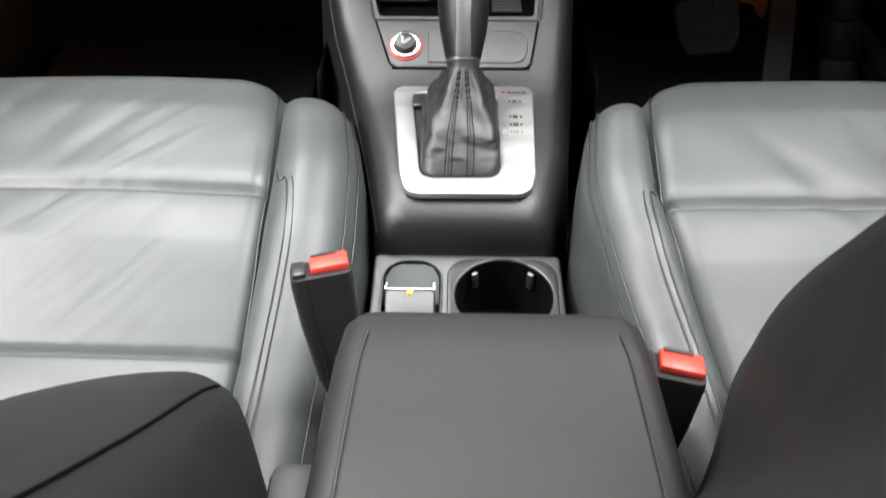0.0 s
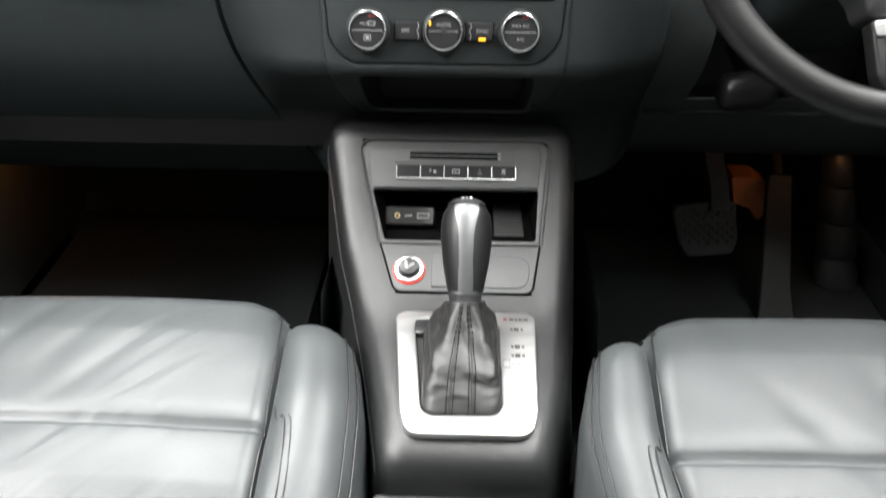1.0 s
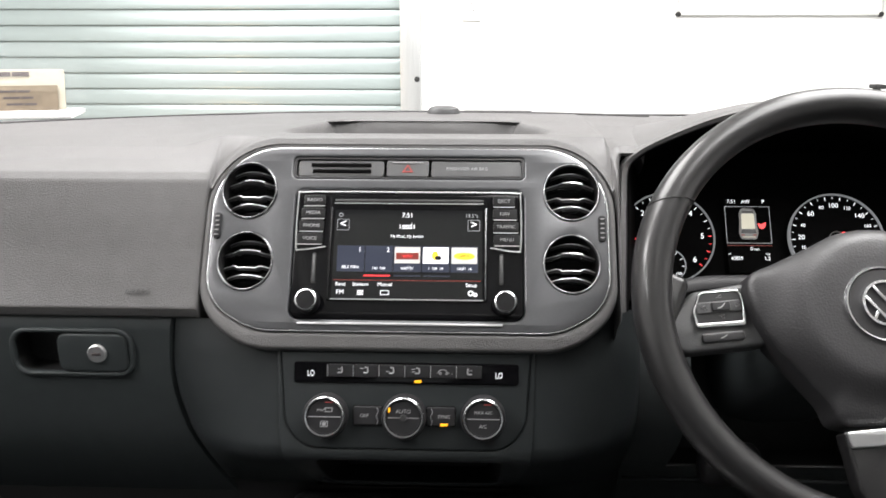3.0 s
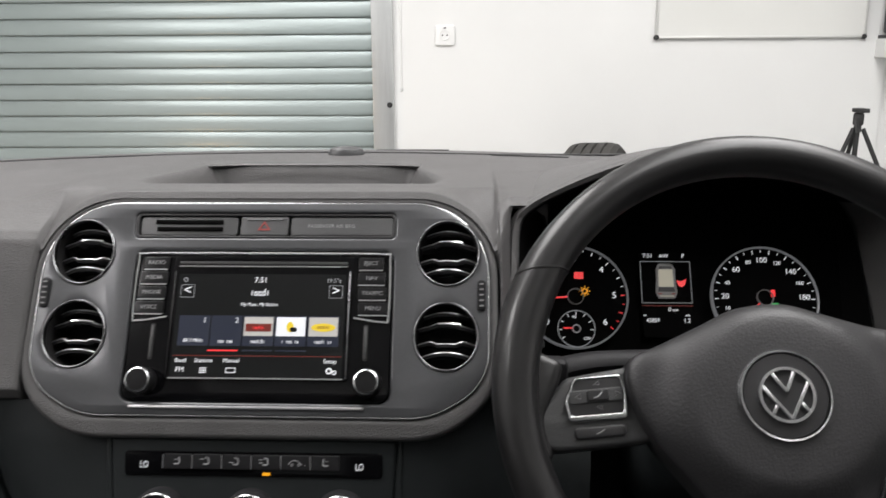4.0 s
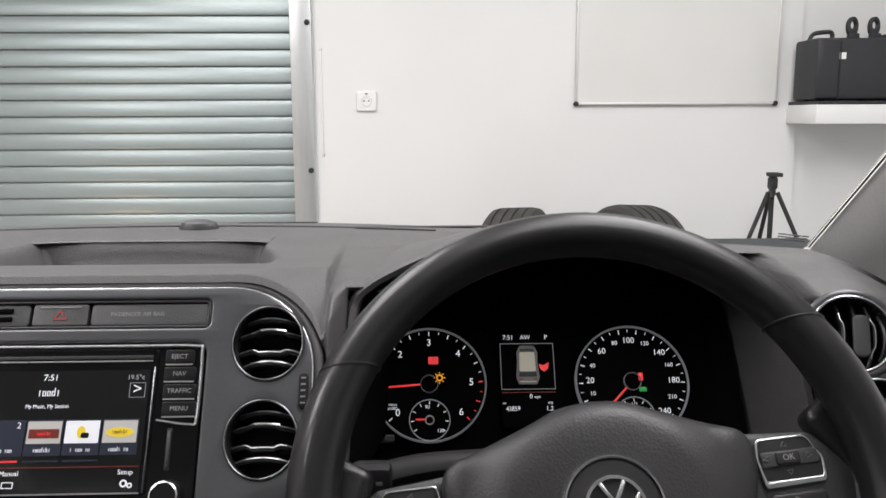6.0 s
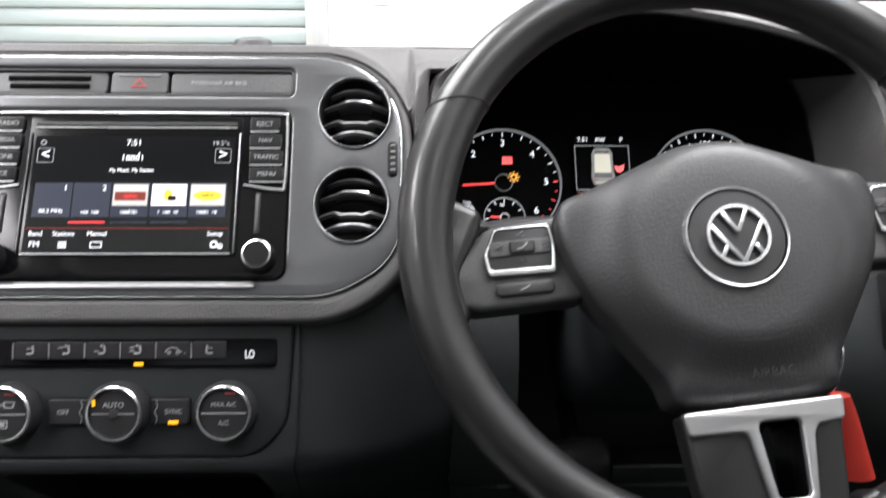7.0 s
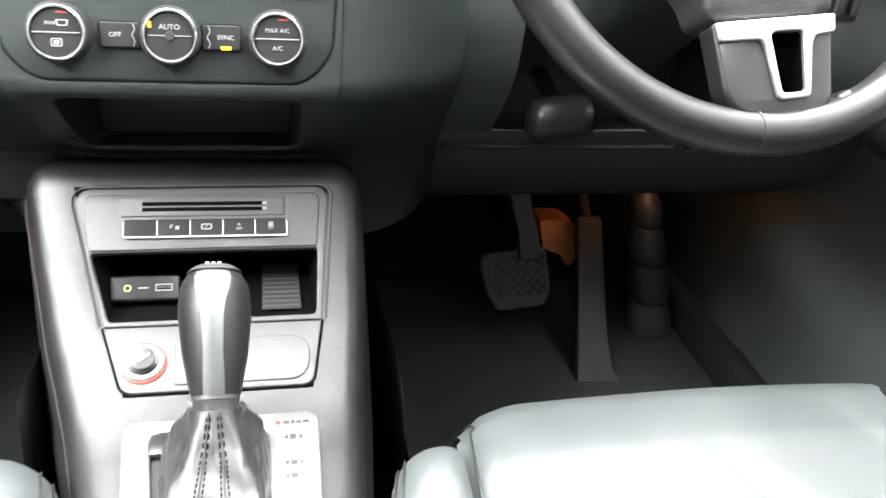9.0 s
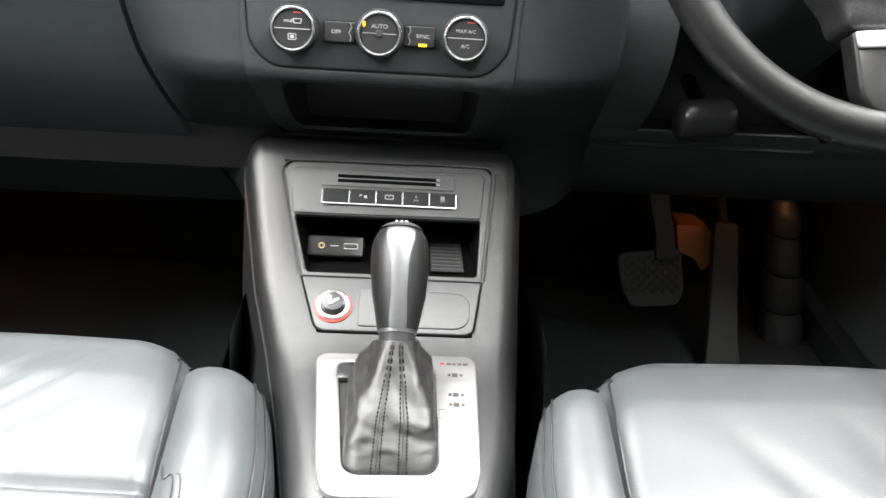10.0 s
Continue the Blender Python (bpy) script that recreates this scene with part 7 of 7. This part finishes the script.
rows = [arm_ring(-0.521, 0.070, 0.776, 0.010), arm_ring(-0.522, 0.078, 0.790, 0.030), arm_ring(-0.526, 0.083, 0.797, 0.040), arm_ring(-0.534, 0.087, 0.801, 0.046), arm_ring(-0.56, 0.090, 0.8035, 0.05), arm_ring(-0.64, 0.094, 0.806, 0.05), arm_ring(-0.75, 0.098, 0.808, 0.05), arm_ring(-0.84, 0.098, 0.806, 0.05)]
lid = part("armrest", loft(rows), ARM, ar, "padded dark leather armrest lid", None, 50)
for s in (-1, 1):
    part("stitching", tube(smooth_path([(0.045 + s * 0.072, -0.545, 0.8035), (0.045 + s * 0.076, -0.58, 0.8060), (0.045 + s * 0.080, -0.68, 0.8085), (0.045 + s * 0.083, -0.82, 0.8090)], 5), 0.0006, 5), DEEP, lid)
part("hinge_box", box(0.15, 0.27, 0.14, (0.045, -0.70, 0.690), 0.012), HARD, ar)
part("release_catch", box(0.034, 0.060, 0.060, (-0.062, -0.634, 0.732), 0.008), DEEP, ar)


# ---------------------------------------------------------------- seats
def seat(s, x0, y0, z0, recline, tall, label):
    """A front seat; s is the side of the car, x0 the inner seam, y0 the cushion's front, z0 its height."""
    t = thing("front_seat", (x0 + s * 0.22, y0 - 0.25, FLOOR), label, "car seat", "front seats")

    def seam(v):
        if s > 0:
            return along([(-0.56, 0.032), (-0.45, 0.023), (-0.36, 0.009), (-0.27, -0.008), (-0.18, -0.0185), (-0.09, -0.013), (0, 0)], v)[0]
        return -along([(-0.56, 0.010), (-0.45, 0.016), (-0.36, 0.019), (-0.27, 0.0215), (-0.18, 0.0195), (-0.09, 0.013), (0, 0)], v)[0]

    def height(u, v):
        z = along([(-0.56, -0.085), (-0.45, -0.080), (-0.33, -0.050), (-0.25, -0.022), (-0.175, -0.006), (-0.08, 0.001), (-0.02, -0.001), (0, -0.006)], v)[0]
        for c in (-0.191, -0.350):
            z -= 0.006 * math.exp(-((v - c) / 0.0035) ** 2) + 0.0025 * math.exp(-((v - c) / 0.016) ** 2)
        z += 0.007 * math.sin(math.pi * min(1, max(0, u / 0.36))) ** 0.6
        z += 0.0025 * math.sin(math.pi * ((-v % 0.16) / 0.16)) ** 2
        n = noise.noise(Vector((u * 7 + 3 * s, v * 9 + 5, 0.5)))
        z += 0.0012 * n
        crease = noise.noise(Vector((u * 30 + v * 22, v * 5 - u * 4, 2.0 + s)))
        z -= 0.0016 * max(0, crease - 0.12) * ease(-0.01, -0.05, v) * ease(-0.34, -0.2, v) * 2
        z -= 0.015 * ease(0.018, 0.0, u) + 0.012 * ease(0.045, 0.0, u) * ease(-0.12, -0.01, v)
        return z

    us = [0, 0.004, 0.009, 0.016] + span(0.025, 0.36, 34)
    rows = []
    rows = [[(x0 + s * (u + seam(0)), y0 - 0.03, z0 - 0.20) for u in us], [(x0 + s * (u + seam(0)), y0 - 0.004, z0 - 0.12) for u in us]]
    for a in span(0, 75, 6):
        k = radians(a)
        rows.append([(x0 + s * (u + seam(0)), y0 - 0.036 + 0.036 * math.cos(k), z0 - 0.036 + 0.036 * math.sin(k) + height(u, -0.036 + 0.036 * math.cos(k))) for u in us])
    for v in span(-0.034, -0.54, 150):
        rows.append([(x0 + s * (u + seam(v)), y0 + v, z0 + height(u, v)) for u in us])
    cu = part("cushion", loft(rows, False, False), SEAT, t, "grey leather seat cushion with cross seams", None, 60)
    part("piping", tube([Vector(r[2]) + Vector((0, 0, 0.0010)) for r in rows[3:]], 0.0011, 6), BOOT, cu, "piped edge seam")

    # side bolsters: the inner one and a plain outer one
    cross = [(0.006, -0.030), (0.002, -0.008), (-0.004, 0.0025), (-0.0145, 0.0080), (-0.027, 0.0105), (-0.041, 0.0100), (-0.055, 0.0070), (-0.067, 0.0010), (-0.0775, -0.0080), (-0.0860, -0.0205), (-0.0920, -0.040), (-0.095, -0.08), (-0.0935, -0.14), (-0.088, -0.21)]

    def bolster(mirror, off):
        out = []
        vs = [-0.030, -0.031, -0.034, -0.040, -0.049, -0.060, -0.075, -0.095] + span(-0.11, -0.56, 30)
        for v in vs:
            d = max(0.0, 1 - (-0.030 - v) / 0.065)
            front = 1 - math.sqrt(max(0.0, 1 - d * d))
            ring = []
            base = along([(-0.56, -0.060), (-0.45, -0.050), (-0.33, -0.022), (-0.25, 0.0), (-0.175, 0.008), (-0.08, 0.010), (0, 0.006)], v)[0]
            flare = along([(-0.56, 0.80), (-0.40, 0.88), (-0.25, 1.0), (-0.15, 0.98), (-0.03, 0.80)], v)[0]
            for cu_, cz in cross:
                zz = cz * (0.72 if s > 0 and cz > -0.045 else 1) + base * (1 if cz > -0.05 else 0.3)
                zz -= front * 0.10 * (1 if cz > -0.10 else 0.3)
                uu = cu_ * flare * (1 - 0.15 * front) * (0.62 if s > 0 else 0.89)
                ring.append((x0 + s * (off + mirror * (uu + seam(v))), y0 + v, z0 + zz))
            out.append(ring)
        cap = [[(p[0], p[1] - 0.004, p[2] - 0.02) for p in out[0]]]
        return cap + out

    rings = bolster(1, 0.0)
    bo = part("inner_bolster", loft(rings, False, False), SEAT, t, "grey leather side bolster with piped seams", None, 60)
    for idx, lift in ((8, 0.0012), (9, 0.0010)):
        part("piping", tube([(r[idx][0] - s * 0.001, r[idx][1], r[idx][2] + lift) for r in rings[4:]], 0.0008, 6), BOOT, bo, "double piped seam")
    path = []
    for k, (a, v) in enumerate(((1.9, -0.187), (2.4, -0.193), (3.1, -0.207), (3.5, -0.225), (3.7, -0.28), (3.7, -0.36), (3.6, -0.48))):
        best = min(rings, key=lambda r: abs(r[0][1] - (y0 + v)))
        i0 = int(a)
        p, q = Vector(best[i0]), Vector(best[i0 + 1])
        path.append(p.lerp(q, a - i0) + Vector((0, 0, 0.001)))
    part("stitching", tube(smooth_path(path, 6), 0.0007, 6), BOOT, bo, "curved double seam")
    part("stitching", tube(smooth_path([p + Vector((-s * 0.006, 0, 0.0005)) for p in path], 6), 0.0007, 6), BOOT, bo, "curved double seam")
    part("outer_bolster", loft(bolster(-1, 0.36), False, False), SEAT, t, "", None, 60)
    part("seat_base", box(0.50, 0.46, 0.16, (x0 + s * 0.18, y0 - 0.29, z0 - 0.24), 0.03), HARD, t)
    for dx in (0.0, 0.36):
        part("seat_rail", box(0.04, 0.52, 0.05, (x0 + s * dx, y0 - 0.27, FLOOR + 0.045), 0.008), RUBBER, t)

    # backrest
    ang = radians(recline)
    bx, by, bz = x0, y0 - (0.425 if s < 0 else 0.390), z0 - 0.10
    upv, nv = Vector((0, -math.sin(ang), math.cos(ang))), Vector((0, math.cos(ang), math.sin(ang)))

    lift, mid, inner, outer, w_full, w_low, fade, shift, round_off = (0.0846, -0.022, 0.030, 0.190, 0.080, 0.600, 0.116, 0.042, -0.011) if s > 0 else (0.0906, -0.0225, 0.085, 0.235, 0.080, 0.4775, 0.556, 0.034, -0.058)

    def back(u, w, front):
        """A point of the backrest; u runs outwards from the inner seam, w up along it."""
        base = Vector((bx + s * (u + shift * ease(0.30, 0.0, w)), by, bz)) + upv * w
        hump = math.exp(-((u - mid) / (inner if u < mid else outer)) ** 2) + 0.6 * math.exp(-((u - 0.395) / 0.050) ** 2)
        bol = lift * hump * ease(0.035, w_full, w) * (1 - fade * ease(w_full, w_low, w))
        edge = ease(-0.1, round_off, u) * ease(0.454, 0.41, u) * ease(tall + 0.005, tall - 0.05, w)
        if front:
            return base + nv * (-0.05 + (0.035 + bol) * edge ** 0.5)
        return base + nv * (-0.05 - 0.085 * edge ** 0.5)

    us2, ws = [-0.1 + 0.554 * k ** 1.3 for k in span(0, 1, 56)], [tall * k ** 1.15 for k in span(0, 1, 44)]

    ring_rows = [[back(u, w, True) for u in us2] + [back(u, w, False) for u in reversed(us2)] for w in ws]
    br = part("backrest", loft(ring_rows), BACK, t, "leather backrest darkened for shade, with raised side bolsters", None, 60)
    if s < 0:
        part("stitching", tube([back(along([(0.10, -0.051), (0.30, -0.038), (0.45, -0.032)], w)[0], w, True) + nv * 0.0006 for w in span(0.10, 0.45, 30)], 0.0012, 6), VOID, br, "seam along the bolster")
    for u in (0.12, 0.24):
        part("headrest_post", tube([back(u, tall - 0.02, False) + nv * 0.04, back(u, tall, False) + nv * 0.04 + upv * 0.10], 0.007, 8), CHROME, br)
    hr = []
    for w, k in ((0.06, 0.75), (0.075, 0.95), (0.11, 1.0), (0.17, 1.0), (0.205, 0.93), (0.22, 0.7)):
        c = Vector((bx + s * 0.18, by, bz)) + upv * (tall + w) - nv * 0.03
        hr.append([c + Vector((0.125 * k * math.copysign(abs(math.cos(a)) ** 0.5, math.cos(a)), 0, 0)) + nv * (0.055 * k * math.copysign(abs(math.sin(a)) ** 0.6, math.sin(a))) for a in span(0, 2 * math.pi * 27 / 28, 27)])
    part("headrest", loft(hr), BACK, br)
    return t


seat(-1, -0.167, -0.080, 0.680, 37, 0.58, "grey leather passenger seat with piped side bolsters")
seat(1, 0.205, -0.140, 0.721, 24, 0.60, "grey leather driver seat with creased cushion")


def buckle(x, y, z, nod, lean, turn, label):
    t = thing("seat_belt_buckle", (x, y, z - 0.12), label, "belt buckle", "seat belt buckles")
    m = pose(x, y, z, nod, lean, turn)
    prof = ((0.62, -0.112), (0.80, -0.095), (0.97, -0.045), (1.0, -0.012), (0.97, -0.006))
    b = part("body", loft([[(px * k, py * mix(k, 1, 0.4), h) for px, py in rr(0, 0, 0.044, 0.024, 0.006)] for k, h in prof]), SMOOTH, t, "", m)
    part("red_button", box(0.027, 0.018, 0.006, (0.0065, 0.002, -0.0035), 0.002), RED, b, "red release button", m)
    part("latch_rim", box(0.010, 0.018, 0.005, (-0.0150, 0.0, -0.0045), 0.002), SMOOTH, b, "", m)
    part("side_seam", box(0.0016, 0.0246, 0.085, (-0.0105, 0, -0.052)), DEEP, b, "", m)
    part("tongue_slot", box(0.018, 0.0030, 0.0022, (0.004, 0.0085, -0.0005)), DEEP, b, "", m)
    part("stalk", tube([m @ Vector((0, 0, -0.105)), m @ Vector((0.004, -0.01, -0.18))], 0.010, 8, flat=0.5), RUBBER, t)


buckle(-0.0725, -0.450, 0.761, -14, -2, 14, "black seat belt buckle with a red button")
buckle(0.153, -0.540, 0.774, -14, 5, -10, "black seat belt buckle with a red button beside the armrest")

# ---------------------------------------------------------------- footwells
bp = thing("brake_pedal", (0.44, 0.40, 0.43), "black rubber brake pedal with a worn diamond tread", "pedal")
BM = frame3((0.438, 0.390, 0.478), (1, 0.02, 0.05), (0, 0.42, 0.9))
slab("pad", [rounded([(-0.060, 0.040), (0.048, 0.047), (0.054, -0.020), (0.044, -0.048), (-0.034, -0.050), (-0.048, -0.022)], [0.014, 0.010, 0.03, 0.014, 0.014, 0.03], 6)], 0.016, BM, PEDAL, bp, "", top=0.0, bevel=0.004)
bm = bmesh.new()
for i in range(-9, 10):
    for j in range(-9, 10):
        x, y = (i + j) * 0.0078 - 0.003, (i - j) * 0.0078
        if -0.027 < y < 0.037 and -0.047 < x < 0.044:
            box(0.0086, 0.0086, 0.003, (0, 0, 0), 0.0012, 1, bm)
            bmesh.ops.transform(bm, matrix=Matrix.Translation((x, y, 0.001)) @ pose(0, 0, 0, 0, 0, 45), verts=bm.verts[-24:])
part("tread", bm, PEDAL, bp, "raised diamond tread", BM)
part("arm", loft([[(x + sx * 0.015, y + sy * 0.006, z - sy * 0.004) for sx, sy in ((-1, -1), (1, -1), (1, 1), (-1, 1))] for x, y, z in smooth_path([(0.456, 0.402, 0.505), (0.451, 0.415, 0.545), (0.440, 0.440, 0.590), (0.436, 0.480, 0.660), (0.436, 0.53, 0.76)], 4)]), PEDAL, bp)
ap = thing("accelerator_pedal", (0.55, 0.29, 0.345), "long black accelerator pedal hinged at the floor", "pedal")
AM = frame3((0.557, 0.365, 0.452), (1, -0.05, 0.0), (0.018, 0.150, 0.213))
slab("pad", [rounded([(-0.029, -0.132), (0.046, -0.132), (0.031, -0.112), (0.024, -0.06), (0.020, 0.131), (-0.021, 0.131), (-0.025, -0.06)], [0.004, 0.006, 0.02, 0.05, 0.009, 0.008, 0.05])], 0.018, AM, RUBBER, ap, "", top=0.0, bevel=0.004)
part("link_arm", tube([(0.566, 0.45, 0.535), (0.570, 0.52, 0.58), (0.575, 0.60, 0.68)], 0.009, 8, flat=0.5), RUBBER, ap)
br_ = thing("pedal_bracket", (0.525, 0.50, 0.45), "orange plastic block behind the pedals", "bracket")
part("block", loft([[(x, 0.462 + d, z) for x, z in rounded([(0.487, 0.539), (0.527, 0.538), (0.553, 0.523), (0.565, 0.476), (0.552, 0.451), (0.544, 0.456), (0.535, 0.474), (0.501, 0.487)], [0.004, 0.010, 0.010, 0.012, 0.006, 0.006, 0.010, 0.005])] for d in (0.0, 0.045)]), ORANGE, br_)
part("mount", tube([(0.548, 0.495, 0.48), (0.562, 0.56, 0.42), (0.575, 0.62, 0.335)], 0.012, 8), RUBBER, br_)
fr2 = thing("footwell_pad", (0.70, 0.40, 0.345), "ribbed black foam pad beside the accelerator", "footwell pad")
for z0, z1 in ((0.338, 0.403), (0.406, 0.473), (0.476, 0.543), (0.546, 0.606)):
    rows = []
    for k in span(0, 1, 8):
        z = mix(z0, z1, k)
        q = (0.606 - z) / 0.268
        puff = 0.86 + 0.14 * math.sin(math.pi * min(1, max(0, k))) ** 0.5
        if z1 > 0.6:
            puff *= 1 - 0.35 * ease(0.65, 1.0, k)
        cx, hw = mix(0.649, 0.706, q), mix(0.021, 0.040, q ** 0.8)
        rows.append([(cx + hw * puff * math.copysign(abs(math.cos(a)) ** 0.8, math.cos(a)), 0.425 + mix(0.024, 0.0, q) + 0.032 * puff * math.sin(a), z) for a in span(0, 2 * math.pi * 19 / 20, 19)])
    part("rib", loft(rows), CONS, fr2, "", None, 50)
for s, lab in ((1, "black carpet mat in the driver footwell"), (-1, "black carpet mat in the passenger footwell")):
    bm = loft([[(x, y, FLOOR + 0.004 + lift + 0.17 * math.exp(-((x - 0.02) / 0.16) ** 4)) for x in [s * v for v in span(0.24, 0.745, 12)]] for y, lift in ([(-0.05, 0.004), (-0.049, 0.016)] + [(y, 0.018) for y in span(-0.045, 0.59, 12)] + [(0.594, 0.016), (0.595, 0.004)])], False, False)
    tagged(part("floor_mat", bm, CARPET), lab, "floor mat", "floor mats")
for s in (-1, 1):
    top = [(-0.05, 0.655), (0.05, 0.650), (0.15, 0.640), (0.29, 0.620), (0.34, 0.60)]
    part("console_side", loft([[(0.02 + s * (0.160 + 0.030 * k), y + 0.03 * k, mix(z, FLOOR + 0.02, k)) for k in span(0, 1, 5)] for y, z in top], False, False), HARD, con, "dark side panel in the footwell")

# ---------------------------------------------------------------- papers on the dashboard
cd = thing("display_card", (-0.61, 0.40, 1.19), "cream printed card propped on the dashboard by the windscreen", "card")
CM = frame3((-0.606, 0.412, 1.222), (1, 0.25, 0), (0, 0.25, 0.97))
slab("card", [rr(0, 0, 0.190, 0.066, 0.004)], 0.002, CM, PAPER, cd, bevel=0.0004)
bars((0.020, 0.006, 0.045, 0.022), 0.0062, CM, INK, cd, 0.0, 0.026, 0.0016)
slab("picture", [rr(0.042, -0.008, 0.088, 0.036, 0.001)], 0.0006, CM, BROWN, cd, "brown printed picture", top=0.0018)
slab("picture", [rr(-0.052, -0.008, 0.080, 0.040, 0.001)], 0.0006, CM, TAN, cd, "pale tan printed picture", top=0.0018)
for k in range(3):
    bars((0.022, 0.016), 0.0030, CM, INK, cd, 0.030 + 0.004 * k, 0.002 - 0.009 * k, 0.0020)
part("stand", box(0.225, 0.085, 0.007, (0, 0, 0), 0.002), WHITEP, cd, "white card base", pose(-0.600, 0.395, 1.1945, 0, 0, 14))
